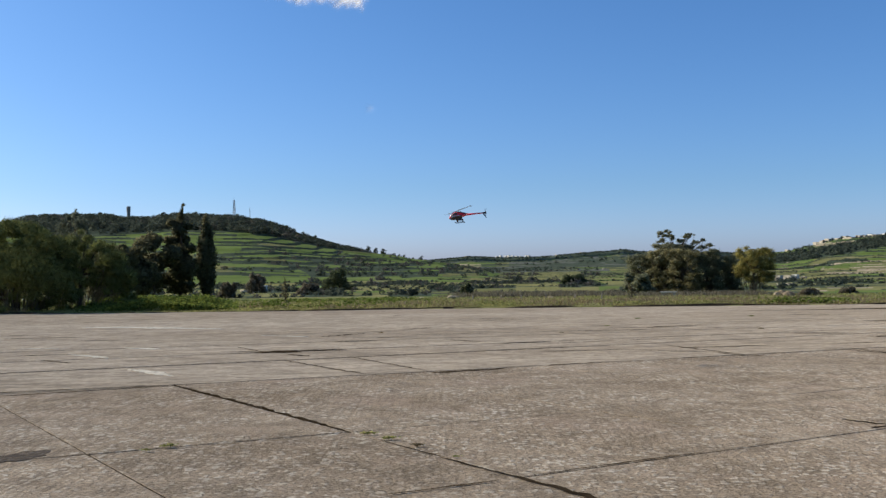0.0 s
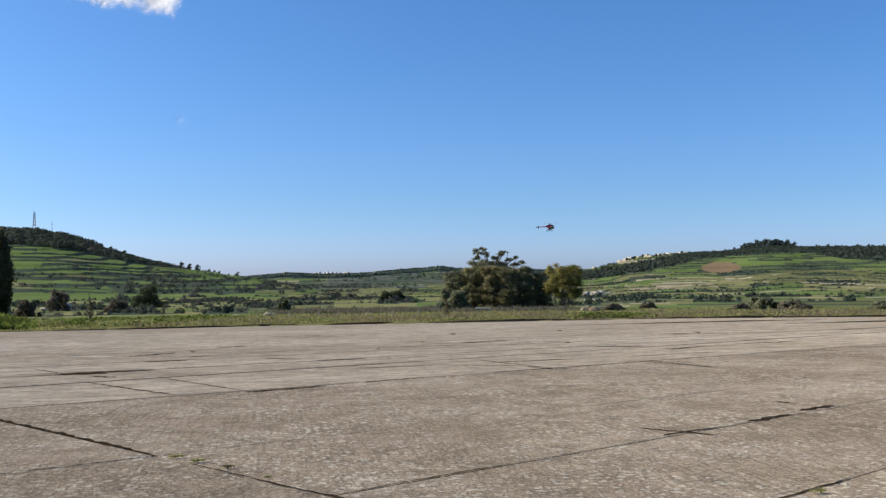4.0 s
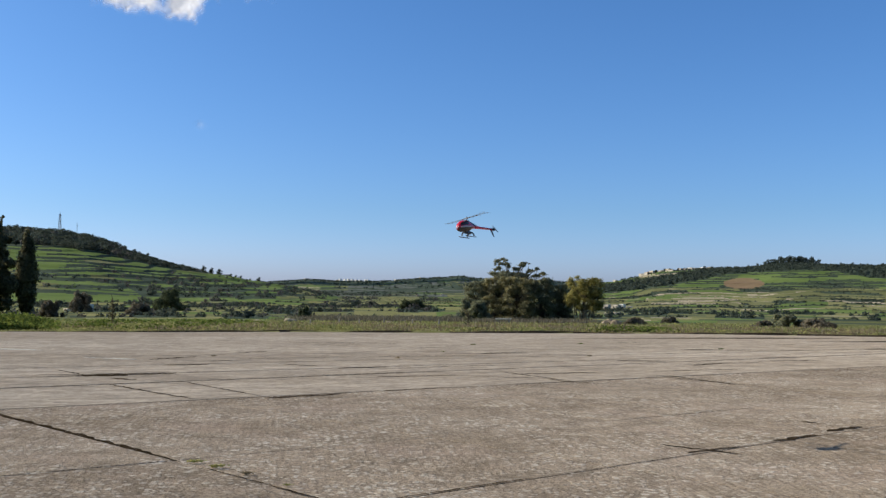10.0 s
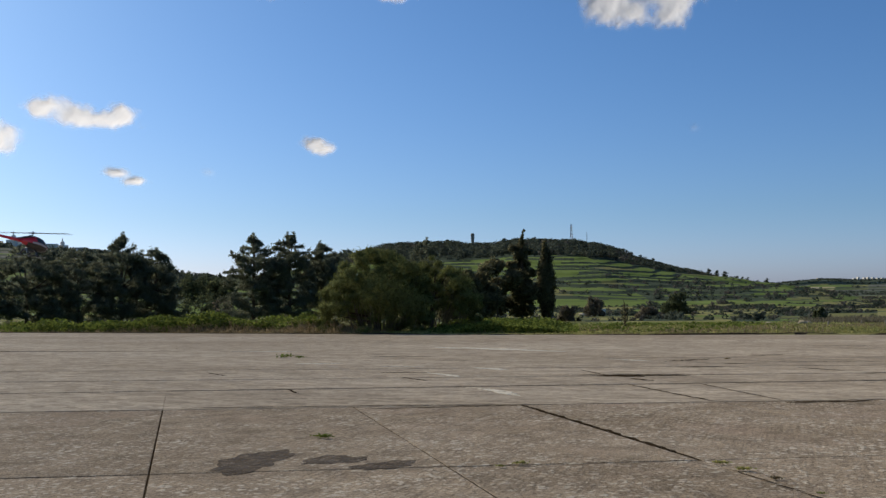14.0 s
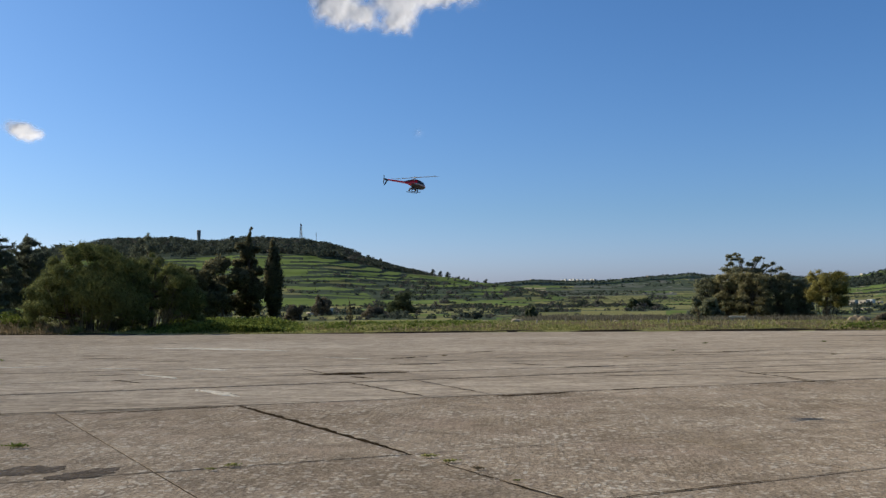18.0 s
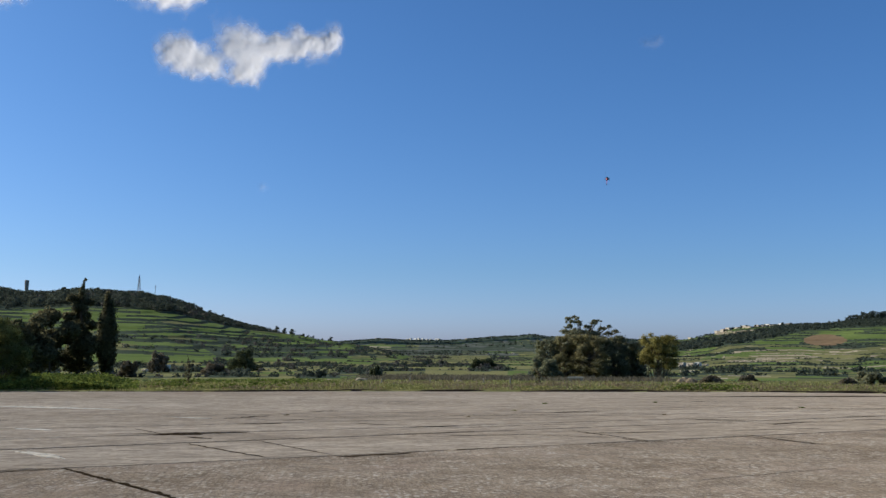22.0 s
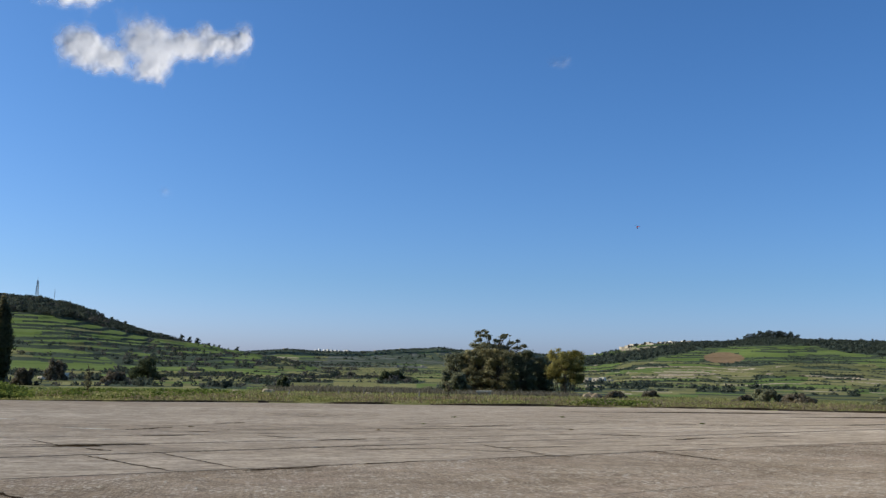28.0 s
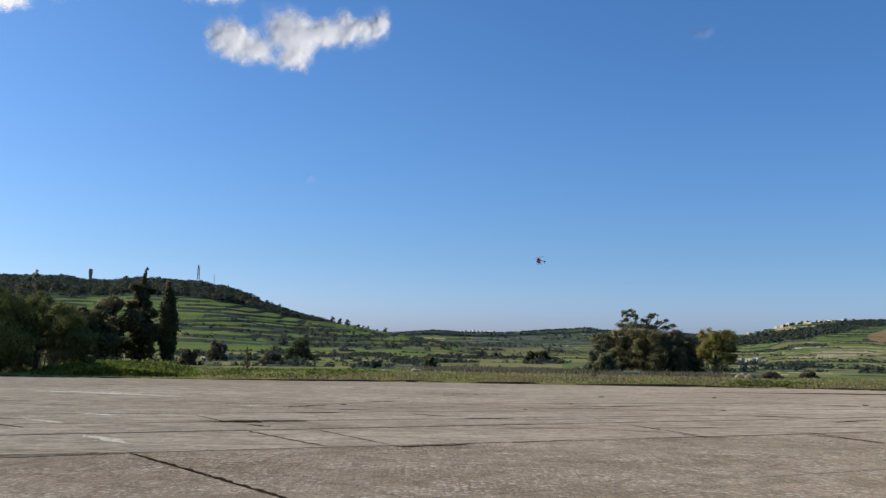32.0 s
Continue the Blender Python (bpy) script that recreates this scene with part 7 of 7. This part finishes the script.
# seconds, place, the way the nose points, the way its top points
FLIGHT = [
    (0, (0.22, 17.32, 2.67), (-0.98, 0.16, -0.08), (-0.06, 0.11, 0.99)),
    (0.2, (0.53, 17.84, 2.71), (-0.70, 0.72, -0.05), (-0.03, 0.04, 1.00)),
    (0.4, (1.38, 18.32, 2.69), (-0.28, 0.96, 0.00), (-0.18, -0.05, 0.98)),
    (0.6, (2.03, 18.78, 2.76), (0.06, 1.00, 0.00), (-0.12, 0.01, 0.99)),
    (0.8, (2.65, 19.76, 2.87), (0.18, 0.98, 0.05), (-0.11, -0.03, 0.99)),
    (1, (3.26, 20.19, 3.02), (0.18, 0.98, 0.10), (0.03, -0.11, 0.99)),
    (1.2, (3.85, 21.13, 3.25), (0.20, 0.98, 0.10), (0.03, -0.11, 0.99)),
    (1.4, (4.43, 22.08, 3.41), (0.20, 0.98, 0.10), (-0.07, -0.09, 0.99)),
    (1.6, (4.92, 22.50, 3.44), (0.21, 0.98, 0.05), (0.04, -0.06, 1.00)),
    (1.8, (5.36, 22.93, 3.49), (0.25, 0.97, 0.00), (0.05, -0.01, 1.00)),
    (2, (5.76, 23.38, 3.46), (0.26, 0.97, 0.00), (0.05, -0.01, 1.00)),
    (2.3, (6.52, 24.27, 3.37), (0.29, 0.96, 0.00), (0.05, -0.01, 1.00)),
    (2.6, (7.15, 25.18, 3.37), (0.30, 0.95, 0.00), (0.02, -0.01, 1.00)),
    (2.9, (7.60, 25.60, 3.38), (0.31, 0.95, 0.00), (0.02, -0.01, 1.00)),
    (3.2, (8.03, 26.01, 3.47), (0.34, 0.94, 0.00), (0.02, -0.01, 1.00)),
    (3.5, (8.34, 26.47, 3.45), (0.39, 0.92, 0.00), (0.02, -0.01, 1.00)),
    (4, (8.38, 27.02, 3.33), (0.88, 0.47, 0.05), (-0.04, -0.04, 1.00)),
    (4.25, (8.54, 27.52, 3.29), (0.97, -0.25, 0.05), (-0.05, 0.01, 1.00)),
    (4.5, (8.62, 27.50, 3.21), (0.46, -0.88, 0.05), (-0.02, 0.04, 1.00)),
    (5, (8.71, 26.93, 3.07), (-0.26, -0.97, 0.00), (0.00, 0.00, 1.00)),
    (5.5, (8.66, 25.85, 2.93), (-0.36, -0.93, 0.00), (-0.05, 0.02, 1.00)),
    (5.8, (8.14, 24.36, 2.85), (-0.39, -0.92, 0.00), (-0.05, 0.02, 1.00)),
    (6, (7.62, 22.88, 2.71), (-0.41, -0.91, 0.00), (-0.04, 0.02, 1.00)),
    (6.3, (7.05, 21.41, 2.62), (-0.42, -0.90, 0.00), (-0.04, 0.02, 1.00)),
    (6.6, (6.55, 19.92, 2.56), (-0.45, -0.89, 0.00), (-0.04, 0.03, 1.00)),
    (7, (6.17, 18.95, 2.46), (-0.48, -0.87, 0.00), (-0.01, 0.01, 1.00)),
    (7.3, (6.01, 18.47, 2.45), (-0.51, -0.86, 0.00), (-0.01, 0.01, 1.00)),
    (7.6, (5.90, 17.96, 2.47), (-0.51, -0.86, 0.00), (-0.01, 0.01, 1.00)),
    (7.8, (5.78, 17.45, 2.54), (-0.51, -0.86, 0.00), (-0.03, 0.03, 1.00)),
    (8, (5.64, 16.95, 2.64), (-0.51, -0.86, 0.05), (-0.04, 0.10, 0.99)),
    (8.2, (5.47, 16.45, 2.75), (-0.52, -0.86, 0.08), (-0.02, 0.12, 0.99)),
    (8.4, (5.11, 15.44, 2.88), (-0.51, -0.85, 0.05), (-0.07, 0.13, 0.99)),
    (8.6, (4.68, 14.47, 3.00), (-0.53, -0.84, 0.08), (-0.07, 0.17, 0.98)),
    (8.8, (4.25, 13.50, 3.11), (-0.56, -0.83, 0.06), (-0.18, 0.25, 0.95)),
    (9, (3.78, 12.54, 3.19), (-0.57, -0.82, 0.02), (-0.14, 0.17, 0.98)),
    (9.2, (3.40, 12.09, 3.27), (-0.60, -0.80, 0.02), (-0.03, 0.06, 1.00)),
    (9.4, (3.07, 11.64, 3.18), (-0.64, -0.77, 0.05), (0.01, 0.06, 1.00)),
    (9.6, (2.80, 11.46, 3.03), (-0.68, -0.73, 0.03), (0.00, 0.05, 1.00)),
    (9.8, (2.47, 11.29, 2.73), (-0.76, -0.66, 0.05), (0.01, 0.09, 1.00)),
    (10, (2.13, 11.11, 2.50), (-0.79, -0.61, 0.03), (-0.01, 0.10, 1.00)),
    (10.2, (1.67, 10.94, 2.28), (-0.87, -0.50, 0.00), (-0.00, 0.01, 1.00)),
    (10.4, (1.06, 10.23, 2.14), (-0.95, -0.33, 0.03), (0.04, -0.03, 1.00)),
    (10.6, (0.54, 9.48, 2.08), (-0.98, -0.19, 0.06), (0.06, -0.00, 1.00)),
    (10.7, (0.23, 9.07, 2.04), (-0.98, -0.18, 0.06), (0.06, 0.00, 1.00)),
    (10.8, (-0.03, 8.64, 2.01), (-0.99, -0.10, 0.02), (0.02, -0.04, 1.00)),
    (10.9, (-0.28, 8.37, 1.98), (-1.00, -0.08, 0.02), (0.02, -0.06, 1.00)),
    (11, (-0.53, 8.20, 1.98), (-1.00, -0.06, 0.02), (0.02, -0.06, 1.00)),
    (11.1, (-0.80, 8.07, 1.98), (-1.00, 0.00, 0.00), (-0.00, -0.04, 1.00)),
    (11.2, (-1.13, 7.92, 2.00), (-1.00, 0.06, 0.00), (-0.00, -0.03, 1.00)),
    (11.3, (-1.40, 7.76, 1.99), (-0.99, 0.13, -0.02), (-0.01, 0.08, 1.00)),
    (11.4, (-1.62, 7.72, 1.99), (-0.97, 0.23, -0.04), (-0.01, 0.15, 0.99)),
    (11.5, (-1.82, 7.67, 1.99), (-0.93, 0.35, -0.06), (0.01, 0.20, 0.98)),
    (11.6, (-2.12, 7.59, 1.96), (-0.89, 0.45, -0.10), (0.01, 0.24, 0.97)),
    (11.8, (-2.72, 7.67, 1.95), (-0.73, 0.68, -0.10), (0.02, 0.17, 0.99)),
    (12, (-3.30, 7.72, 1.99), (-0.52, 0.85, -0.08), (-0.02, 0.08, 1.00)),
    (12.2, (-4.14, 7.60, 2.01), (-0.43, 0.90, 0.00), (-0.00, -0.00, 1.00)),
    (12.6, (-5.11, 7.62, 2.08), (-0.71, 0.70, -0.05), (-0.10, -0.03, 0.99)),
    (13, (-6.00, 7.30, 2.16), (-0.83, 0.55, 0.10), (0.06, -0.10, 0.99)),
    (13.3, (-6.42, 7.30, 2.16), (-0.79, 0.61, 0.10), (0.20, 0.09, 0.98)),
    (13.5, (-6.78, 7.34, 2.13), (-0.50, 0.86, -0.05), (0.22, 0.18, 0.96)),
    (14, (-7.18, 7.33, 2.30), (0.16, 0.98, -0.15), (0.06, 0.14, 0.99)),
    (14.5, (-6.94, 7.04, 2.42), (0.46, 0.85, -0.24), (0.10, 0.22, 0.97)),
    (15, (-6.88, 7.59, 2.56), (0.65, 0.72, -0.25), (0.24, 0.13, 0.96)),
    (15.5, (-6.63, 8.34, 2.65), (0.77, 0.60, -0.22), (0.22, 0.08, 0.97)),
    (15.7, (-6.46, 8.65, 2.63), (0.75, 0.62, -0.22), (0.22, 0.08, 0.97)),
    (15.9, (-6.25, 9.02, 2.60), (0.74, 0.63, -0.24), (0.24, 0.09, 0.97)),
    (16.1, (-5.95, 9.43, 2.57), (0.73, 0.64, -0.24), (0.25, 0.08, 0.97)),
    (16.3, (-5.57, 9.86, 2.54), (0.76, 0.60, -0.22), (0.24, 0.06, 0.97)),
    (16.5, (-5.21, 10.31, 2.67), (0.78, 0.60, -0.18), (0.20, 0.03, 0.98)),
    (16.7, (-4.96, 10.82, 2.82), (0.78, 0.60, -0.16), (0.19, 0.02, 0.98)),
    (16.9, (-4.51, 11.32, 2.93), (0.78, 0.60, -0.16), (0.20, 0.01, 0.98)),
    (17, (-4.22, 11.61, 3.03), (0.79, 0.59, -0.14), (0.18, -0.00, 0.98)),
    (17.2, (-3.70, 11.91, 3.09), (0.80, 0.59, -0.12), (0.16, -0.02, 0.99)),
    (17.4, (-3.32, 12.44, 3.17), (0.80, 0.58, -0.12), (0.16, -0.02, 0.99)),
    (17.6, (-2.65, 12.93, 3.22), (0.81, 0.58, -0.12), (0.16, -0.02, 0.99)),
    (17.8, (-2.08, 13.67, 3.24), (0.83, 0.54, -0.14), (0.18, -0.02, 0.98)),
    (18, (-1.43, 14.32, 3.36), (0.86, 0.49, -0.10), (0.09, 0.05, 0.99)),
    (18.2, (-0.94, 15.40, 3.52), (0.86, 0.51, 0.00), (0.00, 0.00, 1.00)),
    (18.4, (-0.13, 16.00, 3.96), (0.86, 0.44, 0.27), (-0.24, -0.12, 0.96)),
    (18.5, (0.09, 16.31, 4.36), (0.74, 0.36, 0.57), (-0.54, -0.17, 0.82)),
    (18.6, (0.37, 16.48, 4.92), (0.62, 0.24, 0.75), (-0.73, -0.17, 0.66)),
    (18.7, (0.47, 16.57, 5.47), (0.42, 0.14, 0.90), (-0.87, -0.21, 0.44)),
    (18.8, (0.47, 16.58, 6.07), (0.22, 0.09, 0.97), (-0.95, -0.22, 0.24)),
    (18.9, (0.37, 16.68, 6.33), (0.08, 0.05, 1.00), (-0.96, -0.28, 0.09)),
    (19, (0.29, 16.58, 6.68), (0.03, -0.00, 1.00), (-0.96, -0.29, 0.03)),
    (19.1, (-0.06, 16.52, 6.89), (0.00, 0.00, 1.00), (-0.95, -0.31, 0.00)),
    (19.2, (-0.46, 16.42, 7.17), (-0.02, -0.00, 1.00), (-0.94, -0.33, -0.02)),
    (19.3, (-0.85, 16.22, 7.36), (-0.05, -0.00, 1.00), (-0.93, -0.35, -0.05)),
    (19.4, (-1.43, 16.20, 7.62), (-0.08, -0.01, 1.00), (-0.92, -0.39, -0.08)),
    (19.6, (-2.18, 15.60, 7.49), (-0.15, -0.02, 0.99), (-0.91, -0.39, -0.14)),
    (19.8, (-2.80, 15.59, 7.25), (-0.25, 0.00, 0.97), (-0.88, -0.42, -0.23)),
    (20, (-3.04, 15.69, 6.81), (-0.38, 0.03, 0.93), (-0.84, -0.43, -0.33)),
    (20.2, (-2.71, 16.67, 6.56), (-0.40, 0.09, 0.91), (-0.85, -0.40, -0.34)),
    (20.4, (-2.13, 18.19, 6.34), (-0.47, 0.15, 0.87), (-0.86, -0.31, -0.41)),
    (20.6, (-1.11, 19.96, 6.11), (-0.49, 0.22, 0.84), (-0.86, -0.26, -0.43)),
    (20.8, (0.24, 22.15, 6.08), (-0.49, 0.30, 0.81), (-0.87, -0.20, -0.45)),
    (21, (1.70, 25.25, 6.36), (-0.45, 0.41, 0.79), (-0.89, -0.11, -0.45)),
    (21.2, (3.89, 29.26, 6.69), (-0.34, 0.54, 0.77), (-0.91, -0.01, -0.40)),
    (21.4, (6.14, 34.66, 7.70), (-0.24, 0.65, 0.72), (-0.93, 0.07, -0.37)),
    (21.6, (8.43, 40.49, 9.07), (-0.05, 0.72, 0.69), (-0.97, 0.14, -0.22)),
    (21.8, (10.88, 45.21, 10.09), (0.12, 0.70, 0.71), (-0.98, 0.20, -0.04)),
    (22, (13.21, 48.88, 10.85), (0.21, 0.67, 0.71), (-0.97, 0.26, 0.05)),
    (22.2, (15.27, 51.45, 11.77), (0.23, 0.67, 0.71), (-0.96, 0.28, 0.05)),
    (22.5, (17.65, 54.93, 13.02), (0.26, 0.71, 0.65), (-0.97, 0.21, 0.15)),
    (22.8, (19.60, 57.44, 14.10), (-0.03, 0.86, 0.51), (-0.69, -0.38, 0.62)),
    (23, (20.91, 59.01, 15.24), (0.19, 0.88, 0.44), (-0.53, -0.29, 0.79)),
    (23.2, (21.55, 59.69, 16.20), (-0.25, 0.89, 0.38), (-0.14, -0.42, 0.90)),
    (23.5, (23.01, 59.97, 17.51), (0.09, 0.84, 0.54), (-0.42, -0.46, 0.78)),
    (23.8, (24.17, 60.17, 19.35), (-0.45, 0.87, 0.21), (0.11, -0.18, 0.98)),
    (24, (24.89, 60.80, 20.19), (-0.07, 0.95, 0.32), (-0.14, -0.33, 0.93)),
    (24.2, (25.54, 61.28, 21.60), (-0.43, 0.85, 0.31), (0.08, -0.31, 0.95)),
    (24.5, (26.60, 61.67, 22.66), (0.18, 0.96, 0.21), (-0.12, -0.19, 0.97)),
    (24.7, (27.40, 62.22, 23.54), (0.49, 0.84, -0.22), (0.09, 0.20, 0.98)),
    (25, (28.25, 62.68, 24.56), (0.94, 0.28, 0.21), (-0.22, 0.02, 0.97)),
    (25.3, (29.21, 64.24, 25.76), (0.67, 0.72, 0.21), (-0.16, -0.13, 0.98)),
    (25.5, (30.25, 65.92, 26.51), (0.50, 0.86, 0.10), (-0.06, -0.08, 1.00)),
    (26.5, (32.23, 72.81, 24.99), (0.83, 0.56, 0.00), (-0.03, 0.04, 1.00)),
    (27.5, (33.60, 78.19, 17.96), (0.65, 0.76, 0.00), (-0.02, 0.02, 1.00)),
    (28, (32.98, 80.82, 14.45), (-0.03, 1.00, 0.00), (0.04, 0.00, 1.00)),
    (28.3, (33.38, 81.42, 13.13), (-0.88, 0.47, 0.00), (0.02, 0.04, 1.00)),
    (28.6, (33.35, 81.04, 11.77), (-0.92, -0.38, 0.00), (0.00, 0.00, 1.00)),
    (29, (30.43, 79.45, 10.83), (-0.62, -0.78, 0.00), (0.00, 0.00, 1.00)),
    (29.3, (28.06, 75.93, 9.91), (-0.44, -0.90, 0.00), (0.00, 0.00, 1.00)),
    (29.6, (25.39, 71.39, 8.88), (-0.34, -0.94, 0.00), (0.00, 0.00, 1.00)),
    (30, (20.96, 63.56, 7.55), (-0.27, -0.96, 0.00), (0.05, -0.01, 1.00)),
    (30.3, (17.20, 55.98, 6.68), (-0.25, -0.97, 0.02), (0.10, -0.01, 0.99)),
    (30.6, (14.29, 49.22, 5.89), (-0.28, -0.96, 0.02), (0.10, -0.01, 0.99)),
    (31, (10.49, 40.52, 4.82), (-0.30, -0.95, 0.00), (0.05, -0.01, 1.00)),
    (31.3, (7.95, 35.22, 4.19), (-0.36, -0.93, 0.00), (-0.05, 0.02, 1.00)),
    (31.6, (5.82, 30.85, 3.91), (-0.52, -0.85, 0.00), (-0.04, 0.02, 1.00)),
    (31.8, (4.50, 28.40, 3.95), (-0.59, -0.81, 0.00), (0.00, 0.00, 1.00)),
    (32, (4.14, 31.08, 4.45), (-0.50, -0.87, 0.00), (0.00, 0.00, 1.00)),
]


def attitude(place, nose, top):
    f, u = Vector(nose).normalized(), Vector(top)
    s = u.cross(f).normalized()
    u = f.cross(s)
    m = Matrix((f, s, u)).transposed().to_4x4()
    m.translation = place
    return m


build_apron()

# how wide the main rotor shows to the onlooker at each whole second, from edge-on blades (0) to full breadth (1)
BREADTH = (.5, .4, .4, .4, .5, .5, .35, .35, .12, .65, .5, .75, .7, .8, .7, .6, .6, .45, .75, .5, .5, .5, .4, .5, .5, .5, .5, .5, .5, .5, .4, .4, .4)


def rotor_angles():
    """The turn of the main rotor at each whole second; it makes about seven turns in each, a little faster or slower."""
    total, out = 0.0, []
    for sec, want in enumerate(BREADTH):
        k = min(range(len(FLIGHT)), key=lambda j: abs(FLIGHT[j][0] - sec))
        m = attitude(*FLIGHT[k][1:])
        place = m.translation
        across = Vector((place.y, -place.x, 0)).normalized()
        fore, side = across.dot(m.col[0].xyz), across.dot(m.col[1].xyz)
        best = min(range(0, 180, 3), key=lambda g: abs(abs(math.cos(radians(g)) * fore + math.sin(radians(g)) * side) - want))
        total = best if sec == 0 else total + 2340 + (best - total) % 180
        out.append(total)
    return out


ROTOR_ANGLES = rotor_angles()


def spin(t):
    return float(np.interp(t, range(len(ROTOR_ANGLES)), ROTOR_ANGLES))


def motions():
    walk(HELI, [(t, attitude(p, n, u)) for t, p, n, u in FLIGHT])
    turns = int(32 * FPS) + 1
    walk(ROTOR, [(k / FPS, pose(0, 0, 0.20 * SIZE, 0, 0, spin(k / FPS))) for k in range(turns)])
    walk(TAIL_ROTOR, [(k / FPS, pose(-1.03 * SIZE, 0.055 * SIZE, 0.004 * SIZE, 0, 77.0 * k, 0)) for k in range(turns)])
    for c in CLOUDS:
        m = c.matrix_world.copy()
        away = Vector(m.translation)
        drift = Vector((-away.y, away.x, 0)).normalized() * CLOUD_R * radians(1.75)
        climb = ((0.0, -0.20), (8.0, -0.10), (13.0, -0.24), (18.0, -0.24), (25.0, 0.03), (32.0, 0.28)) if c == CLOUDS[0] else ((0.0, 0.0), (32.0, 0.0))
        walk(c, [(t, Matrix.Translation(drift * ((t - 20) / 32) + Vector((0, 0, CLOUD_R * radians(e)))) @ m) for t, e in climb])


motions()
